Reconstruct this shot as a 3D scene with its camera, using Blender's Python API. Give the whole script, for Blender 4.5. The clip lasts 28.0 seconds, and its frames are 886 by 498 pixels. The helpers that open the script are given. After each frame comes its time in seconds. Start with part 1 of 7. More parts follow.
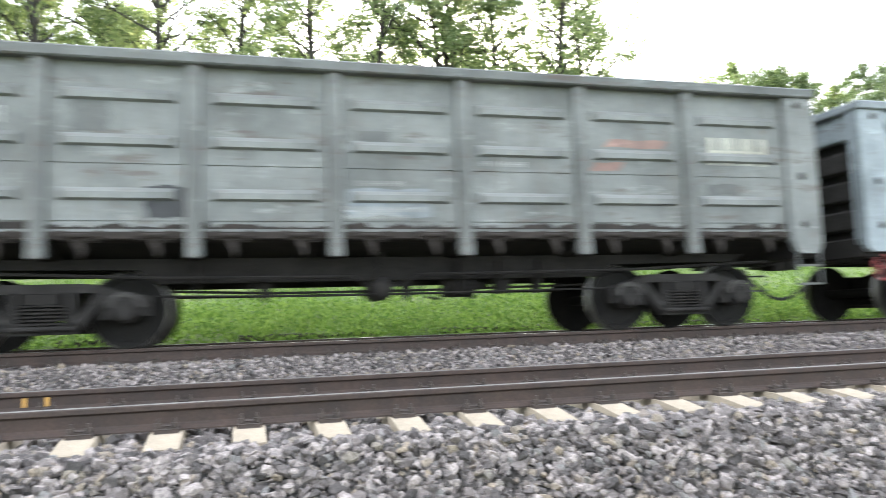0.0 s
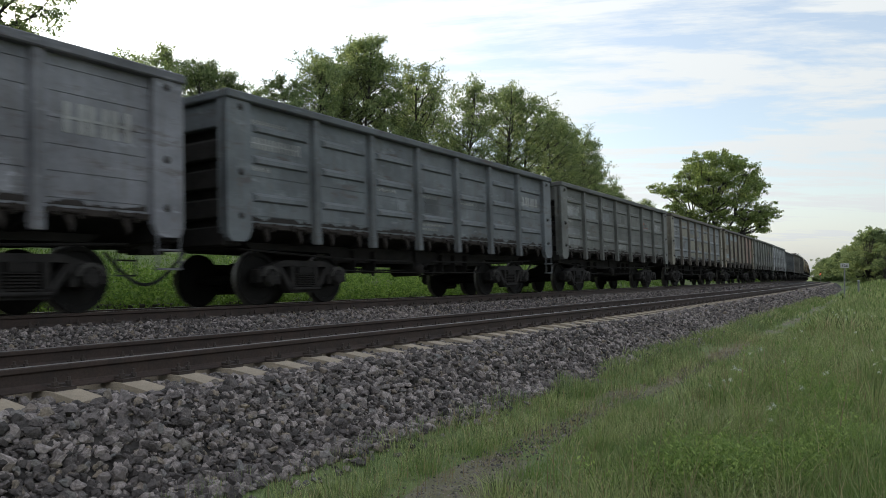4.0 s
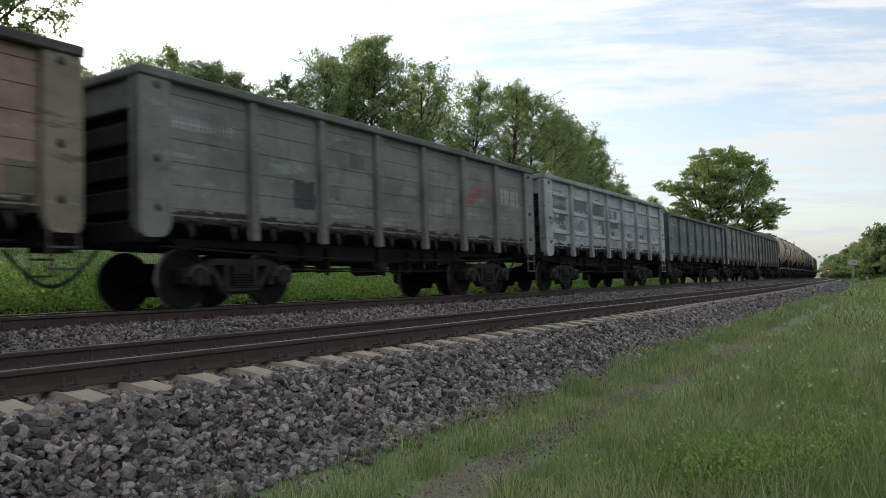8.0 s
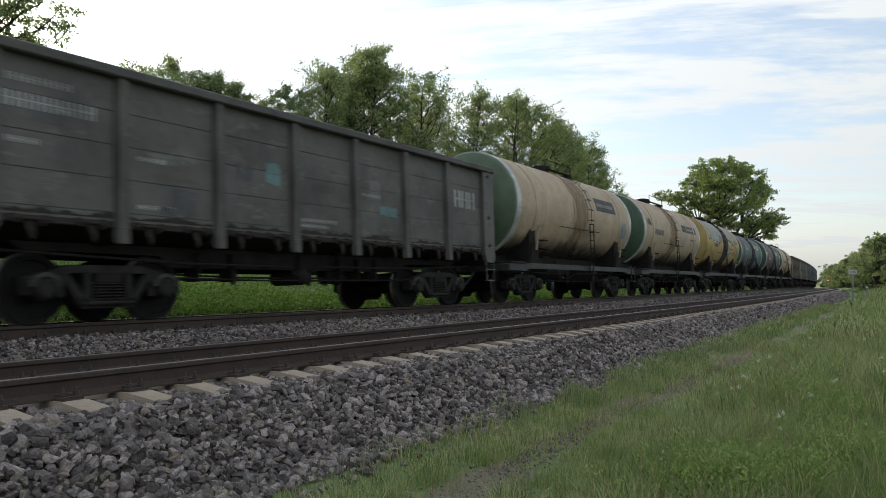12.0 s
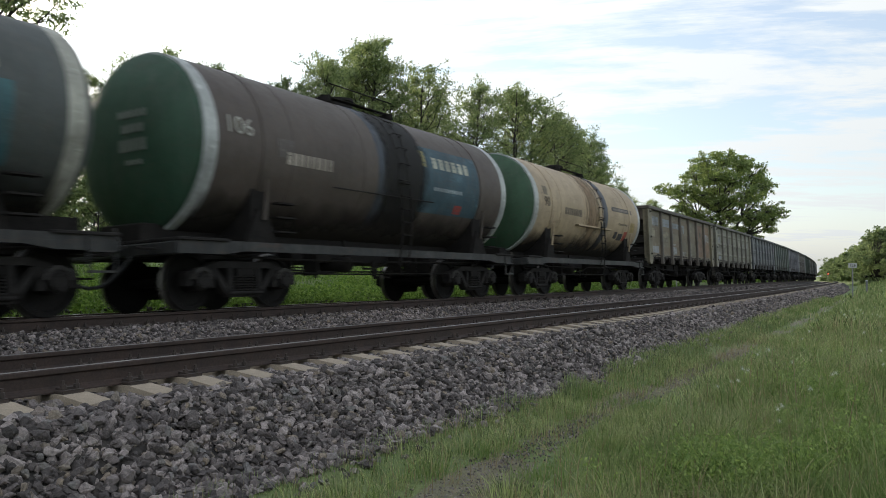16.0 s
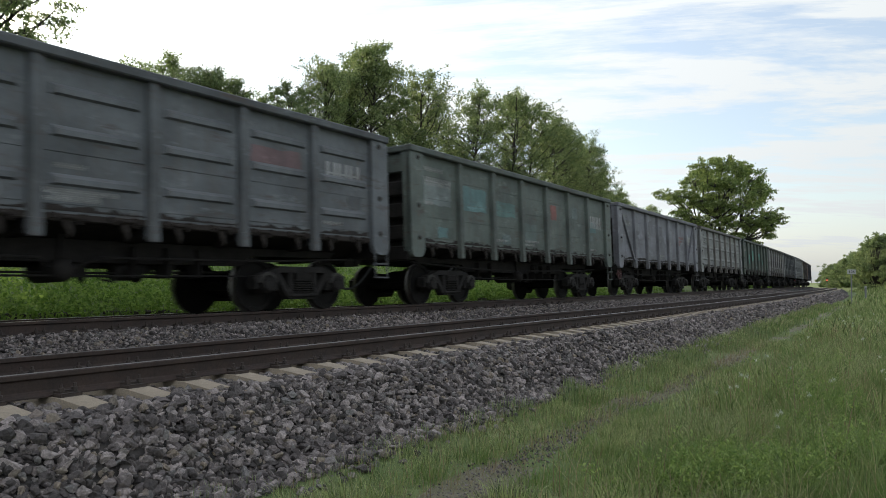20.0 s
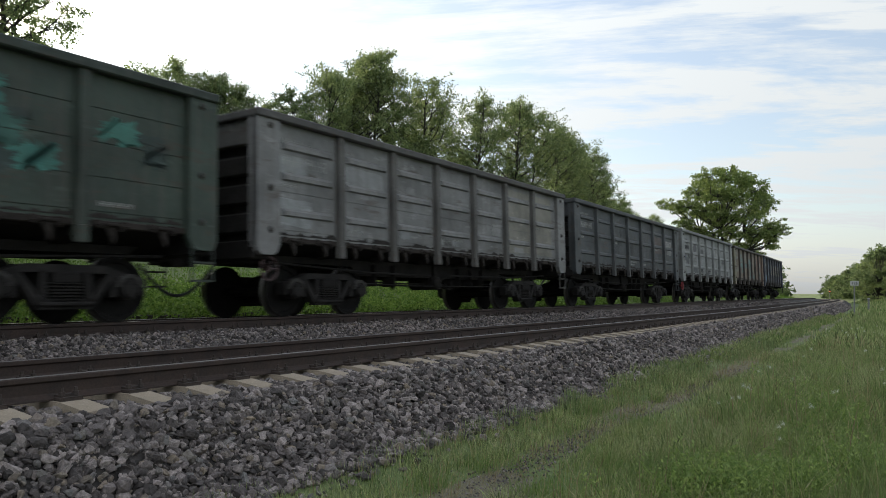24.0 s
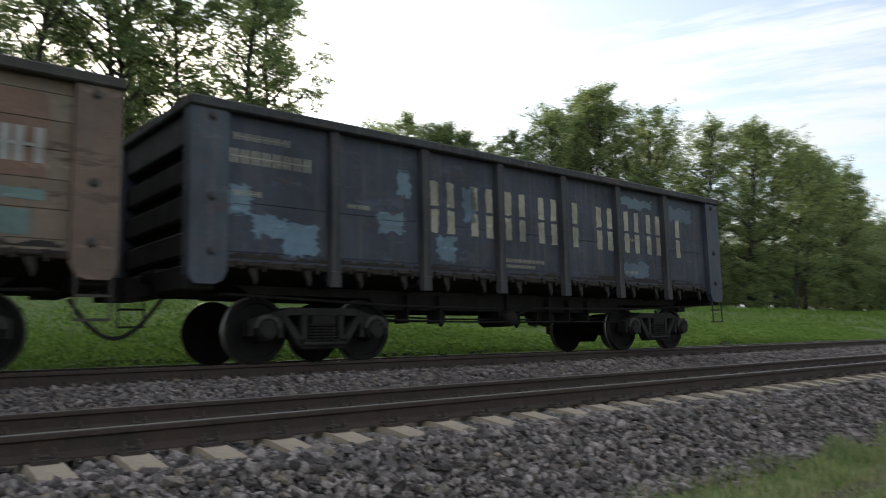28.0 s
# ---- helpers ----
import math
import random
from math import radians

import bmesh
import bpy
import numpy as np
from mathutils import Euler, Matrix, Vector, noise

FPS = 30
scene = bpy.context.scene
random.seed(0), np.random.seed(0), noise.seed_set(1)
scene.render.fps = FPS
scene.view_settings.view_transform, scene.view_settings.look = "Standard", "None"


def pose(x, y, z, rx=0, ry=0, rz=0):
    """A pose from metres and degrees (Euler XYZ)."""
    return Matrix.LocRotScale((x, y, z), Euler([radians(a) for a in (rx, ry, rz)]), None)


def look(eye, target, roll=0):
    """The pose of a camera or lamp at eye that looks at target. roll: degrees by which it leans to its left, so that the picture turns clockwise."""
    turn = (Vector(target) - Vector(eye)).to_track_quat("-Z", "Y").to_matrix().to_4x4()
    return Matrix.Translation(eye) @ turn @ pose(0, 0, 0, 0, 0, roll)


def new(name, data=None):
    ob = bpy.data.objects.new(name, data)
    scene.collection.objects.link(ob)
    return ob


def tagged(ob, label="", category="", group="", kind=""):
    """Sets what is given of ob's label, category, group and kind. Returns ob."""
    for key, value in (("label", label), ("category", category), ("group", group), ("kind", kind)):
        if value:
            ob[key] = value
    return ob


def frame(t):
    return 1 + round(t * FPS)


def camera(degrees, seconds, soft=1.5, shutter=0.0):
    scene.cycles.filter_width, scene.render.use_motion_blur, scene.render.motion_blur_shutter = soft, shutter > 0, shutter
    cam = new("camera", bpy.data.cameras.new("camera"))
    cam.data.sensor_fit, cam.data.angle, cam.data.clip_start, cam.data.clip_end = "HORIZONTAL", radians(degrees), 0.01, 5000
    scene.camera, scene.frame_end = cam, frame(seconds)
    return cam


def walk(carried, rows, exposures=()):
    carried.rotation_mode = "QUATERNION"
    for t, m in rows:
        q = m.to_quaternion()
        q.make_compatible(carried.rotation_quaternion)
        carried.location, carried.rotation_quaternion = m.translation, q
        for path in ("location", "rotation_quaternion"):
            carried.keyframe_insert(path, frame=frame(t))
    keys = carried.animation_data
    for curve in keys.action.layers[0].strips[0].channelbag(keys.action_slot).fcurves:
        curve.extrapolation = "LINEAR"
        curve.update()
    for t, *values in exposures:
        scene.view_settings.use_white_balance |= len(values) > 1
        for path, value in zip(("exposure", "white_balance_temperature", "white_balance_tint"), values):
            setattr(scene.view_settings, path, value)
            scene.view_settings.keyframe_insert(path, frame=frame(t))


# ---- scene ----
# ---------------------------------------------------------------- camera
# seconds, place, yaw, pitch, roll
PATH = [
    (0.0, -0.170, -0.095, 0.762, -15.18, 2.76, 1.11),
    (0.5, -0.187, -0.068, 0.757, -31.06, 2.02, 1.41),
    (1.0, -0.131, -0.041, 0.753, -43.01, 1.57, 0.53),
    (1.5, -0.087, -0.028, 0.746, -50.86, 1.60, -0.74),
    (2.0, -0.044, -0.014, 0.738, -55.34, 1.48, -1.12),
    (2.5, 0.000, 0.000, 0.731, -57.45, 1.22, -0.92),
    (4.5, 0.000, 0.000, 0.731, -57.78, 1.67, -0.83),
    (5.0, 0.000, 0.000, 0.731, -57.72, 1.80, -0.73),
    (5.5, 0.000, 0.000, 0.731, -57.65, 1.85, -0.65),
    (6.0, 0.000, 0.000, 0.731, -57.60, 1.86, -0.73),
    (6.5, 0.000, 0.000, 0.731, -57.54, 1.84, -0.86),
    (7.0, 0.000, 0.000, 0.731, -57.37, 1.45, -0.86),
    (7.5, 0.000, 0.000, 0.731, -57.33, 1.42, -0.72),
    (8.0, 0.000, 0.000, 0.731, -57.30, 1.48, -0.57),
    (8.5, 0.000, 0.000, 0.731, -57.31, 1.66, -0.41),
    (9.0, 0.000, 0.000, 0.731, -57.29, 1.91, -0.37),
    (9.5, 0.000, 0.000, 0.731, -57.30, 2.09, -0.36),
    (10.0, 0.000, 0.000, 0.731, -57.25, 2.21, -0.38),
    (10.5, 0.000, 0.000, 0.731, -57.27, 2.28, -0.37),
    (11.0, 0.000, 0.000, 0.731, -57.27, 2.29, -0.50),
    (11.5, 0.000, 0.000, 0.731, -57.31, 2.26, -0.58),
    (13.5, 0.000, 0.000, 0.731, -57.27, 2.08, -0.53),
    (14.0, 0.000, 0.000, 0.731, -57.21, 2.02, -0.35),
    (14.5, 0.000, 0.000, 0.731, -57.18, 1.93, -0.41),
    (15.0, 0.000, 0.000, 0.731, -57.20, 1.81, -0.55),
    (15.5, 0.000, 0.000, 0.731, -57.24, 1.73, -0.57),
    (16.0, 0.000, 0.000, 0.731, -57.32, 1.70, -0.62),
    (16.5, 0.000, 0.000, 0.731, -57.35, 1.69, -0.75),
    (17.0, 0.000, 0.000, 0.731, -57.31, 1.69, -0.74),
    (17.5, 0.000, 0.000, 0.731, -57.22, 1.73, -0.83),
    (18.0, 0.000, 0.000, 0.731, -57.20, 1.82, -0.70),
    (18.5, 0.000, 0.000, 0.731, -57.20, 1.90, -0.72),
    (19.0, 0.000, 0.000, 0.731, -57.22, 1.94, -0.70),
    (19.5, 0.000, 0.000, 0.731, -57.30, 1.97, -0.77),
    (20.0, 0.000, 0.000, 0.731, -57.39, 2.05, -0.87),
    (20.5, 0.000, 0.000, 0.731, -57.44, 2.14, -0.85),
    (21.0, 0.000, 0.000, 0.731, -57.41, 2.19, -1.03),
    (21.5, 0.000, 0.000, 0.731, -57.35, 2.28, -1.31),
    (23.5, 0.000, 0.000, 0.731, -57.25, 2.58, -1.31),
    (24.0, 0.000, 0.000, 0.731, -57.23, 2.63, -1.42),
    (24.5, 0.000, 0.000, 0.731, -57.17, 2.67, -1.36),
    (25.0, 0.000, 0.000, 0.731, -57.08, 2.68, -1.33),
    (25.5, 0.000, 0.000, 0.731, -56.98, 2.69, -1.47),
    (26.0, 0.000, 0.000, 0.731, -56.93, 2.70, -1.37),
    (26.5, 0.000, 0.000, 0.731, -56.83, 2.70, -1.35),
    (27.0, -0.043, -0.005, 0.740, -56.72, 2.72, -1.33),
    (27.5, -0.114, -0.014, 0.754, -52.81, 3.06, -1.16),
    (28.0, -0.185, -0.022, 0.768, -39.95, 5.08, -0.55),
]

cam = camera(61.63, 28.0, soft=0.65, shutter=0.24)
walk(cam, [(t, pose(x, y, z, 90 + pitch, roll, yaw)) for t, x, y, z, yaw, pitch, roll in PATH],
     exposures=[(t, e, 6550, 13) for t, e in ((0.0, 2.6), (0.7, 2.45), (1.2, 2.05), (1.6, 1.6), (2.0, 1.2), (2.5, 0.8), (3.3, 0.4), (4.5, 0.26), (8.0, 0.33), (11.0, 0.29), (14.0, 0.4), (18.0, 0.37), (21.0, 0.29), (24.0, 0.23), (27.0, 0.19), (28.0, 0.3))])

# ---------------------------------------------------------------- light
SUN_DIR = Vector((0.2732, 0.9272, 0.2561)).normalized()
SUN_EL = math.asin(SUN_DIR.z)
world = bpy.data.worlds.new("sky")
scene.world = world
world.use_nodes = True
wn, wl = world.node_tree.nodes, world.node_tree.links
wn.clear()
w_out = wn.new("ShaderNodeOutputWorld")
w_bg = wn.new("ShaderNodeBackground")
w_sky = wn.new("ShaderNodeTexSky")
w_sky.sky_type, w_sky.sun_disc = "NISHITA", False
w_sky.sun_elevation, w_sky.sun_rotation = SUN_EL, math.atan2(SUN_DIR.x, SUN_DIR.y)
w_sky.air_density, w_sky.dust_density, w_sky.ozone_density, w_sky.altitude = 1.0, 1.2, 1.6, 100
# thin cirrus: stretched noise on the sky's direction
w_tc = wn.new("ShaderNodeTexCoord")
w_sep = wn.new("ShaderNodeSeparateXYZ")
wl.new(w_tc.outputs["Generated"], w_sep.inputs[0])
w_h = wn.new("ShaderNodeMath"); w_h.operation = "ADD"; w_h.inputs[1].default_value = 0.12
wl.new(w_sep.outputs["Z"], w_h.inputs[0])
w_dx = wn.new("ShaderNodeMath"); w_dx.operation = "DIVIDE"
w_dy = wn.new("ShaderNodeMath"); w_dy.operation = "DIVIDE"
wl.new(w_sep.outputs["X"], w_dx.inputs[0]); wl.new(w_h.outputs[0], w_dx.inputs[1])
wl.new(w_sep.outputs["Y"], w_dy.inputs[0]); wl.new(w_h.outputs[0], w_dy.inputs[1])
w_com = wn.new("ShaderNodeCombineXYZ")
wl.new(w_dx.outputs[0], w_com.inputs[0]); wl.new(w_dy.outputs[0], w_com.inputs[1])
w_map = wn.new("ShaderNodeMapping")
w_map.vector_type = "TEXTURE"
w_map.inputs["Rotation"].default_value = (0, 0, radians(22))
w_map.inputs["Scale"].default_value = (0.9, 2.6, 1.0)
w_map.inputs["Location"].default_value = (0.4, 2.1, 0.0)
wl.new(w_com.outputs[0], w_map.inputs[0])
w_noise = wn.new("ShaderNodeTexNoise")
w_noise.inputs["Scale"].default_value, w_noise.inputs["Detail"].default_value = 1.5, 10
w_noise.inputs["Roughness"].default_value, w_noise.inputs["Distortion"].default_value = 0.62, 0.5
wl.new(w_map.outputs[0], w_noise.inputs["Vector"])
w_ramp = wn.new("ShaderNodeValToRGB")
w_ramp.color_ramp.elements[0].position, w_ramp.color_ramp.elements[1].position = 0.68, 0.80
# small ripples inside the streaks
w_fine = wn.new("ShaderNodeTexNoise")
w_fine.inputs["Scale"].default_value, w_fine.inputs["Detail"].default_value, w_fine.inputs["Roughness"].default_value = 7.0, 8, 0.6
wl.new(w_map.outputs[0], w_fine.inputs["Vector"])
w_sum = wn.new("ShaderNodeMath"); w_sum.operation = "MULTIPLY_ADD"
w_sum.inputs[1].default_value = 0.45
wl.new(w_fine.outputs["Fac"], w_sum.inputs[0]); wl.new(w_noise.outputs["Fac"], w_sum.inputs[2])
wl.new(w_sum.outputs[0], w_ramp.inputs[0])
w_sca = wn.new("ShaderNodeVectorMath"); w_sca.operation = "SCALE"; w_sca.inputs["Scale"].default_value = 0.19
wl.new(w_sky.outputs[0], w_sca.inputs[0])
# the cloud veil takes its light from the sky behind it
w_bw = wn.new("ShaderNodeRGBToBW")
wl.new(w_sca.outputs[0], w_bw.inputs[0])
w_veil = wn.new("ShaderNodeMath"); w_veil.operation = "MULTIPLY_ADD"
w_veil.inputs[1].default_value, w_veil.inputs[2].default_value = 0.5, 0.42
wl.new(w_bw.outputs[0], w_veil.inputs[0])
# like any overcast sky, it is brighter overhead than at the horizon
w_up = wn.new("ShaderNodeMapRange")
w_up.inputs["From Min"].default_value, w_up.inputs["From Max"].default_value = 0.0, 1.0
w_up.inputs["To Min"].default_value, w_up.inputs["To Max"].default_value = 0.7, 2.3
wl.new(w_sep.outputs["Z"], w_up.inputs["Value"])
w_cie = wn.new("ShaderNodeMath"); w_cie.operation = "MULTIPLY"
wl.new(w_veil.outputs[0], w_cie.inputs[0]); wl.new(w_up.outputs[0], w_cie.inputs[1])
w_mix = wn.new("ShaderNodeMix"); w_mix.data_type = "RGBA"
w_fac = wn.new("ShaderNodeMath"); w_fac.operation = "MULTIPLY_ADD"
w_fac.inputs[1].default_value, w_fac.inputs[2].default_value = 0.62, 0.36
wl.new(w_ramp.outputs[0], w_fac.inputs[0])
# haze thickens towards the horizon
w_low = wn.new("ShaderNodeMapRange")
w_low.inputs["From Min"].default_value, w_low.inputs["From Max"].default_value = 0.0, 0.2
w_low.inputs["To Min"].default_value, w_low.inputs["To Max"].default_value = 0.92, 0.0
wl.new(w_sep.outputs["Z"], w_low.inputs["Value"])
w_max = wn.new("ShaderNodeMath"); w_max.operation = "MAXIMUM"
wl.new(w_fac.outputs[0], w_max.inputs[0]); wl.new(w_low.outputs[0], w_max.inputs[1])
wl.new(w_max.outputs[0], w_mix.inputs[0])
w_tint = wn.new("ShaderNodeVectorMath"); w_tint.operation = "MULTIPLY"; w_tint.inputs[1].default_value = (0.925, 0.995, 1.0)
wl.new(w_cie.outputs[0], w_tint.inputs[0])
wl.new(w_sca.outputs[0], w_mix.inputs[6]); wl.new(w_tint.outputs[0], w_mix.inputs[7])
wl.new(w_mix.outputs[2], w_bg.inputs[0])
wl.new(w_bg.outputs[0], w_out.inputs[0])
sun = new("sun", bpy.data.lights.new("sun", "SUN"))
sun.data.energy, sun.data.angle, sun.data.color = 2.6, radians(0.8), (1.0, 0.9, 0.76)
sun.matrix_world = look((0, 0, 0), tuple(-SUN_DIR))

# ---------------------------------------------------------------- materials
def nodes_of(name):
    m = bpy.data.materials.new(name)
    m.use_nodes = True
    n, l = m.node_tree.nodes, m.node_tree.links
    return m, n, l, n["Principled BSDF"]


def noise_node(n, l, scale, detail=4, rough=0.6, stretch=None, space="Object"):
    tc = n.new("ShaderNodeTexCoord")
    tex = n.new("ShaderNodeTexNoise")
    tex.inputs["Scale"].default_value, tex.inputs["Detail"].default_value, tex.inputs["Roughness"].default_value = scale, detail, rough
    src = tc.outputs[space]
    if stretch:
        mp = n.new("ShaderNodeMapping")
        mp.inputs["Scale"].default_value = stretch
        l.new(src, mp.inputs[0])
        src = mp.outputs[0]
    l.new(src, tex.inputs["Vector"])
    return tex.outputs["Fac"]


def ramp(n, l, src, a, b, ca=(0, 0, 0, 1), cb=(1, 1, 1, 1)):
    r = n.new("ShaderNodeValToRGB")
    r.color_ramp.elements[0].position, r.color_ramp.elements[1].position = a, b
    r.color_ramp.elements[0].color, r.color_ramp.elements[1].color = ca, cb
    l.new(src, r.inputs[0])
    return r.outputs[0]


def mixc(n, l, fac, a, b, mode="MIX"):
    m = n.new("ShaderNodeMix")
    m.data_type, m.blend_type = "RGBA", mode
    for sock, v in ((m.inputs[0], fac), (m.inputs[6], a), (m.inputs[7], b)):
        if isinstance(v, (int, float)):
            sock.default_value = v
        elif isinstance(v, tuple):
            sock.default_value = (*v[:3], 1)
        else:
            l.new(v, sock)
    return m.outputs[2]


def bump(n, l, bsdf, height, strength=0.3, dist=0.02):
    b = n.new("ShaderNodeBump")
    b.inputs["Strength"].default_value, b.inputs["Distance"].default_value = strength, dist
    l.new(height, b.inputs["Height"])
    l.new(b.outputs[0], bsdf.inputs["Normal"])


def rnd(n):
    return n.new("ShaderNodeObjectInfo").outputs["Random"]


def surface(name, col, col2=None, scale=6.0, rough=0.8, metal=0.0, fine=60.0, bump_s=0.25, bump_d=0.01, spread=(0.35, 0.7), spec=0.5):
    """Two colours mottled at two scales, with fine relief."""
    m, n, l, b = nodes_of(name)
    col2 = col2 or tuple(c * 0.7 for c in col)
    a = noise_node(n, l, scale, 5)
    f = noise_node(n, l, fine, 3)
    c = mixc(n, l, ramp(n, l, a, *spread), col, col2)
    c = mixc(n, l, 1.0, c, ramp(n, l, f, 0.3, 0.75, (0.72, 0.72, 0.72, 1), (1.2, 1.2, 1.2, 1)), "MULTIPLY")
    l.new(c, b.inputs["Base Color"])
    b.inputs["Roughness"].default_value, b.inputs["Metallic"].default_value = rough, metal
    b.inputs["Specular IOR Level"].default_value = spec
    bump(n, l, b, f, bump_s, bump_d)
    return m


PAINTS = {}


def paint(col, rust=0.35, dirt=0.5, calm=False, planks=None):
    col = tuple(0.68 * c for c in col)
    key = (tuple(round(c, 3) for c in col), rust, dirt, calm, planks)
    if key in PAINTS:
        return PAINTS[key]
    m, n, l, b = nodes_of("weathered_paint")
    big = noise_node(n, l, 0.9, 6, 0.65)
    fine = noise_node(n, l, 14, 6, 0.7)
    streak = noise_node(n, l, 3.0, 5, 0.6, stretch=(3.2, 3.2, 0.22))
    spots = noise_node(n, l, 5.0, 8, 0.75)
    fade = tuple(min(1, c * 1.05 + 0.01) for c in col)
    deep = tuple(c * (0.76 if calm else 0.52) for c in col)
    c = mixc(n, l, ramp(n, l, big, 0.36, 0.68), fade, deep)
    if planks:
        # every plank of every bay has weathered in its own tone
        cell = n.new("ShaderNodeVectorMath")
        cell.operation = "SNAP"
        cell.inputs[1].default_value = (1.73, 9.0, 0.34)
        sh = n.new("ShaderNodeVectorMath")
        sh.inputs[1].default_value = (0.865, 0, -1.52 + 0.34 * 8)
        l.new(n.new("ShaderNodeTexCoord").outputs["Object"], sh.inputs[0])
        l.new(sh.outputs[0], cell.inputs[0])
        tone = n.new("ShaderNodeTexWhiteNoise")
        l.new(cell.outputs[0], tone.inputs["Vector"])
        c = mixc(n, l, ramp(n, l, tone.outputs["Value"], 0.3, 1.0, (0, 0, 0, 1), (0.75, 0.75, 0.75, 1)), c, planks)
    c = mixc(n, l, ramp(n, l, streak, 0.5, 0.74, (0, 0, 0, 1), (dirt,) * 3 + (1,)), c, (0.105, 0.092, 0.078))
    c = mixc(n, l, ramp(n, l, spots, 0.57, 0.68, (0, 0, 0, 1), (rust,) * 3 + (1,)), c, (0.15, 0.07, 0.035))
    # scrapes and rust blooms drawn out along the wall
    scrape = noise_node(n, l, 1.6, 8, 0.72, stretch=(0.7, 0.7, 3.4))
    c = mixc(n, l, ramp(n, l, scrape, 0.565, 0.64, (0, 0, 0, 1), (min(1, rust * 1.5),) * 3 + (1,)), c, (0.075, 0.045, 0.032))
    pale = noise_node(n, l, 2.7, 7, 0.7, stretch=(0.6, 0.6, 1.6))
    c = mixc(n, l, ramp(n, l, pale, 0.57, 0.66, (0, 0, 0, 1), ((0.12 if calm else 0.6),) * 3 + (1,)), c, tuple(min(0.7, v * 1.5 + 0.03) for v in col))
    c = mixc(n, l, 1.0, c, ramp(n, l, fine, 0.3, 0.75, (0.82, 0.82, 0.82, 1), (1.12, 1.12, 1.12, 1)), "MULTIPLY")
    l.new(c, b.inputs["Base Color"])
    b.inputs["Roughness"].default_value = 0.62
    l.new(ramp(n, l, fine, 0.2, 0.8, (0.5, 0.5, 0.5, 1), (0.8, 0.8, 0.8, 1)), b.inputs["Roughness"])
    dents = n.new("ShaderNodeMath")
    dents.operation = "MULTIPLY_ADD"
    dents.inputs[1].default_value = 0.5
    l.new(noise_node(n, l, 2.6, 2, 0.4), dents.inputs[0])
    l.new(big, dents.inputs[2])
    bump(n, l, b, dents.outputs[0], 0.5, 0.05)
    PAINTS[key] = m
    return m


def leafy(name, col, col2, trans=0.5, rough=0.6, drift=None, dry=None):
    m, n, l, b = nodes_of(name)
    g = n.new("ShaderNodeNewGeometry")
    isl = g.outputs["Random Per Island"]
    c = mixc(n, l, ramp(n, l, isl, 0.1, 0.9), col, col2)
    if drift:
        # patches of other growth across the meadow
        c = mixc(n, l, ramp(n, l, noise_node(n, l, 0.9, 4, 0.65), 0.44, 0.58, (0, 0, 0, 1), (0.75, 0.75, 0.75, 1)), c, drift[0])
        c = mixc(n, l, ramp(n, l, noise_node(n, l, 2.3, 4, 0.65), 0.5, 0.66, (0, 0, 0, 1), (0.5, 0.5, 0.5, 1)), c, drift[1])
    if dry:
        c = mixc(n, l, ramp(n, l, isl, 0.9, 0.93), c, dry)
    v = mixc(n, l, rnd(n), (0.82, 0.85, 0.8), (1.15, 1.12, 1.0))
    c = mixc(n, l, 1.0, c, v, "MULTIPLY")
    l.new(c, b.inputs["Base Color"])
    b.inputs["Roughness"].default_value = rough
    b.inputs["Specular IOR Level"].default_value = 0.25
    t = n.new("ShaderNodeBsdfTranslucent")
    tc = mixc(n, l, 1.0, c, (1.12, 1.15, 0.85), "MULTIPLY")
    l.new(tc, t.inputs["Color"])
    mx = n.new("ShaderNodeMixShader")
    mx.inputs[0].default_value = trans
    l.new(b.outputs[0], mx.inputs[1])
    l.new(t.outputs[0], mx.inputs[2])
    l.new(mx.outputs[0], n["Material Output"].inputs[0])
    return m


M_RAIL = surface("rusty_rail_steel", (0.058, 0.036, 0.028), (0.034, 0.024, 0.02), 4, 0.8, 0.0, 40, 0.2)
M_RAILHEAD = surface("polished_rail_head", (0.3, 0.285, 0.27), (0.2, 0.18, 0.165), 3, 0.5, 0.75, 60, 0.05)
M_CONCRETE = surface("sleeper_concrete", (0.37, 0.302, 0.225), (0.3, 0.243, 0.18), 5, 0.9, 0, 90, 0.35)
M_BOLT = surface("rusty_fastening", (0.07, 0.05, 0.042), (0.045, 0.035, 0.03), 20, 0.8, 0.1, 80)
M_UNDER = surface("grimy_underframe_steel", (0.026, 0.023, 0.021), (0.015, 0.0135, 0.013), 3, 0.9, 0, 30, spec=0.16)
M_BOGIE = surface("dusty_bogie_and_shaded_end_steel", (0.034, 0.031, 0.029), (0.018, 0.016, 0.015), 3, 0.85, 0, 30, spec=0.15)
M_WHEEL = surface("worn_wheel_steel", (0.016, 0.0145, 0.013), (0.01, 0.009, 0.0085), 3, 0.8, 0, 30, spec=0.15)
M_TYRE = surface("bright_wheel_tread", (0.2, 0.19, 0.18), (0.12, 0.11, 0.1), 3, 0.4, 0.85, 30)
M_DUST = surface("dust_covered_casting", (0.075, 0.07, 0.065), (0.035, 0.032, 0.03), 5, 0.9, 0, 30, spec=0.2)
M_CATCH = surface("rusty_hatch_fittings", (0.045, 0.036, 0.031), (0.022, 0.018, 0.016), 6, 0.85, 0, 40, spec=0.25)
M_RUST = surface("flaking_rust", (0.036, 0.028, 0.024), (0.02, 0.017, 0.015), 5, 0.95, 0, 40, 0.6, 0.01, (0.4, 0.6))
M_TIMBER = surface("weathered_black_timber", (0.045, 0.038, 0.032), (0.09, 0.078, 0.065), 6, 0.95, 0, 40, 0.6)
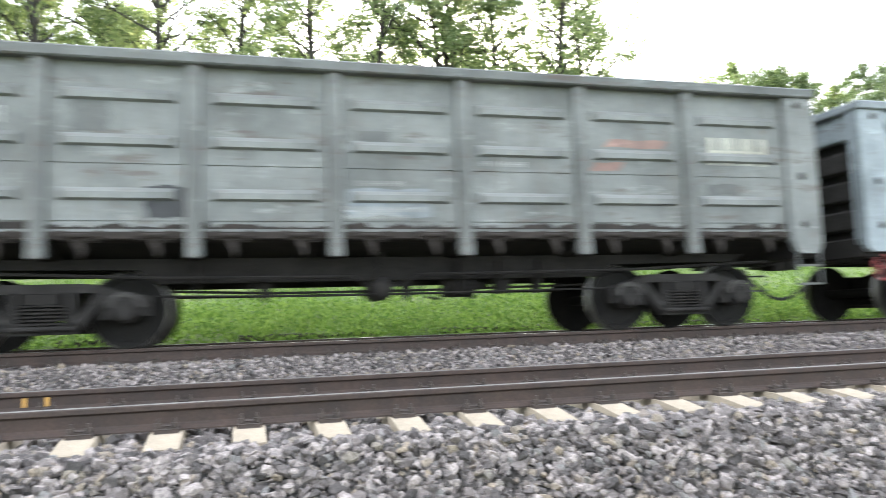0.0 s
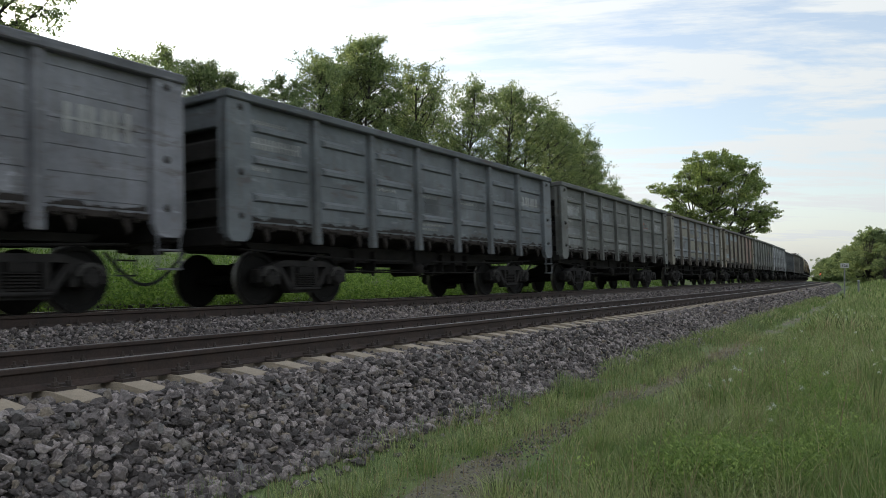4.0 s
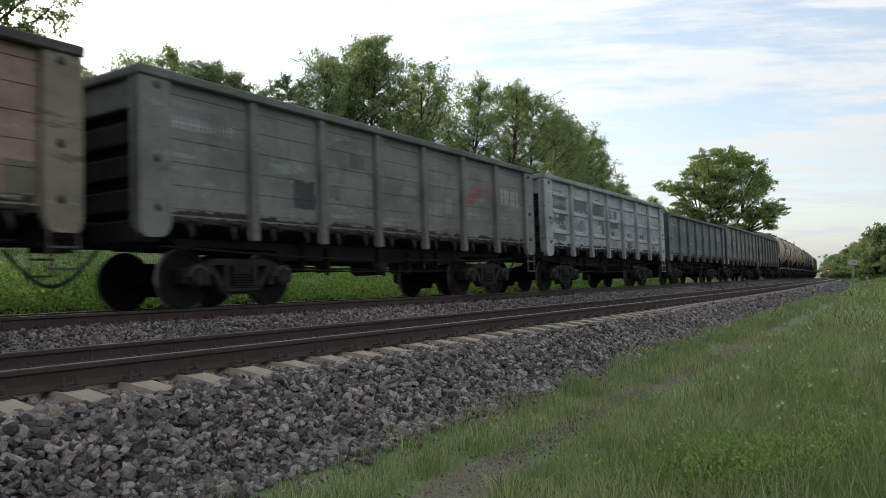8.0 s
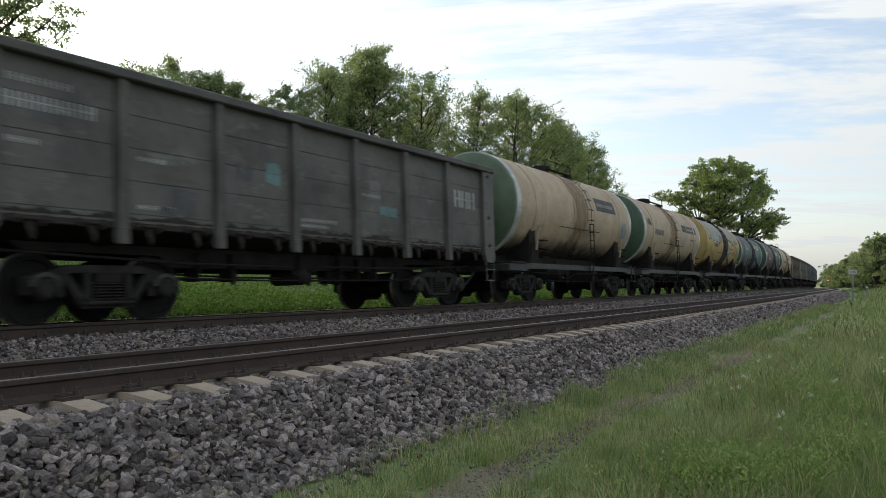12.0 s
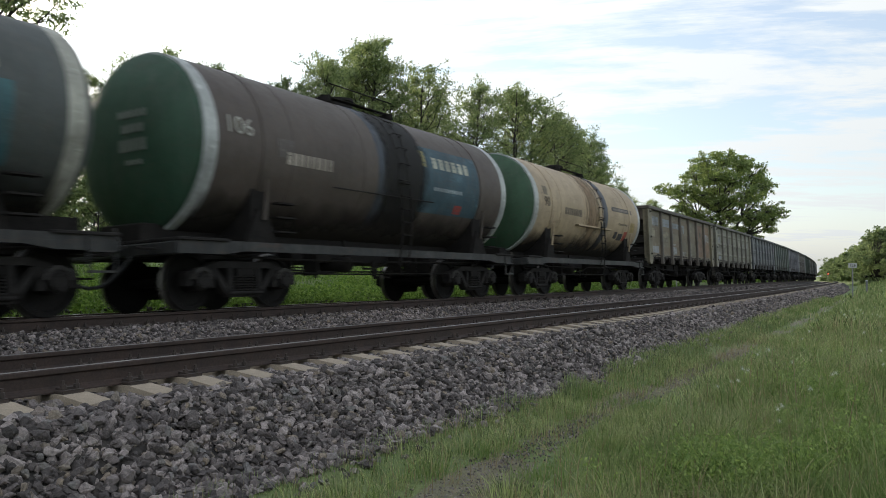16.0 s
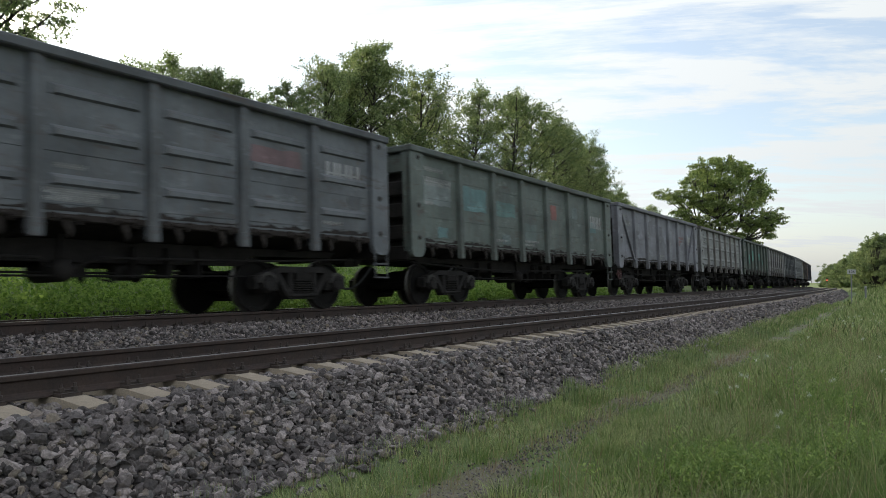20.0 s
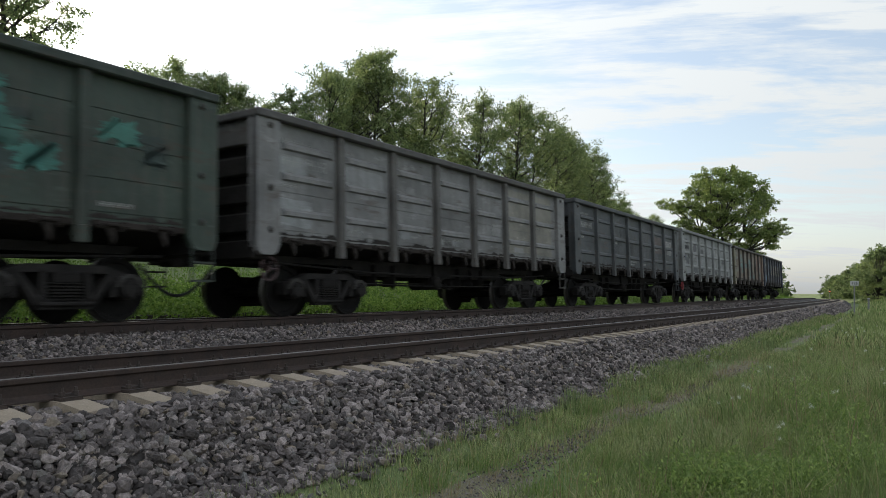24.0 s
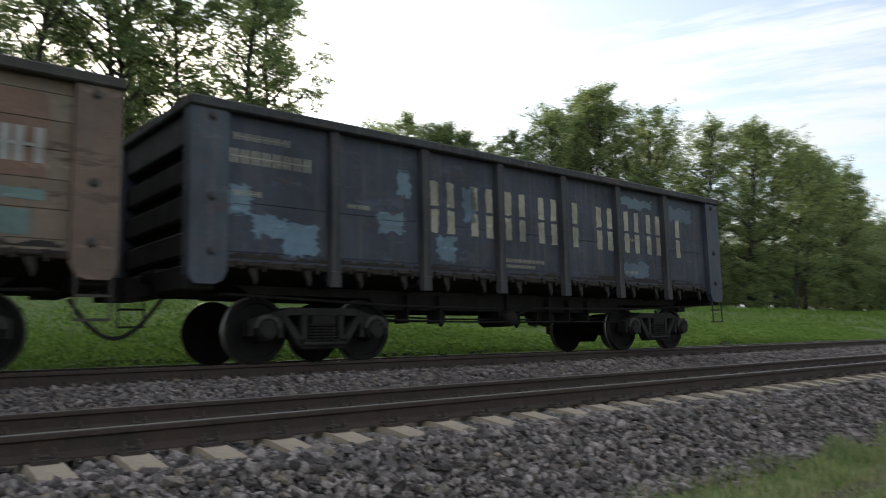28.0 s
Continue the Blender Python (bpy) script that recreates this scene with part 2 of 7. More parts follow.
M_YELLOW = surface("worn_yellow_paint", (0.5, 0.27, 0.06), (0.32, 0.18, 0.07), 30, 0.7, 0, 80)
M_RUBBER = surface("black_rubber_hose", (0.02, 0.02, 0.02), None, 3, 0.6)
M_GALV = surface("galvanised_post", (0.26, 0.265, 0.27), (0.2, 0.205, 0.21), 4, 0.6, 0.2, 50)
M_SIGNW = surface("faded_white_sign", (0.46, 0.47, 0.46), (0.36, 0.36, 0.35), 5, 0.7, 0, 40)
M_SIGNT = surface("black_sign_paint", (0.03, 0.03, 0.03), None, 5, 0.7)
M_BARK = surface("grey_tree_bark", (0.062, 0.056, 0.048), (0.034, 0.031, 0.028), 3, 0.95, 0, 25, 0.6, 0.03)
M_LEAF = leafy("aspen_leaves", (0.12, 0.165, 0.085), (0.29, 0.34, 0.195), 0.64)
M_OAKLEAF = leafy("oak_leaves", (0.115, 0.16, 0.065), (0.26, 0.32, 0.14), 0.6)
M_GRASS = leafy("grass_blades", (0.065, 0.1, 0.034), (0.56, 0.61, 0.33), 0.45, 0.5, drift=((0.14, 0.225, 0.065), (0.44, 0.44, 0.25)), dry=(0.5, 0.42, 0.29))
M_LUSH = leafy("lush_weed_leaves", (0.1, 0.18, 0.04), (0.24, 0.34, 0.1), 0.5)
M_DRY = leafy("dry_stalks", (0.42, 0.33, 0.22), (0.25, 0.18, 0.115), 0.3)
M_HORSE = leafy("horsetail_stems", (0.13, 0.18, 0.08), (0.42, 0.48, 0.26), 0.4, 0.6, dry=(0.4, 0.31, 0.2))
M_WEED = leafy("weed_leaves", (0.15, 0.23, 0.07), (0.36, 0.45, 0.18), 0.5)
M_PETAL = leafy("white_petals", (0.8, 0.8, 0.78), (0.7, 0.68, 0.68), 0.3)


def stone_mat():
    m, n, l, b = nodes_of("crushed_granite")
    g = n.new("ShaderNodeNewGeometry")
    f = noise_node(n, l, 45, 5, 0.7)
    r = n.new("ShaderNodeValToRGB")
    e = r.color_ramp.elements
    e[0].position, e[0].color = 0.0, (0.045, 0.038, 0.035, 1)
    e[1].position, e[1].color = 1.0, (0.36, 0.305, 0.285, 1)
    for pos, c in ((0.35, (0.125, 0.105, 0.1, 1)), (0.6, (0.19, 0.159, 0.149, 1)), (0.66, (0.26, 0.205, 0.15, 1)), (0.72, (0.165, 0.155, 0.148, 1)), (0.78, (0.255, 0.217, 0.204, 1))):
        x = e.new(pos)
        x.color = c
    l.new(g.outputs["Random Per Island"], r.inputs[0])
    c = mixc(n, l, 1.0, r.outputs[0], ramp(n, l, f, 0.3, 0.72, (0.45, 0.45, 0.45, 1), (1.5, 1.5, 1.5, 1)), "MULTIPLY")
    l.new(c, b.inputs["Base Color"])
    b.inputs["Roughness"].default_value = 0.85
    bump(n, l, b, f, 0.9, 0.02)
    return m


def stain_shade_mat(name, col, axis, a, b, streak, loose=0.9):
    """A layer of dirt, on the tank flanks also of painted shade, that covers unevenly: full at b, broken up by runs and
    blotches towards a, where the paint below shows.
    """
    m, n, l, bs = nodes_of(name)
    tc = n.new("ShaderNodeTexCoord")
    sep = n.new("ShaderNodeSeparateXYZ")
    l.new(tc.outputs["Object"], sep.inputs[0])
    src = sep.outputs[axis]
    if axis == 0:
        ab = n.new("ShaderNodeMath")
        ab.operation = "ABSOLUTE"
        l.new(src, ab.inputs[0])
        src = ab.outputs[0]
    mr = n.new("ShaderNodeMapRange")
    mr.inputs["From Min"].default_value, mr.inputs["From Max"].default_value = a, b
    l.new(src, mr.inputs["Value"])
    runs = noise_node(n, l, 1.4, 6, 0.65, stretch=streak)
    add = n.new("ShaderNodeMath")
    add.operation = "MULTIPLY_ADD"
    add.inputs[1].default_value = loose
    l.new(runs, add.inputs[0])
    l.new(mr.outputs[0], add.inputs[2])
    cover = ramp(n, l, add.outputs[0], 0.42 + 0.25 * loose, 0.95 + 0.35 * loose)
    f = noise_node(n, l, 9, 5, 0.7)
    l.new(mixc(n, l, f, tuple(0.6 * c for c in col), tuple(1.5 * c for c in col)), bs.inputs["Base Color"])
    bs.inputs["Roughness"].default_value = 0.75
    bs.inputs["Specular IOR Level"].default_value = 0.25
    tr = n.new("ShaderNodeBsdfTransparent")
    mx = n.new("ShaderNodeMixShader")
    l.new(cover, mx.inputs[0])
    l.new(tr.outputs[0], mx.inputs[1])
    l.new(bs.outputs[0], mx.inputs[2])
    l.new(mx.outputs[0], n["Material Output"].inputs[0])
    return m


# Grime and the barrel's underside shade put into one colour, denser downwards.
M_GRIME_SHADE = stain_shade_mat("oily_grime_and_shade", (0.03, 0.025, 0.021), 2, 2.3, 1.05, (1.2, 1.2, 0.7), 0.6)
M_SPILL = stain_shade_mat("black_oil_spill", (0.016, 0.015, 0.014), 0, 1.05, 0.15, (2.2, 2.2, 0.35))
M_SPILL_PALE = stain_shade_mat("brown_oil_spill", (0.23, 0.16, 0.1), 0, 1.0, -0.8, (2.6, 2.6, 0.3))
M_WORN = stain_shade_mat("weathered_grey_primer", (0.26, 0.26, 0.23), 2, 2.75, 4.1, (0.8, 0.8, 0.9), 1.2)

M_STONE = stone_mat()


def bed_mat():
    m, n, l, b = nodes_of("packed_ballast_gap_shade")
    tc = n.new("ShaderNodeTexCoord")
    v = n.new("ShaderNodeTexVoronoi")
    v.inputs["Scale"].default_value = 17
    l.new(tc.outputs["Object"], v.inputs["Vector"])
    bw = n.new("ShaderNodeSeparateColor")
    l.new(v.outputs["Color"], bw.inputs[0])
    f = noise_node(n, l, 1.2, 5)
    # Near-black: the shade in the gaps between stones is put into the bed's colour.
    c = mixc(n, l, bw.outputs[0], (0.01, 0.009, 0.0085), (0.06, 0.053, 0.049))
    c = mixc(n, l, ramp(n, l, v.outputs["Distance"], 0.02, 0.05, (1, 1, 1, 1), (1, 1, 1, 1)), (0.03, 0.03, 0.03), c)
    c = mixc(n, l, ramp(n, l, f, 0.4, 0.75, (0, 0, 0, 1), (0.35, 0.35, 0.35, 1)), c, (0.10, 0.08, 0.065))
    l.new(c, b.inputs["Base Color"])
    b.inputs["Roughness"].default_value = 0.9
    bump(n, l, b, v.outputs["Distance"], 1.0, 0.06)
    return m


M_BED = bed_mat()
M_GROUND = surface("meadow_turf", (0.12, 0.175, 0.055), (0.175, 0.2, 0.08), 0.5, 0.95, 0, 9, 0.9, 0.08, (0.38, 0.66))
M_PATH = surface("trodden_gravel_soil", (0.19, 0.185, 0.1), (0.27, 0.235, 0.17), 6, 0.95, 0, 110, 0.9, 0.03, (0.4, 0.66))
M_LAMP = surface("red_signal_lens", (0.5, 0.03, 0.02), (0.4, 0.02, 0.015), 5, 0.3)
M_LAMP.node_tree.nodes["Principled BSDF"].inputs["Emission Color"].default_value = (1.0, 0.16, 0.08, 1)
M_LAMP.node_tree.nodes["Principled BSDF"].inputs["Emission Strength"].default_value = 4.0

# ---------------------------------------------------------------- mesh helpers
class Shape:
    """Collects simple solids into one mesh."""

    def __init__(self):
        self.v, self.f = [], []

    def add(self, verts, faces):
        o = len(self.v)
        self.v += [tuple(p) for p in verts]
        self.f += [tuple(i + o for i in f) for f in faces]
        return self

    def box(self, x0, x1, y0, y1, z0, z1, c=0.0):
        """A box with chamfered edges."""
        if c <= 0:
            vs = [(x, y, z) for x in (x0, x1) for y in (y0, y1) for z in (z0, z1)]
            return self.add(vs, [(0, 1, 3, 2), (4, 6, 7, 5), (0, 4, 5, 1), (2, 3, 7, 6), (0, 2, 6, 4), (1, 5, 7, 3)])
        lo, hi = (x0, y0, z0), (x1, y1, z1)
        vs, ix = [], {}
        for sx in (0, 1):
            for sy in (0, 1):
                for sz in (0, 1):
                    sgn = (sx, sy, sz)
                    for ax in range(3):
                        p = [(hi if sgn[k] else lo)[k] + (0 if k == ax else (-c if sgn[k] else c)) for k in range(3)]
                        ix[(sgn, ax)] = len(vs)
                        vs.append(p)
        fs = []
        for ax in range(3):
            a, b = [k for k in range(3) if k != ax]
            for side in (0, 1):
                loop = []
                for pa, pb in ((0, 0), (1, 0), (1, 1), (0, 1)):
                    s = [0, 0, 0]
                    s[ax], s[a], s[b] = side, pa, pb
                    loop.append(ix[(tuple(s), ax)])
                fs.append(tuple(loop))
            for pa in (0, 1):
                for pb in (0, 1):
                    s0, s1 = [0, 0, 0], [0, 0, 0]
                    s0[ax], s1[ax] = 0, 1
                    s0[a] = s1[a] = pa
                    s0[b] = s1[b] = pb
                    fs.append((ix[(tuple(s0), a)], ix[(tuple(s1), a)], ix[(tuple(s1), b)], ix[(tuple(s0), b)]))
        for sx in (0, 1):
            for sy in (0, 1):
                for sz in (0, 1):
                    fs.append(tuple(ix[((sx, sy, sz), k)] for k in range(3)))
        return self.add(vs, fs)

    def prism(self, poly, a, b, axis="y"):
        """A polygon in the plane across the axis, drawn out from a to b."""
        n = len(poly)
        put = {"y": lambda p, t: (p[0], t, p[1]), "x": lambda p, t: (t, p[0], p[1]), "z": lambda p, t: (p[0], p[1], t)}[axis]
        vs = [put(p, a) for p in poly] + [put(p, b) for p in poly]
        return self.add(vs, [tuple(range(n)), tuple(range(2 * n - 1, n - 1, -1))] + [(i, (i + 1) % n, n + (i + 1) % n, n + i) for i in range(n)])

    def cyl(self, p0, p1, r0, r1=None, n=12, caps=True):
        p0, p1 = Vector(p0), Vector(p1)
        r1 = r0 if r1 is None else r1
        d = (p1 - p0).normalized()
        a = d.orthogonal().normalized()
        b = d.cross(a)
        vs = []
        for p, r in ((p0, r0), (p1, r1)):
            vs += [p + (a * math.cos(t) + b * math.sin(t)) * r for t in (2 * math.pi * i / n for i in range(n))]
        fs = [(i, (i + 1) % n, n + (i + 1) % n, n + i) for i in range(n)]
        if caps:
            fs += [tuple(range(n - 1, -1, -1)), tuple(range(n, 2 * n))]
        return self.add(vs, fs)

    def tube(self, pts, r, n=8):
        P = [Vector(p) for p in pts]
        vs, fs = [], []
        for i, p in enumerate(P):
            d = (P[min(i + 1, len(P) - 1)] - P[max(i - 1, 0)]).normalized()
            a = (Vector((0.32, 0.21, 0.92)).cross(d)).normalized()
            b = d.cross(a)
            vs += [p + (a * math.cos(t) + b * math.sin(t)) * r for t in (2 * math.pi * k / n for k in range(n))]
        for i in range(len(P) - 1):
            fs += [(i * n + k, i * n + (k + 1) % n, (i + 1) * n + (k + 1) % n, (i + 1) * n + k) for k in range(n)]
        fs += [tuple(range(n - 1, -1, -1)), tuple(range((len(P) - 1) * n, len(P) * n))]
        return self.add(vs, fs)

    def lathe(self, prof, axis="x", n=32, centre=(0, 0, 0)):
        """Profile of (along, radius) turned round an axis through the centre."""
        vs, fs = [], []
        cx, cy, cz = centre
        for t, r in prof:
            for i in range(n):
                a = 2 * math.pi * i / n
                c, s = r * math.cos(a), r * math.sin(a)
                vs.append((cx + t, cy + c, cz + s) if axis == "x" else (cx + c, cy + t, cz + s))
        for j in range(len(prof) - 1):
            for i in range(n):
                k = (i + 1) % n
                fs.append((j * n + i, j * n + k, (j + 1) * n + k, (j + 1) * n + i))
        fs += [tuple(range(n - 1, -1, -1)), tuple(range((len(prof) - 1) * n, len(prof) * n))]
        return self.add(vs, fs)

    def mesh(self, name, smooth=None):
        me = bpy.data.meshes.new(name)
        me.from_pydata(self.v, [], self.f)
        bm = bmesh.new()
        bm.from_mesh(me)
        bmesh.ops.recalc_face_normals(bm, faces=bm.faces)
        bm.to_mesh(me)
        bm.free()
        if smooth:
            me.polygons.foreach_set("use_smooth", [True] * len(me.polygons))
            me.set_sharp_from_angle(angle=radians(smooth))
        me.materials.append(None)
        return me


def raw_mesh(name, verts, faces, mats, smooth=False, index=None):
    """A mesh straight from arrays; every face has the same number of corners."""
    me = bpy.data.meshes.new(name)
    v = np.asarray(verts, np.float32)
    f = np.asarray(faces, np.int32)
    k = f.shape[1]
    me.vertices.add(len(v)); me.vertices.foreach_set("co", v.ravel())
    me.loops.add(f.size); me.loops.foreach_set("vertex_index", f.ravel())
    me.polygons.add(len(f)); me.polygons.foreach_set("loop_start", np.arange(0, f.size, k, dtype=np.int32))
    me.polygons.foreach_set("use_smooth", np.full(len(f), bool(smooth)))
    for m in (mats if isinstance(mats, (list, tuple)) else [mats]):
        me.materials.append(m)
    if index is not None:
        me.polygons.foreach_set("material_index", np.asarray(index, np.int32))
    me.update()
    me.validate()
    return me


MESHES = {}


def cached(key, build, smooth=None):
    if key not in MESHES:
        MESHES[key] = build().mesh(key if isinstance(key, str) else key[0], smooth)
    return MESHES[key]


def part(name, me, material, parent, label="", at=None):
    """Links a mesh (or a Shape) as one object under a thing or a part; the material sits on the object."""
    if isinstance(me, Shape):
        me = me.mesh(name)
    ob = new(name, me)
    ob.parent = parent
    if at is not None:
        ob.matrix_basis = at
    if material is not None:
        if len(me.materials) == 0:
            me.materials.append(None)
        ob.material_slots[0].link = "OBJECT"
        ob.material_slots[0].material = material
    if label:
        ob["label"] = label
    return ob


# ---------------------------------------------------------------- the line of the railway
YC = 10.741                     # far track's centre line beside the camera
NEAR_U = 4.39                   # near track's centre, towards the camera
CANT_FAR, CANT_NEAR, NEAR_Z = 0.05, 0.035, -0.069
_s = np.arange(-300.0, 1400.0, 1.0)
_k = np.interp(_s, [60, 125, 220, 300, 900], [0.000625, 0.00047, 0.00047, 0.0008, 0.0008])
_h = np.concatenate([[0], np.cumsum((_k[1:] + _k[:-1]) / 2)])
_h -= np.interp(0, _s, _h)
_x = np.concatenate([[0], np.cumsum(np.cos((_h[1:] + _h[:-1]) / 2))])
_y = np.concatenate([[0], np.cumsum(np.sin((_h[1:] + _h[:-1]) / 2))])
_x -= np.interp(0, _s, _x)
_y += YC - np.interp(0, _s, _y)
_d = np.clip(_s - 40, 0, 200)
_z = -2.8e-5 * _d * _d - np.clip(_s - 240, 0, None) * 2.8e-5 * 400 * 0.6


def heading(s):
    return np.interp(s, _s, _h)


def place(s, u, z=0.0):
    """World point at the distance s along the line, u metres towards the camera's side of the far track, z over the rails."""
    s, u = np.asarray(s, float), np.asarray(u, float)
    h = np.interp(s, _s, _h)
    return np.stack(np.broadcast_arrays(np.interp(s, _s, _x) + u * np.sin(h), np.interp(s, _s, _y) - u * np.cos(h), np.interp(s, _s, _z) + z), -1)


def ground_z(s, u):
    """Height of the turf over the level of the rails."""
    s, u = np.asarray(s, float), np.asarray(u, float)
    top = np.interp(s, [-100, 60, 120, 300], [1.7, 1.6, 0.9, 0.8])
    z = np.interp(u, [-500, -60, -22, -12, -6.5, -3.6, -2.6, 0, 6.75, 7.3, 8.4, 10.7, 16, 40, 500],
                  [0.3, 0.1, 0, -0.55, -1.35, -1.87, -2.1, -2.4, -2.45, -2.56, -2.54, -2.57, -2.45, -2.0, -0.5])
    far = np.clip((-u) / 22.0, 0, 1)
    z = z + 1.7 + (top - 1.7) * far
    z = z + np.interp(s, [70, 100, 150, 220], [0, 0.7, 0.7, 0.2]) * np.interp(u, [-30, -14, -9, -4.5], [1, 1, 0.75, 0])
    rise = np.clip((s - 55) / 70.0, 0, 1) ** 1.3 * np.clip(u - 8.6, 0, 9) * 0.32
    return z + rise


def noise2(a, b, seed=0, scale=1.0):
    """Cheap smooth variation from a few sines."""
    r = np.random.RandomState(seed)
    out = np.zeros(np.broadcast(a, b).shape)
    for k in range(6):
        fx, fy = r.uniform(-1, 1, 2) * (0.5 + k * 0.5) * scale
        out = out + np.sin(a * fx + b * fy + r.uniform(0, 6.28)) / (k + 1)
    return out / 2.0


def grid_mesh(name, ss, us, zf, mat, smooth=True):
    S, U = np.meshgrid(ss, us, indexing="ij")
    P = place(S, U, zf(S, U)).reshape(-1, 3)
    n, m = len(ss), len(us)
    i, j = np.meshgrid(np.arange(n - 1), np.arange(m - 1), indexing="ij")
    a = (i * m + j).ravel()
    return raw_mesh(name, P, np.stack([a, a + 1, a + m + 1, a + m], 1)[:, ::-1], mat, smooth)


SLEEPER_STEP, SLEEPER_AT = 0.556, 3.22 - 0.556 * 6


def path_u(s):
    """Middle of the trodden path beside the ballast."""
    return np.interp(s, [-3, 5, 7, 9, 17, 60], [8.25, 7.93, 7.77, 7.67, 7.63, 7.6]) + 0.05 * np.sin(np.asarray(s) * 0.6)


# ---------------------------------------------------------------- ground
def build_ground():
    ss = np.concatenate([np.arange(-290, -12, 12), np.arange(-12, 40, 0.8), np.arange(40, 200, 4), np.arange(200, 1390, 25)])
    us = np.concatenate([np.linspace(-900, -60, 14), np.arange(-56, -14, 3), np.arange(-14, -2.6, 0.9), [-2.2, 0, 3, 6.4], np.arange(6.8, 18, 0.45), np.arange(19, 60, 4), np.linspace(70, 900, 12)])
    zf = lambda S, U: ground_z(S, U) + 0.05 * noise2(S, U, 3, 1.4) * ((U > 7.3) | (U < -3))
    tagged(new("ground", grid_mesh("ground", ss, us, zf, M_GROUND)), "green meadow turf beside the railway line", "ground", kind="structure")
    ss = np.arange(-3, 60, 0.25)
    us = np.linspace(-0.5, 0.5, 7)
    n = len(ss)
    S, T = np.meshgrid(ss, us, indexing="ij")
    U = path_u(S) + T * (0.5 + 0.1 * np.sin(S * 1.3 + 1) + 0.1 * np.sin(S * 2.9))
    Z = ground_z(S, U) + 0.05 * noise2(S, U, 3, 1.4) + 0.012 + 0.025 * noise2(S, U, 61, 3.2) - 0.02 * (abs(T) > 0.45)
    P = place(S, U, Z).reshape(-1, 3)
    i, j = np.meshgrid(np.arange(n - 1), np.arange(6), indexing="ij")
    a = (i * 7 + j).ravel()
    tagged(new("footpath", raw_mesh("footpath", P, np.stack([a, a + 7, a + 8, a + 1], 1), M_PATH, True)), "trodden gravelly footpath through the grass", "path", kind="structure")


def bed_z(s, u):
    """Top of the ballast."""
    return np.interp(u, [-3.2, -1.95, -1.5, 1.0, 1.45, 2.3, 3.0, 5.3, 5.62, 6.1, 6.95],
                     [-0.95, -0.3, -0.24, -0.16, -0.16, -0.3, -0.34, -0.3, -0.295, -0.285, -0.95])


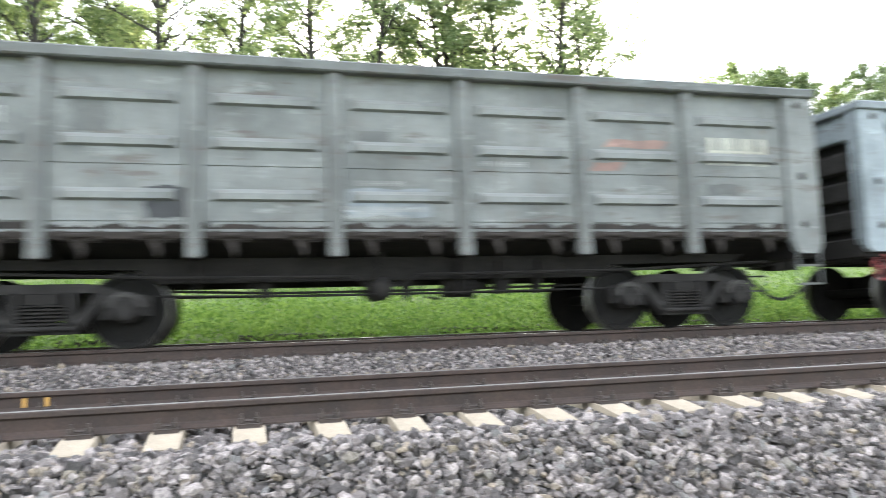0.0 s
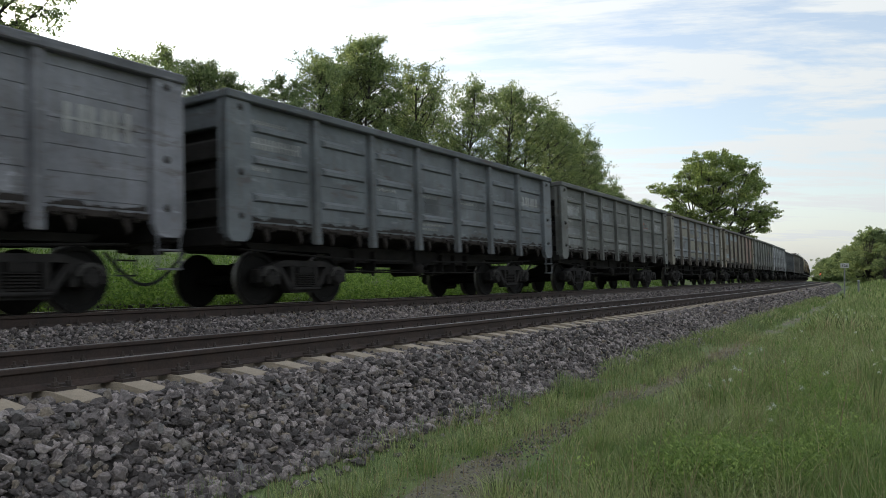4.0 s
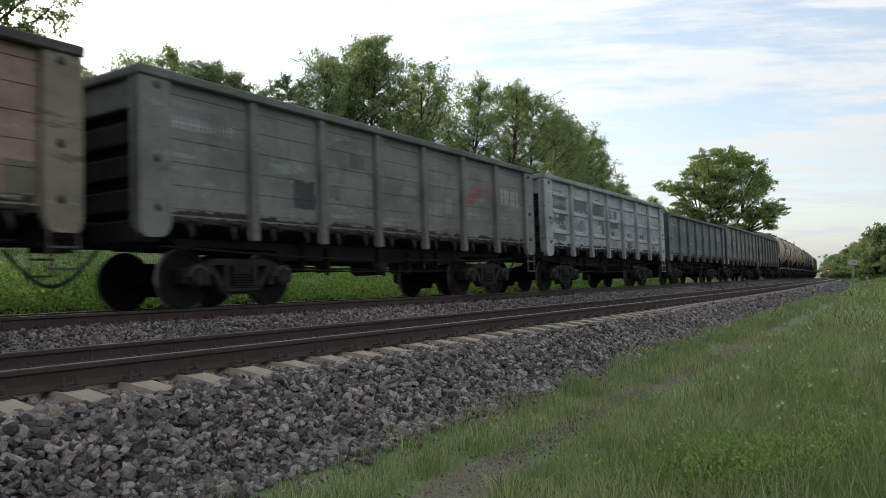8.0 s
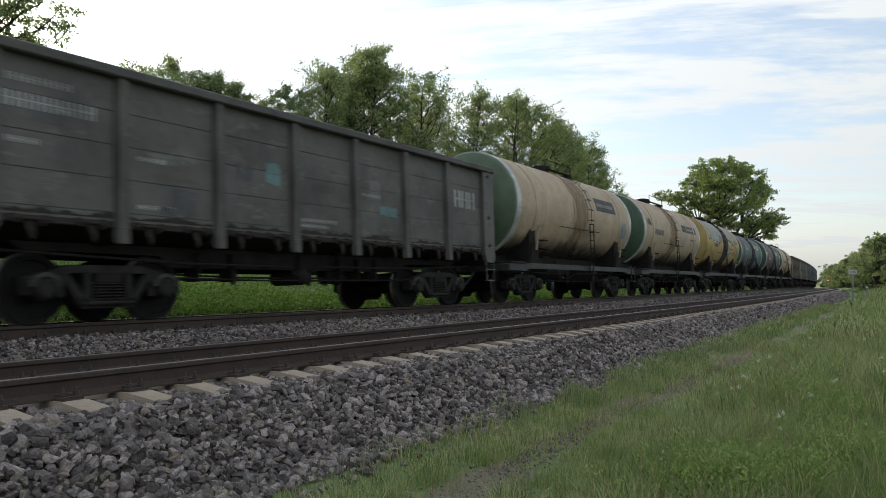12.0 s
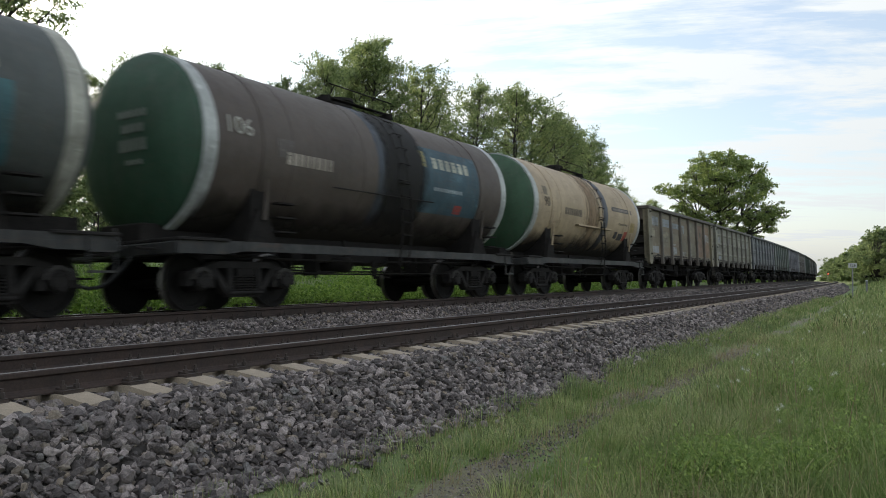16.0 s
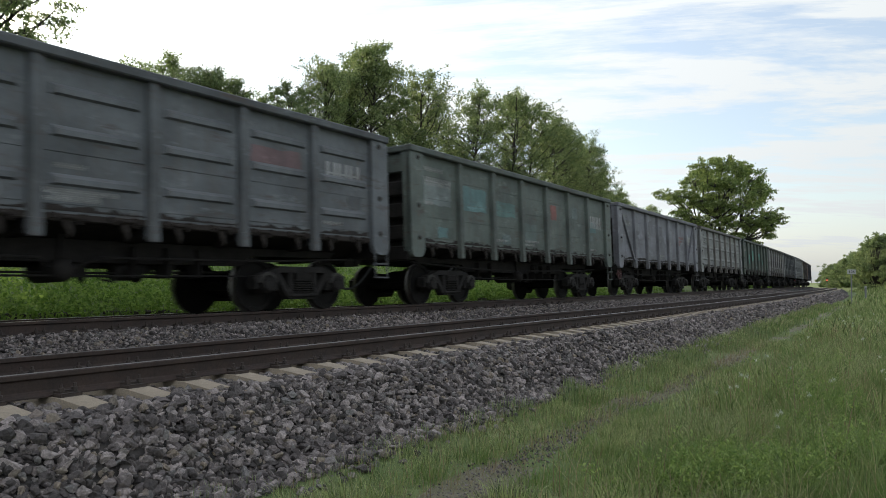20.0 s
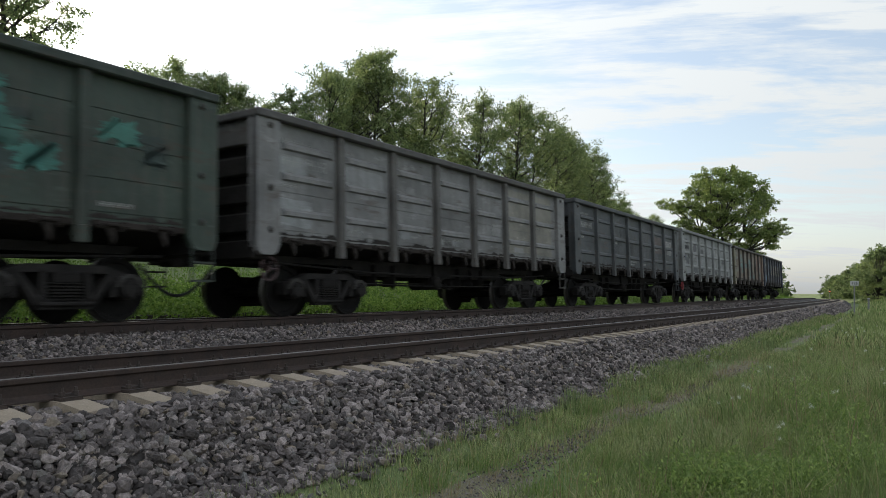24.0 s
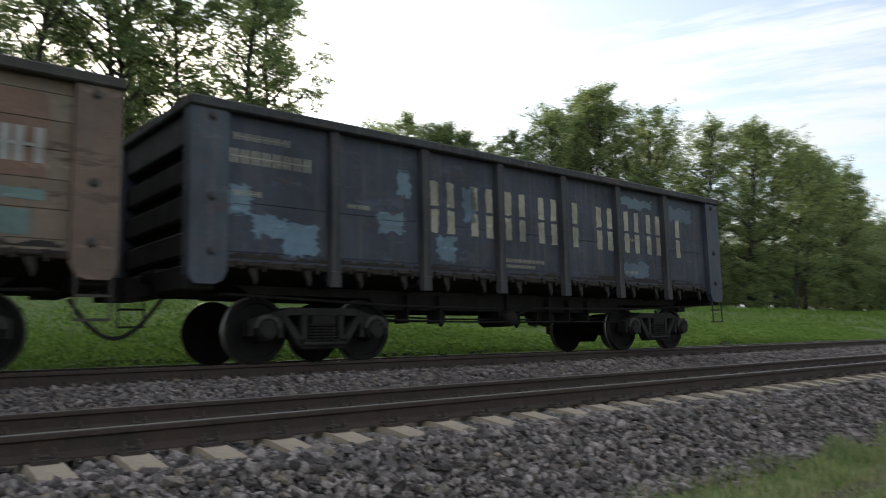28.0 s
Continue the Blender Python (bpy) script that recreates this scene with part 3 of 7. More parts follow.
def build_ballast():
    ss = np.concatenate([np.arange(-60, -6, 4), np.arange(-6, 60, 0.5), np.arange(60, 700, 6)])
    us = np.array([-3.2, -2.6, -1.95, -1.6, -0.8, 0, 0.9, 1.45, 2.3, 3.0, 3.7, 4.4, 5.3, 5.8, 6.1, 6.5, 6.8, 6.95])
    zf = lambda S, U: bed_z(S, U) + 0.012 * noise2(S, U, 5, 5.0)
    tagged(new("ballast_bed", grid_mesh("ballast_bed", ss, us, zf, M_BED)), "packed crushed-stone track bed, coloured dark for the shade between stones", "ballast", kind="structure")
    # loose stones: angular splinters of broken rock, lying mostly on their flat sides
    r = np.random.RandomState(11)
    kinds = []
    for k in range(14):
        p = r.uniform(-1, 1, (15, 3))
        p /= np.maximum(np.abs(p).max(1), np.linalg.norm(p, axis=1) * 0.88)[:, None]
        bm = bmesh.new()
        for q in p * np.array([1.0, 0.8, 0.62]):
            bm.verts.new(q)
        hull = bmesh.ops.convex_hull(bm, input=bm.verts)
        bmesh.ops.delete(bm, geom=[v for v in hull["geom_interior"] if isinstance(v, bmesh.types.BMVert)], context="VERTS")
        bmesh.ops.triangulate(bm, faces=bm.faces)
        bm.verts.index_update()
        kinds.append((np.array([v.co[:] for v in bm.verts]), np.array([[v.index for v in f.verts] for f in bm.faces])))
        bm.free()
    zones = ((-2.5, 9, 5.3, 6.95, 1500), (9, 22, 5.3, 6.93, 900), (22, 45, 5.3, 6.93, 380), (45, 95, 5.3, 6.93, 100), (40, 80, 0.85, 3.5, 40), (-3, 14, 0.85, 3.5, 800), (14, 40, 0.85, 3.5, 300),
             (-3, 16, 3.65, 5.1, 220), (-2.5, 7, 6.85, 7.15, 90), (7, 25, 6.85, 7.1, 60), (-3, 30, -0.7, 0.75, 70), (-3, 30, -3.0, -0.85, 60), (2.5, 16, 7.65, 8.25, 520))
    allv, allf, base = [], [], 0
    for s0, s1, u0, u1, dens in zones:
        n = int((s1 - s0) * (u1 - u0) * dens)
        s, u = r.uniform(s0, s1, n), r.uniform(u0, u1, n)
        away = np.abs((s - SLEEPER_AT + SLEEPER_STEP / 2) % SLEEPER_STEP - SLEEPER_STEP / 2)
        ok = ~((away < 0.15) & (np.abs(u - NEAR_U) < 1.33))
        s, u = s[ok], u[ok]
        n = len(s)
        path = u0 > 7.5
        if path:
            u = path_u(s) + r.normal(0, 0.15, n)
        size = np.clip(r.lognormal(math.log(0.0295), 0.32, n), 0.014, 0.058) * (1.0 if s0 < 20 else 1.25 if s0 < 40 else 1.6) * (0.3 if path else 0.74 if u0 < 3 else 1.0)
        zz = np.maximum(bed_z(s, u), np.where(u > 6.5, ground_z(s, u), -9)) + size * r.uniform(-0.15, 1.0, n) * np.where(np.abs(u - NEAR_U) < 1.42, 0.55, 1.0)
        if path:
            zz = ground_z(s, u) + 0.05 * noise2(s, u, 3, 1.4) + 0.014
        c = place(s, u, zz)
        yaw, tilt, tw = r.uniform(0, 6.283, n), r.normal(0, 0.62, n), r.normal(0, 0.62, n)
        cy, sy, ct, st, cw, sw = np.cos(yaw), np.sin(yaw), np.cos(tilt), np.sin(tilt), np.cos(tw), np.sin(tw)
        one, nil = np.ones(n), np.zeros(n)
        Z = np.stack([cy, -sy, nil, sy, cy, nil, nil, nil, one], 1).reshape(n, 3, 3)
        X = np.stack([one, nil, nil, nil, ct, -st, nil, st, ct], 1).reshape(n, 3, 3)
        Y = np.stack([cw, nil, sw, nil, one, nil, -sw, nil, cw], 1).reshape(n, 3, 3)
        R = Z @ X @ Y
        sc = size[:, None] * r.uniform(0.75, 1.3, (n, 3))
        which = r.randint(0, len(kinds), n)
        for k, (kv, kf) in enumerate(kinds):
            g = np.nonzero(which == k)[0]
            v = np.einsum("nij,nkj->nki", R[g], kv[None] * sc[g][:, None, :]) + c[g][:, None, :]
            allv.append(v.reshape(-1, 3))
            allf.append((kf[None] + (base + np.arange(len(g)) * len(kv))[:, None, None]).reshape(-1, 3))
            base += len(g) * len(kv)
    tagged(new("ballast_stones", raw_mesh("ballast_stones", np.concatenate(allv), np.concatenate(allf), M_STONE)), "loose grey and brown crushed granite stones", "gravel", kind="stuff")


# ---------------------------------------------------------------- track
RAIL_PROF = [(-0.075, 0), (0.075, 0), (0.075, 0.011), (0.02, 0.03), (0.009, 0.045), (0.009, 0.125), (0.036, 0.142), (0.0365, 0.172), (0.03, 0.18), (-0.03, 0.18), (-0.0365, 0.172), (-0.036, 0.142), (-0.009, 0.125), (-0.009, 0.045), (-0.02, 0.03), (-0.075, 0.011)]


def rail_mesh(u0, ztop):
    ss = np.concatenate([np.arange(-60, -6, 3), np.arange(-6, 120, 1.0), np.arange(120, 640, 5)])
    k = len(RAIL_PROF)
    pu = np.array([p[0] for p in RAIL_PROF]); pz = np.array([p[1] for p in RAIL_PROF]) - 0.18 + ztop
    P = place(ss[:, None], u0 + pu[None], np.broadcast_to(pz[None], (len(ss), k))).reshape(-1, 3)
    fs, ix = [], []
    for i in range(len(ss) - 1):
        for j in range(k):
            j2 = (j + 1) % k
            fs.append((i * k + j, (i + 1) * k + j, (i + 1) * k + j2, i * k + j2))
            ix.append(1 if j in (8,) else 0)
    return raw_mesh("rail", P, fs, [M_RAIL, M_RAILHEAD], False, ix)


def sleeper_shape():
    sh = Shape()
    # half-length profile: deep under the rails, sloping down to the ends
    for a, b, za, zb in ((-1.35, -1.0, -0.045, 0.0), (-1.0, -0.45, 0.0, 0.0), (-0.45, 0.45, -0.03, -0.03), (0.45, 1.0, 0.0, 0.0), (1.0, 1.35, 0.0, -0.045)):
        vs = []
        for y, z in ((a, za), (b, zb)):
            vs += [(-0.135, y, -0.2), (0.135, y, -0.2), (0.108, y, z), (-0.108, y, z)]
        sh.add(vs, [(0, 1, 2, 3), (7, 6, 5, 4), (0, 4, 5, 1), (1, 5, 6, 2), (2, 6, 7, 3), (3, 7, 4, 0)])
    return sh


def fastening_shape():
    sh = Shape()
    for side in (-1, 1):
        sh.box(-0.07, 0.07, side * 0.08, side * 0.17, 0.0, 0.022, 0.004)
        for x in (-0.045, 0.045):
            sh.cyl((x, side * 0.125, 0.02), (x, side * 0.125, 0.075), 0.011, n=6)
            sh.cyl((x, side * 0.125, 0.028), (x, side * 0.125, 0.052), 0.021, n=6)
        sh.box(-0.055, 0.055, side * 0.055, side * 0.13, 0.02, 0.036, 0.004)
    return sh


def build_track(name, u0, z0, cant, s_first, n_sleepers, n_fast, label):
    root = tagged(new(name), label, "railway track", kind="structure")
    for side in (-1, 1):
        u = u0 + side * 0.796
        part("rail", rail_mesh(u, z0 + side * 0.796 * cant), None, root, "rusty rail with a worn bright running surface")
    slp = cached("sleeper", sleeper_shape)
    fst = cached("fastening", fastening_shape)
    for i in range(n_sleepers):
        s = SLEEPER_AT + SLEEPER_STEP * (i + s_first)
        x, y, z = place(s, u0, z0 - 0.186)
        jit = random.uniform(-0.6, 0.6)
        m = pose(x, y, z, -math.degrees(cant), 0, math.degrees(heading(s)) + jit)
        part("sleeper", slp, M_CONCRETE, root, at=m)
        if i < n_fast:
            for side in (-1, 1):
                part("fastening", fst, M_BOLT, root, at=m @ pose(0, -side * 0.796, 0) @ Matrix.Diagonal((1.2, 1.12, 1.3, 1)))
    return root


def build_timbers():
    """A line of old timbers dumped along the far side of the line."""
    q = random.Random(4)
    s = -9.0
    while s < 34:
        ln = q.uniform(1.6, 2.7)
        u = -3.45 + q.uniform(-0.12, 0.12)
        t = tagged(new("old_timber", Shape().box(-ln / 2, ln / 2, -0.11, 0.11, 0, 0.11, 0.02).mesh("old_timber")), "dark weathered timber lying along the far side of the track", "timber", "old timbers")
        t.data.materials[0] = M_TIMBER
        x, y, z = place(s + ln / 2, u, ground_z(s + ln / 2, u) - 0.02)
        t.matrix_basis = pose(float(x), float(y), float(z), q.uniform(-3, 3), q.uniform(-1.5, 1.5), math.degrees(heading(s)) + q.uniform(-4, 4))
        s += ln + q.uniform(0.1, 1.6)

# ---------------------------------------------------------------- wagons
HALF, SIDE, TOP = 6.54, 1.5, 3.495
POSTS = [-4.325 + 1.73 * i for i in range(6)]
WHEEL_R, AXLE, PIVOT = 0.475, 0.925, 4.325
SHEET_Z0 = 1.38
WHEELSETS = []


CUTS = {"rib": (SHEET_Z0, 1.52, 2.18, TOP - 0.12), "smooth": (SHEET_Z0, 1.52, 2.18, TOP - 0.12),
        "plank": (SHEET_Z0, 1.52, 1.86, 2.2, 2.54, 2.88, 3.2, TOP - 0.12), "wide": (SHEET_Z0, 1.52, 1.98, 2.44, 2.9, TOP - 0.12)}


def side_sheet(kind):
    """One long wall of the body, near side (y negative), with its pressings."""
    sh = Shape()
    y0 = -SIDE + 0.1
    cuts = CUTS[kind]
    ring = []
    for a, b in zip(cuts, cuts[1:]):
        ring += [(y0, a + 0.006), (y0, b - 0.006), (y0 + 0.014, b - 0.006), (y0 + 0.014, b + 0.006)]
    ring = ring[:-2] + [(y0 + 0.05, cuts[-1] - 0.006), (y0 + 0.05, cuts[0] + 0.006)]
    return sh.prism(ring, -HALF + 0.02, HALF - 0.02, "x")


def rib_shape(w):
    """A long pressed swelling of the sheet with sloping flanks."""
    y0 = -SIDE + 0.1
    vs = [(-w, y0, -0.075), (-w, y0, 0.075), (w, y0, -0.075), (w, y0, 0.075)]
    vs += [(x, y0 - 0.05, z) for x in (-w + 0.06, w - 0.06) for z in (-0.05, 0.02)]
    return Shape().add(vs, [(0, 2, 6, 4), (1, 5, 7, 3), (4, 6, 7, 5), (0, 4, 5, 1), (2, 3, 7, 6)])


def rust_scabs(wagon, seed, n=7):
    """Ragged rust where the sheet has rotted along the bottom edge, one strip a bay."""
    q = random.Random(seed)
    for k in range(n):
        a = -5.19 + 1.73 * k
        x0, x1 = a - 0.76, a + 0.76
        m = 64
        top = []
        h = q.uniform(0.02, 0.05)
        for i in range(m + 1):
            h = min(0.075, max(0.004, h + q.uniform(-0.028, 0.027)))
            top.append((x0 + (x1 - x0) * i / m, 1.445 + h))
        part("rust_patch", Shape().prism([(x0, 1.435), (x1, 1.435)] + top[::-1], -SIDE + 0.093, -SIDE + 0.101, "y"), M_RUST, wagon)


def post_shape():
    """A pressed hat-section post, a little wider at its foot."""
    sh = Shape()
    z0, z1 = 1.12, TOP - 0.13
    sh.prism([(-0.1, -SIDE + 0.1), (-0.075, -SIDE), (0.075, -SIDE), (0.1, -SIDE + 0.1)], z0, z1, "z")
    sh.box(-0.085, 0.085, -SIDE - 0.01, -SIDE + 0.1, z0 - 0.03, z0 + 0.2, 0.008)
    return sh


def corner_shape(sgn):
    """The wide corner plate, rounded off below."""
    a, b = -HALF, -6.01
    poly = [(a, 1.24), (a + 0.03, 1.14), (a + 0.1, 1.08), (b - 0.16, 1.08), (b - 0.07, 1.13), (b, 1.26), (b, TOP - 0.1), (a, TOP - 0.1)]
    sh = Shape().prism([(sgn * -x if sgn > 0 else x, z) for x, z in poly], -SIDE - 0.004, -SIDE + 0.12, "y")
    e = -a if sgn > 0 else a
    i = e - sgn * 0.07
    sh.box(min(e, i), max(e, i), -SIDE + 0.05, -SIDE + 0.22, 1.2, TOP - 0.12)
    return sh


def lashing_eye_shape():
    """A short stub with a dark collar on the corner plate."""
    return Shape().lathe([(-0.05, 0.018), (-0.05, 0.032), (-0.02, 0.036), (-0.012, 0.06), (0.0, 0.06)], "y", 10)


def end_wall_shape(sgn):
    """End sheet, set back behind the corner plates, with its upper panel further out."""
    x = sgn * (HALF - 0.3)
    sh = Shape()
    sh.box(min(x, x + sgn * 0.04), max(x, x + sgn * 0.04), -SIDE + 0.1, SIDE - 0.1, 1.3, TOP - 0.1)
    return sh


def end_beam_shape(sgn, z, h=0.33):
    x0, x1 = sgn * (HALF - 0.26), sgn * (HALF - 0.1)
    return Shape().box(min(x0, x1), max(x0, x1), -SIDE + 0.12, SIDE - 0.12, z, z + h, 0.03)


def end_panel_shape():
    return Shape().box(-HALF + 0.08, -HALF + 0.22, -SIDE + 0.12, SIDE - 0.12, 2.93, TOP - 0.14, 0.02)


def hatch_shape():
    """A hatch hinge bracket under the sill, with its pointed hooked catch."""
    sh = Shape()
    y = -SIDE + 0.06
    sh.prism([(-0.08, 1.36), (0.09, 1.36), (0.055, 1.27), (0.07, 1.17), (0.03, 1.09), (0.0, 1.18), (-0.045, 1.25)], y, y + 0.05, "y")
    sh.cyl((-0.12, y - 0.02, 1.35), (0.12, y - 0.02, 1.35), 0.024, n=8)
    sh.box(-0.19, -0.13, y - 0.01, y + 0.08, 1.29, 1.37, 0.01)
    sh.prism([(0.13, 1.38), (0.2, 1.38), (0.18, 1.27), (0.15, 1.27)], y - 0.01, y + 0.05, "y")
    return sh


def side_sill_shape():
    sh = Shape()
    sh.box(-HALF + 0.05, HALF - 0.05, -SIDE + 0.08, -SIDE + 0.2, 1.31, 1.4, 0.01)
    for k in range(7):
        for d in (-0.62, -0.2, 0.24, 0.6):
            x = -5.19 + 1.73 * k + d
            sh.box(x - 0.05, x + 0.05, -SIDE + 0.05, -SIDE + 0.12, 1.33, 1.41, 0.01)
    return sh


def centre_sill_shape():
    return Shape().box(-HALF, HALF, -0.3, 0.3, 0.98, 1.36, 0.02)


def floor_shape():
    """Floor and hopper doors, hanging as a shallow V over the sill."""
    return Shape().prism([(-SIDE + 0.2, 1.36), (-SIDE + 0.2, 1.31), (-1.25, 1.28), (-0.3, 1.05), (0.3, 1.05), (1.25, 1.28), (SIDE - 0.2, 1.31), (SIDE - 0.2, 1.36)], -HALF + 0.2, HALF - 0.2, "x")


def crossbeam_shape():
    return Shape().prism([(-SIDE + 0.15, 1.3), (SIDE - 0.15, 1.3), (SIDE - 0.15, 1.18), (0.3, 1.0), (-0.3, 1.0), (-SIDE + 0.15, 1.18)], -0.1, 0.1, "x")


def end_sill_shape():
    return Shape().box(-HALF, -HALF + 0.4, -SIDE + 0.12, SIDE - 0.12, 1.0, 1.32, 0.02)


def brake_gear_shape():
    """Pull rods, levers and the air pipe with its hangers under the frame."""
    sh = Shape()
    sh.tube([(-3.2, -0.62, 0.72), (-1.6, -0.66, 0.66), (0.4, -0.66, 0.66), (3.2, -0.6, 0.7)], 0.018, 6)
    sh.tube([(-3.2, -0.95, 0.64), (-1.2, -0.97, 0.6), (3.2, -0.95, 0.62)], 0.014, 6)
    sh.tube([(-3.2, 0.7, 0.68), (3.2, 0.7, 0.66)], 0.018, 6)
    sh.tube([(-5.9, -1.02, 0.98), (-3.0, -1.05, 0.86), (-0.6, -1.05, 0.84), (-0.4, -0.9, 0.72), (0.0, -0.9, 0.72), (0.3, -1.05, 0.86), (3.4, -1.05, 0.88), (5.9, -1.02, 0.98)], 0.022, 6)
    for x in (-2.6, -1.9, 0.9, 1.5, 2.1):
        sh.box(x - 0.015, x + 0.015, -0.97, -0.6, 0.58, 1.05)
    for x, z in ((-1.75, 0.52), (0.15, 0.5), (1.62, 0.56)):
        sh.prism([(x - 0.07, 0.9), (x + 0.07, 0.9), (x + 0.1, z + 0.12), (x + 0.02, z), (x - 0.06, z + 0.1)], -0.8, -0.74, "y")
    sh.tube([(0.35, -0.8, 0.78), (0.45, -0.82, 0.56), (0.62, -0.84, 0.52), (0.72, -0.82, 0.7)], 0.02, 6)
    return sh


def air_tank_shape():
    sh = Shape().lathe([(-0.45, 0.05), (-0.42, 0.12), (-0.36, 0.16), (0.36, 0.16), (0.42, 0.12), (0.45, 0.05)], "y", 16, (0, 0, 0))
    sh.box(-0.03, 0.03, -0.3, -0.25, 0.1, 0.5)
    sh.box(-0.03, 0.03, 0.25, 0.3, 0.1, 0.5)
    return sh


def brake_cylinder_shape():
    sh = Shape().lathe([(-0.28, 0.1), (-0.25, 0.17), (0.1, 0.17), (0.13, 0.2), (0.18, 0.2), (0.2, 0.08), (0.42, 0.05)], "x", 16)
    sh.box(-0.2, 0.05, -0.05, 0.05, 0.1, 0.45)
    return sh


def side_frame_shape():
    """Cast bogie side frame with its two triangular windows and the spring opening."""
    sh = Shape()
    y0, y1 = -1.13, -0.93
    bar = lambda pts, w=0.0: sh.prism(pts, y0, y1, "y")
    bar([(-1.02, 0.66), (-0.55, 0.8), (0.55, 0.8), (1.02, 0.66), (1.02, 0.58), (0.55, 0.69), (-0.55, 0.69), (-1.02, 0.58)])
    for s in (-1, 1):
        bar([(s * 1.2, 0.62), (s * 0.9, 0.7), (s * 0.66, 0.64), (s * 0.66, 0.52), (s * 0.74, 0.52), (s * 0.74, 0.58), (s * 1.12, 0.58), (s * 1.12, 0.4), (s * 1.2, 0.4)])
        bar([(s * 0.7, 0.66), (s * 0.6, 0.68), (s * 0.3, 0.28), (s * 0.42, 0.26)])
        bar([(s * 0.36, 0.72), (s * 0.27, 0.72), (s * 0.27, 0.3), (s * 0.36, 0.3)])
        bar([(s * 0.74, 0.54), (s * 0.66, 0.54), (s * 0.66, 0.36), (s * 0.74, 0.36)])
        sh.box(s * 0.925 - 0.19, s * 0.925 + 0.19, y0 - 0.03, y1, 0.56, 0.66, 0.02)
    bar([(-0.44, 0.34), (0.44, 0.34), (0.36, 0.2), (-0.36, 0.2)])
    sh.box(-0.36, 0.36, y0 - 0.06, y1 + 0.05, 0.24, 0.3, 0.02)
    return sh


def axle_box_shape():
    sh = Shape()
    sh.lathe([(-1.22, 0.09), (-1.21, 0.125), (-1.16, 0.135), (-1.15, 0.155), (-0.92, 0.155)], "y", 18)
    for k in range(4):
        a = math.pi / 4 + k * math.pi / 2
        sh.cyl((0.1 * math.cos(a), -1.235, 0.1 * math.sin(a)), (0.1 * math.cos(a), -1.2, 0.1 * math.sin(a)), 0.018, n=6)
    return sh


def adapter_shape():
    """Arched crown of the side frame over an axle box, thick with dust."""
    out, inn = [], []
    for k in range(9):
        a = math.pi * k / 8
        out.append((0.21 * math.cos(a), 0.03 + 0.19 * math.sin(a)))
        inn.append((0.155 * math.cos(a), 0.03 + 0.135 * math.sin(a)))
    sh = Shape()
    return sh.prism(out + inn[::-1], -1.185, -1.1, "y")


def spring_shape():
    """A coil spring as one ridged column."""
    sh, n = Shape(), 14
    prof = [(0.3, 0.05)]
    for k in range(6):
        z = 0.31 + 0.043 * k
        prof += [(z, 0.06), (z + 0.008, 0.1), (z + 0.026, 0.1), (z + 0.034, 0.06)]
    prof.append((0.575, 0.05))
    vs = [(r * math.cos(2 * math.pi * i / n), r * math.sin(2 * math.pi * i / n), z) for z, r in prof for i in range(n)]
    fs = [(j * n + i, j * n + (i + 1) % n, (j + 1) * n + (i + 1) % n, (j + 1) * n + i) for j in range(len(prof) - 1) for i in range(n)]
    return sh.add(vs, fs)


def bolster_shape():
    sh = Shape()
    sh.prism([(-1.16, 0.56), (-0.95, 0.56), (-0.5, 0.4), (0.5, 0.4), (0.95, 0.56), (1.16, 0.56), (1.16, 0.68), (0.5, 0.84), (-0.5, 0.84), (-1.16, 0.68)], -0.2, 0.2, "x")
    for s in (-1, 1):
        sh.box(s * 0.55 - 0.05, s * 0.55 + 0.05, -0.75, 0.75, 0.36, 0.44, 0.01)
    return sh


def wheelset_shape():
    sh = Shape()
    sh.cyl((0, -1.0, 0), (0, 1.0, 0), 0.08, n=12)
    for s in (-1, 1):
        prof = [(s * 0.72, 0.12), (s * 0.72, 0.40), (s * 0.715, 0.505), (s * 0.745, 0.505), (s * 0.757, 0.478), (s * 0.85, 0.472), (s * 0.85, 0.40), (s * 0.81, 0.385), (s * 0.79, 0.18), (s * 0.87, 0.13), (s * 0.87, 0.09)]
        sh.lathe(prof, "y", 28)
    return sh


def wheelset_mesh():
    key = "wheelset_mesh"
    if key not in MESHES:
        me = wheelset_shape().mesh("wheelset", 35)
        me.materials.clear()
        me.materials.append(M_WHEEL)
        me.materials.append(M_TYRE)
        ix = []
        for p in me.polygons:
            r = math.hypot(p.center.x, p.center.z)
            ix.append(1 if r > 0.455 else 0)
        me.polygons.foreach_set("material_index", ix)
        MESHES[key] = me
    return MESHES[key]


def add_bogie(wagon, x):
    """Two-axle bogie: bolster with side frames, springs, axle boxes and turning wheelsets."""
    bogie = part("bogie", cached("bolster", bolster_shape), M_UNDER, wagon, "grimy two-axle cast steel bogie", pose(x, 0, 0))
    for rz in (0, 180):
        part("side_frame", cached("side_frame", side_frame_shape), M_BOGIE, bogie, at=pose(0, 0, 0, 0, 0, rz))
        for dx in (-0.14, 0.0, 0.14):
            part("spring", cached("spring", spring_shape), M_UNDER, bogie, at=pose(0, 0, 0, 0, 0, rz) @ pose(dx, -1.08, 0))
        for dx in (-AXLE, AXLE):
            part("adapter", cached("adapter", adapter_shape), M_DUST, bogie, at=pose(0, 0, 0, 0, 0, rz) @ pose(dx, 0, WHEEL_R))
            part("axle_box", cached("axle_box", axle_box_shape, 40), M_BOGIE, bogie, at=pose(0, 0, 0, 0, 0, rz) @ pose(dx, 0, WHEEL_R))
    for dx in (-AXLE, AXLE):
        ws = part("wheelset", wheelset_mesh(), None, bogie, "worn steel wheels on an axle")
        ws.matrix_parent_inverse = pose(dx, 0, WHEEL_R)
        WHEELSETS.append(ws)


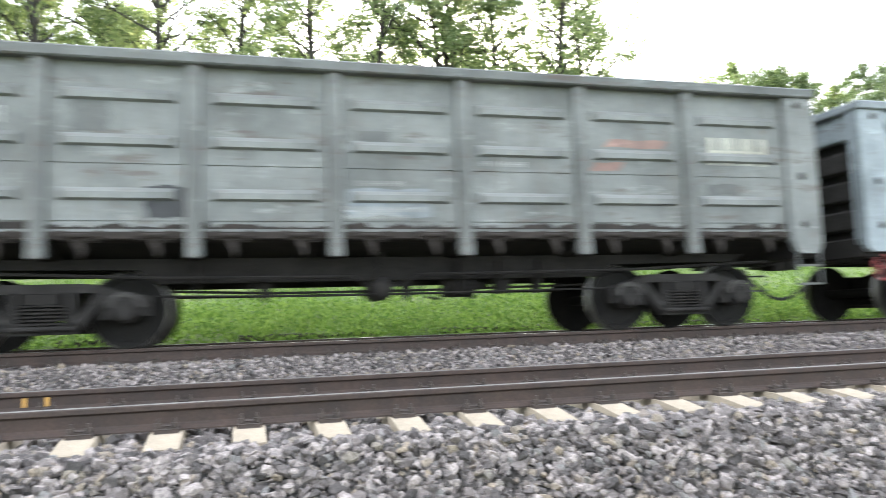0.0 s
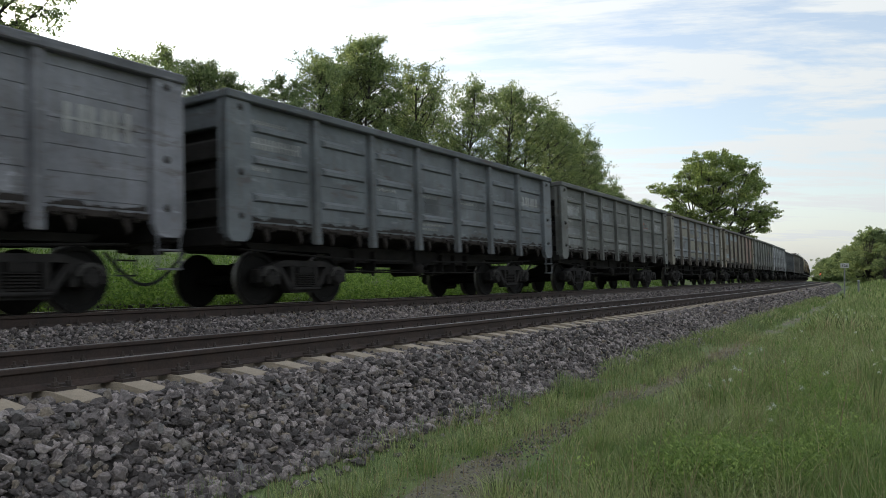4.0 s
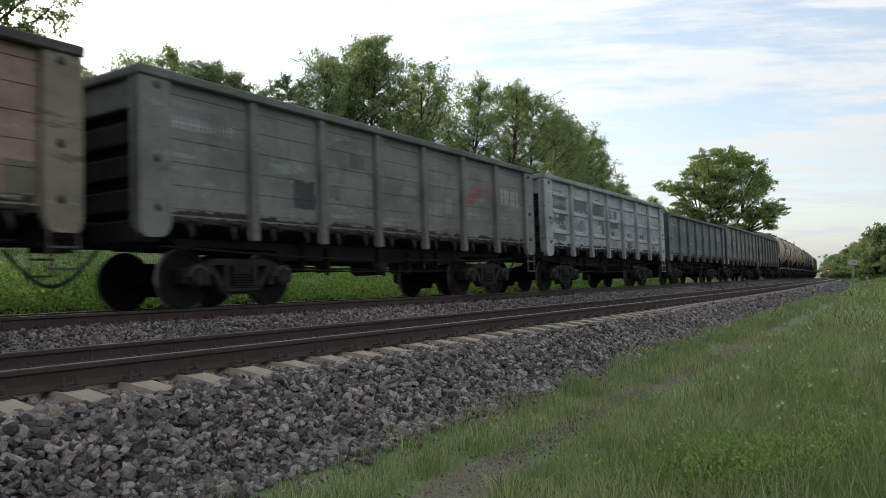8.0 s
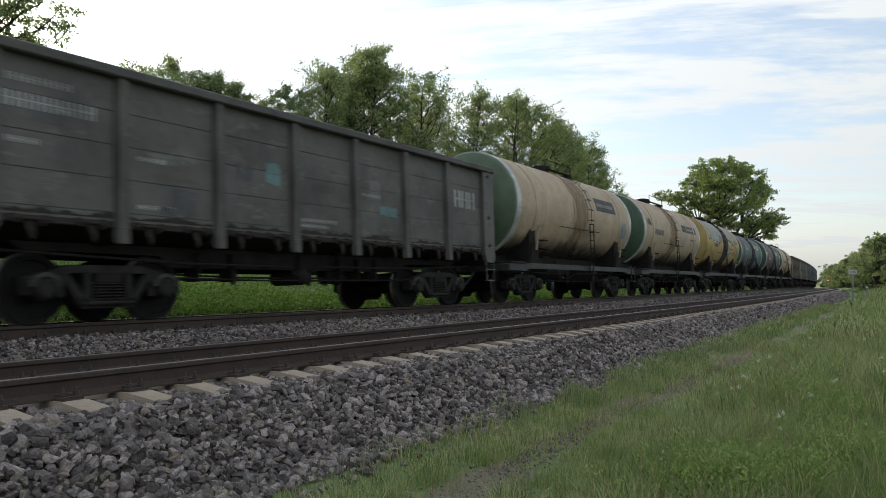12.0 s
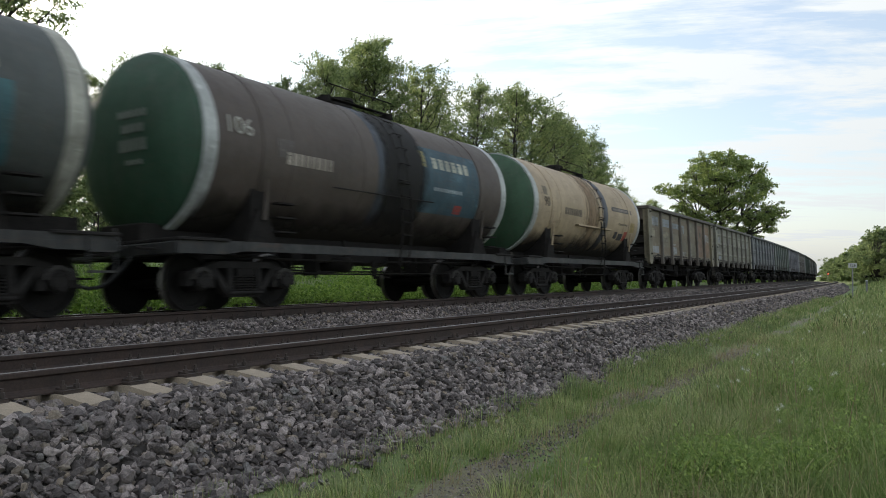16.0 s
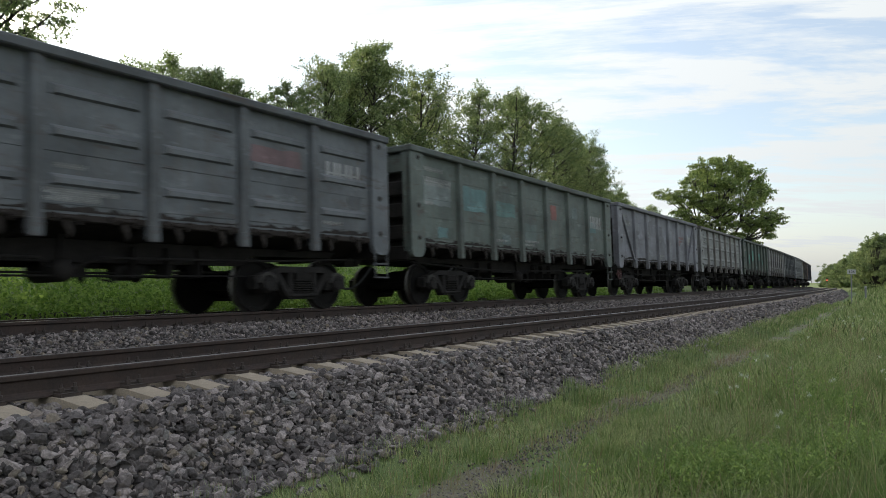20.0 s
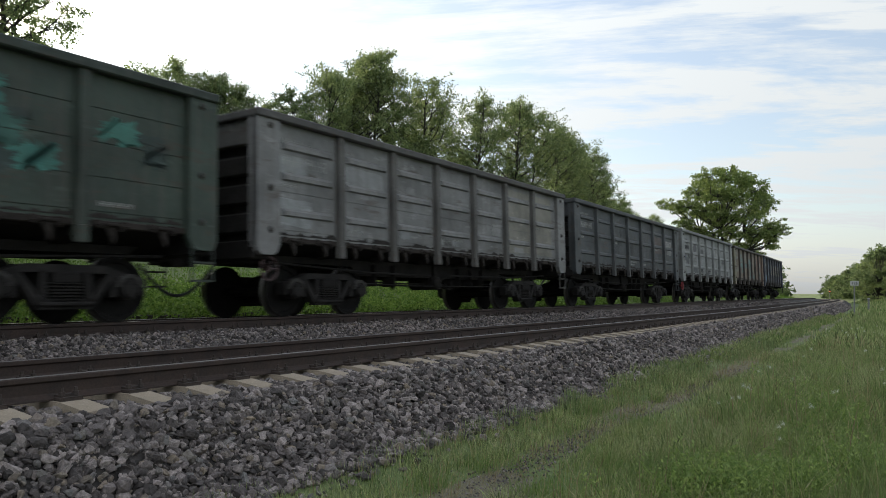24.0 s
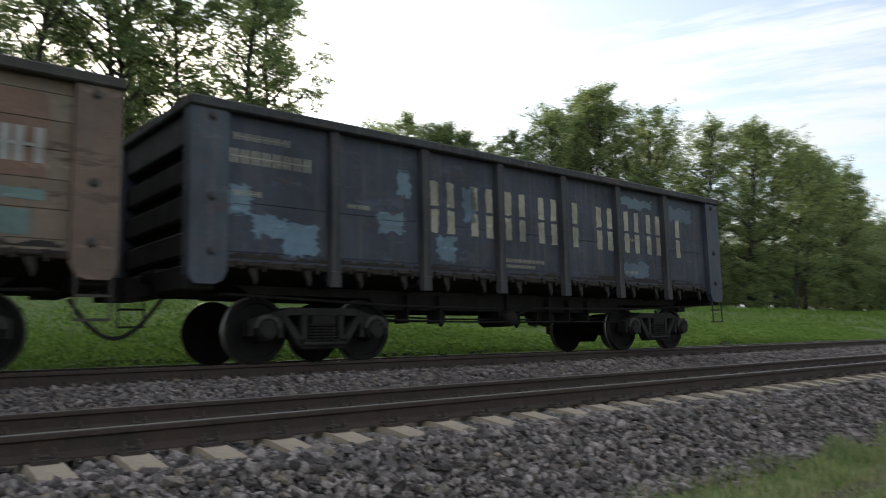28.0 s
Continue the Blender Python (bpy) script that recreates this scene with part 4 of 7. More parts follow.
def coupler_shape(sgn):
    """Automatic coupler: shank and knuckle head reaching to the middle of the gap."""
    a, b = HALF - 0.3, HALF + 0.42
    sh = Shape()
    p = lambda x: sgn * x
    sh.box(min(p(a), p(b - 0.15)), max(p(a), p(b - 0.15)), -0.09, 0.09, 0.97, 1.15, 0.02)
    poly = [(b - 0.2, -0.12), (b, -0.2), (b + 0.02, -0.08), (b - 0.1, 0.0), (b + 0.0, 0.1), (b - 0.06, 0.22), (b - 0.25, 0.16)]
    sh.prism([(p(x), y * sgn) for x, y in poly], 0.9, 1.22, "z")
    return sh


def hose_shape(sgn, half):
    pts = [(sgn * (half - 0.1 + 0.52 * t), -0.35 + 0.35 * t, 0.95 - 0.55 * math.sin(math.pi / 2 * t) ** 1.0) for t in [i / 7 for i in range(8)]]
    return Shape().tube(pts, 0.03, 7)


def step_shape(sgn, half):
    """Corner footstep: two hangers with rungs, bent from round bar."""
    sh = Shape()
    x0, x1 = sgn * (half - 0.46), sgn * (half - 0.06)
    for x in (x0, x1):
        sh.tube([(x, -SIDE + 0.02, 1.2), (x, -SIDE + 0.02, 0.6)], 0.016, 6)
    for z in (0.6, 0.88):
        sh.box(min(x0, x1), max(x0, x1), -SIDE - 0.02, -SIDE + 0.08, z - 0.015, z + 0.015)
    return sh


def handbrake_shape():
    """Spoked wheel on the solebar end."""
    sh = Shape()
    n = 20
    for i in range(n):
        a, b = 2 * math.pi * i / n, 2 * math.pi * (i + 1) / n
        sh.cyl((0.2 * math.cos(a), 0, 0.2 * math.sin(a)), (0.2 * math.cos(b), 0, 0.2 * math.sin(b)), 0.022, n=6)
    for i in range(5):
        a = 2 * math.pi * i / 5
        sh.cyl((0, 0, 0), (0.2 * math.cos(a), 0, 0.2 * math.sin(a)), 0.014, n=5)
    sh.cyl((0, -0.03, 0), (0, 0.12, 0), 0.04, n=8)
    return sh


def plate(wagon, name, x0, x1, z0, z1, col, label="", y=None, skew=0.0, rust=0.15, rag=1.0, cuts=(), at=None):
    """A thin brushed-on field of paint on the near side wall, with an uneven edge, parted at the joints of the wall."""
    y = -SIDE + 0.1 if y is None else y
    q = random.Random(round(x0 * 1000) + round(z0 * 7000))
    n = 5 if rag <= 1 else 11
    a = min(0.028 * rag, (x1 - x0) * 0.08 * rag, (z1 - z0) * 0.12 * rag)
    levels = [z0] + [c for c in cuts if z0 + 0.03 < c < z1 - 0.03] + [z1]
    lean = lambda z: skew * (z - z0) / (z1 - z0)
    ring = [(x0 + (x1 - x0) * k / n + q.uniform(-a, a), z0 + q.uniform(-a, a)) for k in range(n)]
    for b0, b1 in zip(levels, levels[1:]):
        b0, b1 = b0 + (0.006 if b0 > z0 else 0), b1 - (0.006 if b1 < z1 else 0)
        ring += [(x1 + lean(b0 + (b1 - b0) * k / n) + q.uniform(-a, a), b0 + (b1 - b0) * k / n) for k in range(n + (b1 < z1))]
        if b1 < z1:
            ring += [(x0 + lean(b1) + 0.05, b1), (x0 + lean(b1) + 0.05, b1 + 0.012)]
    ring += [(x1 + skew + (x0 - x1) * k / n + q.uniform(-a, a), z1 + q.uniform(-a, a)) for k in range(n)]
    ring += [(x0 + lean(z1 + (z0 - z1) * k / n) + q.uniform(-a, a), z1 + (z0 - z1) * k / n) for k in range(n)]
    sh = Shape().prism(ring, y - 0.004, y + 0.001, "y")
    return part(name, sh, paint(col, rust, 0.35), wagon, label, at)


def bars(wagon, x0, x1, z, h, col, n=8, y=None, fill=0.72):
    """Unreadable lettering as a row of plain upright bars."""
    y = -SIDE + 0.1 if y is None else y
    w = (x1 - x0) / n
    edges = [(x0 + (i + d) * w, x0 + (i + d + 0.3 * fill) * w) for i in range(n) for d in (0.0, 0.62 * fill)]
    m0, m1 = z + 0.46 * h, z + 0.54 * h
    low = [p for a, b in edges for p in ((a, m0), (a, z), (b, z), (b, m0))]
    top = [p for a, b in reversed(edges) for p in ((b, m1), (b, z + h), (a, z + h), (a, m1))]
    sh = Shape().prism(low + top, y - 0.007, y + 0.001, "y")
    return part("lettering", sh, paint(col, 0.1, 0.3), wagon)


def gondola(spec):
    """Open four-axle gondola wagon; near side towards the camera is y negative, the train runs towards x negative."""
    kind, col = spec["kind"], spec["col"]
    wagon = tagged(new("gondola_wagon"), spec["label"], "freight wagon", "wagons of the train")
    body, dark = paint(col, spec.get("rust", 0.35), spec.get("dirt", 0.5), planks=spec.get("planks")), paint(tuple(c * 0.66 for c in spec.get("frame", col)), 0.4, 0.5)
    sooty = paint(tuple(0.012 + c * 0.26 for c in spec.get("frame", col)), 0.5, 0.7)
    post_m = paint(spec.get("frame", tuple(c * 0.85 for c in col)), 0.4, 0.5)
    corner_m = paint(spec.get("corner", col), spec.get("rust", 0.35), spec.get("dirt", 0.5))
    tail_m = paint(spec.get("tail_corner", spec.get("corner", col)), spec.get("rust", 0.35), spec.get("dirt", 0.5))
    sheet = cached(("side_wall", kind), lambda: side_sheet(kind))
    tall = Matrix.Translation((0, 0, 1.4)) @ Matrix.Diagonal((1, 1, spec.get("tall", 1.034), 1)) @ Matrix.Translation((0, 0, -1.4))
    for rz in (0, 180):
        level = pose(0, 0, 0, 0, 0, rz)
        turn = level @ tall
        wall = part("side_wall", sheet, body, wagon, at=turn)
        if kind == "rib":
            edges = [-HALF + 0.45] + POSTS + [HALF - 0.45]
            for a, b in zip(edges, edges[1:]):
                w = round((b - a) / 2 - 0.2, 3)
                for z in (2.98, 2.45, 1.83):
                    part("pressed_rib", cached(("pressed_rib", w), lambda: rib_shape(w)), body, wall, at=pose((a + b) / 2, 0, z))
        part("top_rail", cached("top_rail", lambda: Shape().box(-HALF - 0.03, HALF + 0.03, -SIDE - 0.05, -SIDE + 0.13, TOP - 0.14, TOP, 0.02)), dark, wagon, at=turn)
        part("side_sill", cached("side_sill", side_sill_shape), M_CATCH, wagon, at=turn)
        for x in POSTS:
            part("post", cached("post", post_shape), post_m, wagon, at=turn @ pose(x, 0, 0))
        for x in [-5.19 + 1.73 * k + d for k in range(7) for d in (-0.42, 0.42)]:
            part("hatch_bracket", cached("hatch_bracket", hatch_shape), M_CATCH, wagon, at=turn @ pose(x, 0, 0))
        for s in (-1, 1):
            part("corner_post", cached(("corner_post", s), lambda: corner_shape(s)), corner_m if s * (90 - rz) < 0 else tail_m, wagon, at=turn)
        for s in (-1, 1):
            for z in (3.25, 2.2, 1.5):
                part("lashing_eye", cached("lashing_eye", lashing_eye_shape), sooty, wagon, at=turn @ pose(s * (HALF - 0.3), -SIDE - 0.002, z))
        # Near-black instead of body paint: dirt plus the gap's shade in the colour.
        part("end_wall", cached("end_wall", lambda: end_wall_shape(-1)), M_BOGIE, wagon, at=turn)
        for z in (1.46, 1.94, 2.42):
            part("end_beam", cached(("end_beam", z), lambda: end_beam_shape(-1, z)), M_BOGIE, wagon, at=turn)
        part("end_panel", cached("end_panel", end_panel_shape), post_m, wagon, at=turn)
        part("top_rail", cached("end_top_rail", lambda: Shape().box(-HALF - 0.03, -HALF + 0.14, -SIDE + 0.1, SIDE - 0.1, TOP - 0.14, TOP - 0.003, 0.02)), dark, wagon, at=turn)
        part("footstep", cached("footstep", lambda: step_shape(1, HALF)), dark, wagon, at=level)
        part("coupler", cached("coupler", lambda: coupler_shape(-1)), M_UNDER, wagon, at=level)
        part("brake_hose", cached("brake_hose", lambda: hose_shape(-1, HALF)), M_RUBBER, wagon, at=level)
        if spec.get("brace"):
            for sg in (-1, 1):
                part("diagonal_brace", cached(("brace", sg), lambda: Shape().prism([(sg * 6.1, TOP - 0.15), (sg * 5.98, TOP - 0.15), (sg * 4.38, 1.4), (sg * 4.5, 1.4)], -SIDE + 0.02, -SIDE + 0.1, "y")), post_m, wagon, at=turn)
    part("centre_sill", cached("centre_sill", centre_sill_shape), M_UNDER, wagon)
    part("floor", cached("wagon_floor", floor_shape), M_UNDER, wagon)
    for y in (-0.8, 0.8):
        # trusses of the drop hatches under the floor
        part("hatch_truss", cached("hatch_truss", lambda: Shape().prism([(-5.6, 1.12), (-5.4, 1.0), (-3.3, 0.98), (-3.1, 0.8), (3.1, 0.8), (3.3, 0.98), (5.4, 1.0), (5.6, 1.12)], -0.05, 0.05, "y")), M_UNDER, wagon, at=pose(0, y, 0))
    for x in POSTS:
        part("crossbeam", cached("crossbeam", crossbeam_shape), M_UNDER, wagon, at=pose(x, 0, 0))
    for rz in (0, 180):
        part("end_sill", cached("end_sill", end_sill_shape), M_UNDER, wagon, at=pose(0, 0, 0, 0, 0, rz))
    part("brake_gear", cached("brake_gear", brake_gear_shape), M_UNDER, wagon)
    part("air_tank", cached("air_tank", air_tank_shape, 40), M_UNDER, wagon, at=pose(-0.2, -0.62, 0.68))
    part("brake_cylinder", cached("brake_cylinder", brake_cylinder_shape, 40), M_UNDER, wagon, at=pose(1.0, -0.62, 0.72))
    if spec.get("wheel"):
        part("handbrake_wheel", cached("handbrake", handbrake_shape), paint(spec["wheel"], 0.2, 0.2), wagon, "spoked handbrake wheel", pose(-HALF + 0.42, -SIDE + 0.16, 0.84))
    for x in (-PIVOT, PIVOT):
        add_bogie(wagon, x)
    rust_scabs(wagon, spec["seed"])
    r = random.Random(spec["seed"])
    white = spec.get("ink", (0.5, 0.5, 0.48))
    laid = []

    def coat(x0, x1, z0, z1, c, y):
        """A field of paint, proud of the fields that it covers."""
        over = [d for a0, a1, b0, b1, d in laid if a0 < x1 + 0.1 and x0 < a1 + 0.1 and b0 < z1 + 0.05 and z0 < b1 + 0.05]
        y = min([y] + [d - 0.003 for d in over])
        laid.append((x0, x1, z0, z1, y))
        plate(wagon, "paint_patch", x0, x1, z0, z1, c, y=y, rag=spec.get("rag", 1.0), cuts=CUTS[kind], at=tall if kind == "plank" else None)

    # painted-out fields: explicit ones, then small ones scattered by the seed
    for x0, x1, z0, z1, c in spec.get("patches", ()):
        coat(x0, x1, z0, z1, c, -SIDE + 0.1)
    for _ in range(spec.get("scatter", 4)):
        k = r.randrange(7)
        a = -5.19 + 1.73 * k
        w, h = r.uniform(0.25, 0.62), r.uniform(0.1, 0.42)
        x, z = a + r.uniform(-0.68, 0.68 - w), r.choice((1.56, 1.95, 2.25, 2.6))
        c = r.choice(spec.get("pal", (tuple(min(0.6, v * 1.35 + 0.03) for v in col), tuple(v * 0.6 for v in col))))
        coat(x, x + w, z, min(z + h, 3.3), c, -SIDE + 0.1)
    bars(wagon, -5.95, -4.65, 2.68 if kind == "rib" else 2.75, 0.2, white, 8)
    bars(wagon, -5.9, -5.0, 3.08, 0.1, tuple(v * 0.8 for v in white), 6)
    bars(wagon, -5.9, -5.45, 2.3, 0.08, white, 4)
    bars(wagon, -0.75, 0.35, 1.66, 0.07, white, 9)
    bars(wagon, -0.75, 0.1, 1.56, 0.06, white, 8)
    for k in range(3):
        a = -5.19 + 1.73 * r.randrange(1, 7) - 0.6
        bars(wagon, a, a + r.uniform(0.3, 0.7), r.choice((1.6, 2.0, 2.3)), 0.07, white, 5)
    if spec.get("logo"):
        lc = spec["logo"]
        for k, (dx, z, w) in enumerate(((0.0, 2.62, 0.95), (-0.12, 2.44, 0.7), (-0.24, 2.28, 0.45))):
            plate(wagon, "emblem", 2.98 + dx, 2.98 + dx + w, z, z + 0.12, lc, skew=0.1)
    if spec.get("mark", True):
        bars(wagon, 4.7, 5.75, 2.4, 0.42, spec.get("mark_ink", white), 3, fill=0.95)
    return wagon


def sleeve(x0, x1, r, zc, n=56, m=6):
    """An open cylinder skin round the tank's axis."""
    vs = [(x0 + (x1 - x0) * j / m, r * math.cos(2 * math.pi * i / n), zc + r * math.sin(2 * math.pi * i / n)) for j in range(m + 1) for i in range(n)]
    return vs, [(j * n + i, j * n + (i + 1) % n, (j + 1) * n + (i + 1) % n, (j + 1) * n + i) for j in range(m) for i in range(n)]


def tank_wagon(spec):
    """Four-axle oil tank wagon on a flat frame."""
    wagon = tagged(new("tank_wagon"), spec["label"], "tank wagon", "wagons of the train")
    L, R, ZC, HF = 5.36, spec.get("r", 1.55), spec.get("zc", 2.86), 5.5
    lit = lambda c: tuple(min(0.85, 1.32 * v) for v in c)
    col = lit(spec["col"])
    FZ = 0.17       # the frame lies this much lower than the gondolas' sills
    body = paint(col, 0.16, 0.4, True)
    sh = lambda: Shape().lathe([(-L + 0.42, R), (L - 0.42, R)], "x", 56, (0, 0, ZC))
    head = lambda: Shape().lathe([(-L + 0.42, R + 0.001), (-L + 0.2, R * 0.965), (-L + 0.05, R * 0.83), (-L - 0.05, R * 0.6), (-L - 0.1, R * 0.3), (-L - 0.115, 0.02)], "x", 56, (0, 0, ZC))
    part("tank", cached(("tank_barrel", R, ZC), sh, 40), body, wagon)
    part("front_head", cached(("tank_head", R, ZC), head, 40), paint(lit(spec.get("head", spec["col"])), 0.12, 0.3, True), wagon, spec.get("head_label", ""))
    part("rear_head", cached(("tank_head", R, ZC), head, 40), paint(lit(spec.get("tail", spec["col"])), 0.12, 0.3, True), wagon, at=pose(0, 0, 0, 0, 0, 180))
    ring = lambda: Shape().lathe([(-0.13, R - 0.02), (-0.13, R + 0.005), (0.13, R + 0.005), (0.13, R - 0.02)], "x", 56, (0, 0, ZC))
    rc = spec.get("ring")
    if rc:
        part("painted_ring", cached(("tank_ring", R, ZC), ring, 40), paint(lit(rc), 0.1, 0.35), wagon, at=pose(-L + 0.42, 0, 0))
        part("painted_ring", cached(("tank_ring", R, ZC), ring, 40), paint(lit(rc), 0.1, 0.35), wagon, at=pose(L - 0.42, 0, 0))
    weld = lambda: Shape().lathe([(-0.02, R - 0.01), (-0.012, R + 0.006), (0.012, R + 0.006), (0.02, R - 0.01)], "x", 56, (0, 0, ZC))
    for x in (-3.1, -1.05, 1.05, 3.1):
        part("weld_seam", cached(("tank_weld", R, ZC), weld, 40), body, wagon, at=pose(x, 0, 0))
    band = lambda: Shape().lathe([(-0.09, R - 0.01), (-0.09, R + 0.014), (0.09, R + 0.014), (0.09, R - 0.01)], "x", 56, (0, 0, ZC))
    for x in (-3.75, 3.75):
        part("tank_strap", cached(("tank_strap", R, ZC), band, 40), body, wagon, at=pose(x, 0, 0))
    if spec.get("belt"):
        wide = lambda: Shape().lathe([(-0.26, R - 0.01), (-0.23, R + 0.009), (0.23, R + 0.009), (0.26, R - 0.01)], "x", 56, (0, 0, ZC))
        part("painted_belt", cached(("tank_belt", R, ZC), wide, 40), paint(lit(spec["belt"]), 0.1, 0.6), wagon, "dark painted belt round the tank", pose(spec.get("belt_x", 0.85), 0, 0))
    sheath = lambda x0, x1, e: Shape().add(*sleeve(x0, x1, R + e, ZC))
    spill = M_SPILL if spec.get("spill") else M_SPILL_PALE
    part("spill_stain", cached(("spill_stain", R, ZC), lambda: sheath(-1.1, 1.1, 0.012), 40), spill, wagon, "oil runs down from the filling hatch", pose(spec.get("spill_x", -0.3), 0, 0))
    if spec.get("worn"):
        part("worn_patch", cached(("worn_patch", R, ZC), lambda: sheath(-L + 0.7, L - 0.9, 0.004), 40), M_WORN, wagon, "paint worn to grey primer")
    # saddles and frame
    for x in (-3.75, 3.75):
        part("saddle", cached(("saddle", R, ZC), lambda: Shape().prism([(-1.3, 1.12), (1.3, 1.12)] + [(R * 0.99 * math.sin(radians(a)), ZC - R * 0.99 * math.cos(radians(a))) for a in (62, 45, 30, 15, 0, -15, -30, -45, -62)], -0.2, 0.2, "x")), M_UNDER, wagon, at=pose(x, 0, 0))
        for y in (-1, 1):
            turn = pose(x, 0, 0, 0, 0, 0 if y < 0 else 180)
            part("saddle_bracket", cached("saddle_bracket", lambda: Shape().prism([(-0.34, 1.1), (0.34, 1.1), (0.1, 1.7), (-0.1, 1.7)], -1.42, -1.3, "y")), M_UNDER, wagon, at=turn)
            part("strap_bolt", cached("strap_bolt", lambda: Shape().tube([(0, -1.46, 1.5), (0, -1.56, 2.2)], 0.035, 6)), body, wagon, at=turn)
            for k in (0, 1, 2):
                part("saddle_step", cached("saddle_step", lambda: Shape().box(-0.2, 0.2, -1.58, -1.4, -0.015, 0.015)), M_UNDER, wagon, at=turn @ pose(0.42, 0, 1.3 + 0.25 * k))
    beam = paint((0.033, 0.034, 0.033), 0.3, 0.5)
    for rz in (0, 180):
        turn = pose(0, 0, 0, 0, 0, rz)
        part("side_beam", cached("tank_side_beam", lambda: Shape().prism([(-HF, 1.06 - FZ), (-4.6, 1.06 - FZ), (-4.2, 1.12 - FZ), (4.2, 1.12 - FZ), (4.6, 1.06 - FZ), (HF, 1.06 - FZ), (HF, 1.28 - FZ), (-HF, 1.28 - FZ)], -1.46, -1.34, "y")), beam, wagon, at=turn)
        part("end_platform", cached("tank_end_platform", lambda: Shape().box(-HF - 0.02, -4.55, -1.5, 1.5, 1.26 - FZ, 1.31 - FZ, 0.01)), M_BOGIE, wagon, at=turn)
        part("buffer_beam", cached("tank_buffer_beam", lambda: Shape().box(-HF - 0.04, -HF + 0.16, -1.45, 1.45, 0.88, 1.25 - FZ, 0.02)), beam, wagon, at=turn)
        part("coupler", cached("coupler", lambda: coupler_shape(-1)), M_UNDER, wagon, at=turn @ pose(HALF - HF - 0.08, 0, 0))
        part("brake_hose", cached("brake_hose", lambda: hose_shape(-1, HALF)), M_RUBBER, wagon, at=turn @ pose(HALF - HF - 0.08, 0, 0))
        part("footstep", cached("footstep", lambda: step_shape(1, HALF)), beam, wagon, at=turn @ pose(HF - HALF, 0, 0))
        # side ladder, handrail and top gangway
        lad, rungs = Shape(), Shape()
        LX = spec.get("ladder", 0.0) * (1 if rz == 0 else -1)
        for x in (LX - 0.17, LX + 0.17):
            lad.tube([(x, -1.5, 0.75), (x, -1.62, 1.4), (x, -1.62, ZC - 0.35)], 0.018, 6)
            rungs.tube([(x, -(R + 0.035) * math.cos(a), ZC + (R + 0.035) * math.sin(a)) for a in (-0.2, 0.15, 0.5, 0.85, 1.2)], 0.008, 5)
        for i in range(7):
            z = 0.85 + i * 0.28
            y = -1.55 if z < 1.4 else -1.62
            lad.box(LX - 0.17, LX + 0.17, y - 0.03, y + 0.04, z - 0.012, z + 0.012)
        for a in (-0.12, 0.1, 0.32, 0.54, 0.76, 0.98):
            rungs.tube([(LX + d * 0.17, -(R + e) * math.cos(a), ZC + (R + e) * math.sin(a)) for d, e in ((-1, 0.03), (-0.9, 0.11), (0.9, 0.11), (1, 0.03))], 0.013, 5)
        part("upper_ladder", cached(("tank_rungs", R, ZC, LX), lambda: rungs), M_BOGIE, wagon, at=turn)
        part("ladder", cached(("tank_ladder", R, ZC, LX), lambda: lad), M_UNDER, wagon, at=turn)
        if spec.get("shelf"):
            part("side_shelf", cached(("tank_shelf", R, ZC), lambda: Shape().prism([(-1.75, 0.02), (-1.7, -0.03), (1.5, -0.03), (1.55, 0.02)], -R - 0.02, -R + 0.22, "y")), body, wagon, "narrow ledge below the wagon's markings", turn @ pose(0, 0, ZC - 0.55))
        else:
            part("handrail", cached(("tank_handrail", R, ZC), lambda: Shape().tube([(-2.0, -R + 0.03, ZC - 0.55), (1.5, -R + 0.03, ZC - 0.55)], 0.014, 6)), M_BOGIE, wagon, at=turn)
    part("underframe", cached("tank_underframe", lambda: Shape().box(-HF, HF, -0.55, 0.55, 0.85, 1.42, 0.02).box(-3.9, -3.6, -1.4, 1.4, 0.95, 1.11).box(3.6, 3.9, -1.4, 1.4, 0.95, 1.11)), M_UNDER, wagon)
    part("brake_gear", cached("brake_gear", brake_gear_shape), M_UNDER, wagon, at=pose(0, 0, 0))
    part("air_tank", cached("air_tank", air_tank_shape, 40), M_UNDER, wagon, at=pose(-0.9, -0.55, 0.8))
    for y in (-0.5, 0.5):
        part("gangway_plank", cached(("gangway_plank", R, ZC), lambda: Shape().box(-1.15, 1.15, -0.07, 0.07, ZC + R + 0.02, ZC + R + 0.04)), M_BOGIE, wagon, at=pose(0, y, 0))
    for x in (-1.1, 1.1):
        part("gangway_bracket", cached(("gangway_bracket", R, ZC), lambda: Shape().box(-0.03, 0.03, -0.7, 0.7, ZC + R - 0.12, ZC + R + 0.02)), M_BOGIE, wagon, at=pose(x, 0, 0))
    zt = ZC + R + 0.04
    for y in (-0.68, 0.68):
        part("gangway_railing", cached(("tank_railing", R, ZC), lambda: Shape().tube([(-1.1, 0, zt - 0.1), (-1.1, 0, zt + 0.22), (1.1, 0, zt + 0.22), (1.1, 0, zt - 0.1)], 0.014, 6)), M_BOGIE, wagon, at=pose(0, y, 0))
    part("hatch", cached(("tank_hatch", R, ZC), lambda: Shape().lathe([(0, 0.3), (0.0, 0.32), (0.2, 0.32), (0.2, 0.36), (0.26, 0.36), (0.3, 0.2), (0.31, 0.02)], "y", 20), 35), M_BOGIE, wagon, at=pose(0, 0, ZC + R - 0.04, 90, 0, 0))
    for x in (-PIVOT + 0.42, PIVOT - 0.42):
        add_bogie(wagon, x)
    white = spec.get("ink", (0.5, 0.48, 0.42))

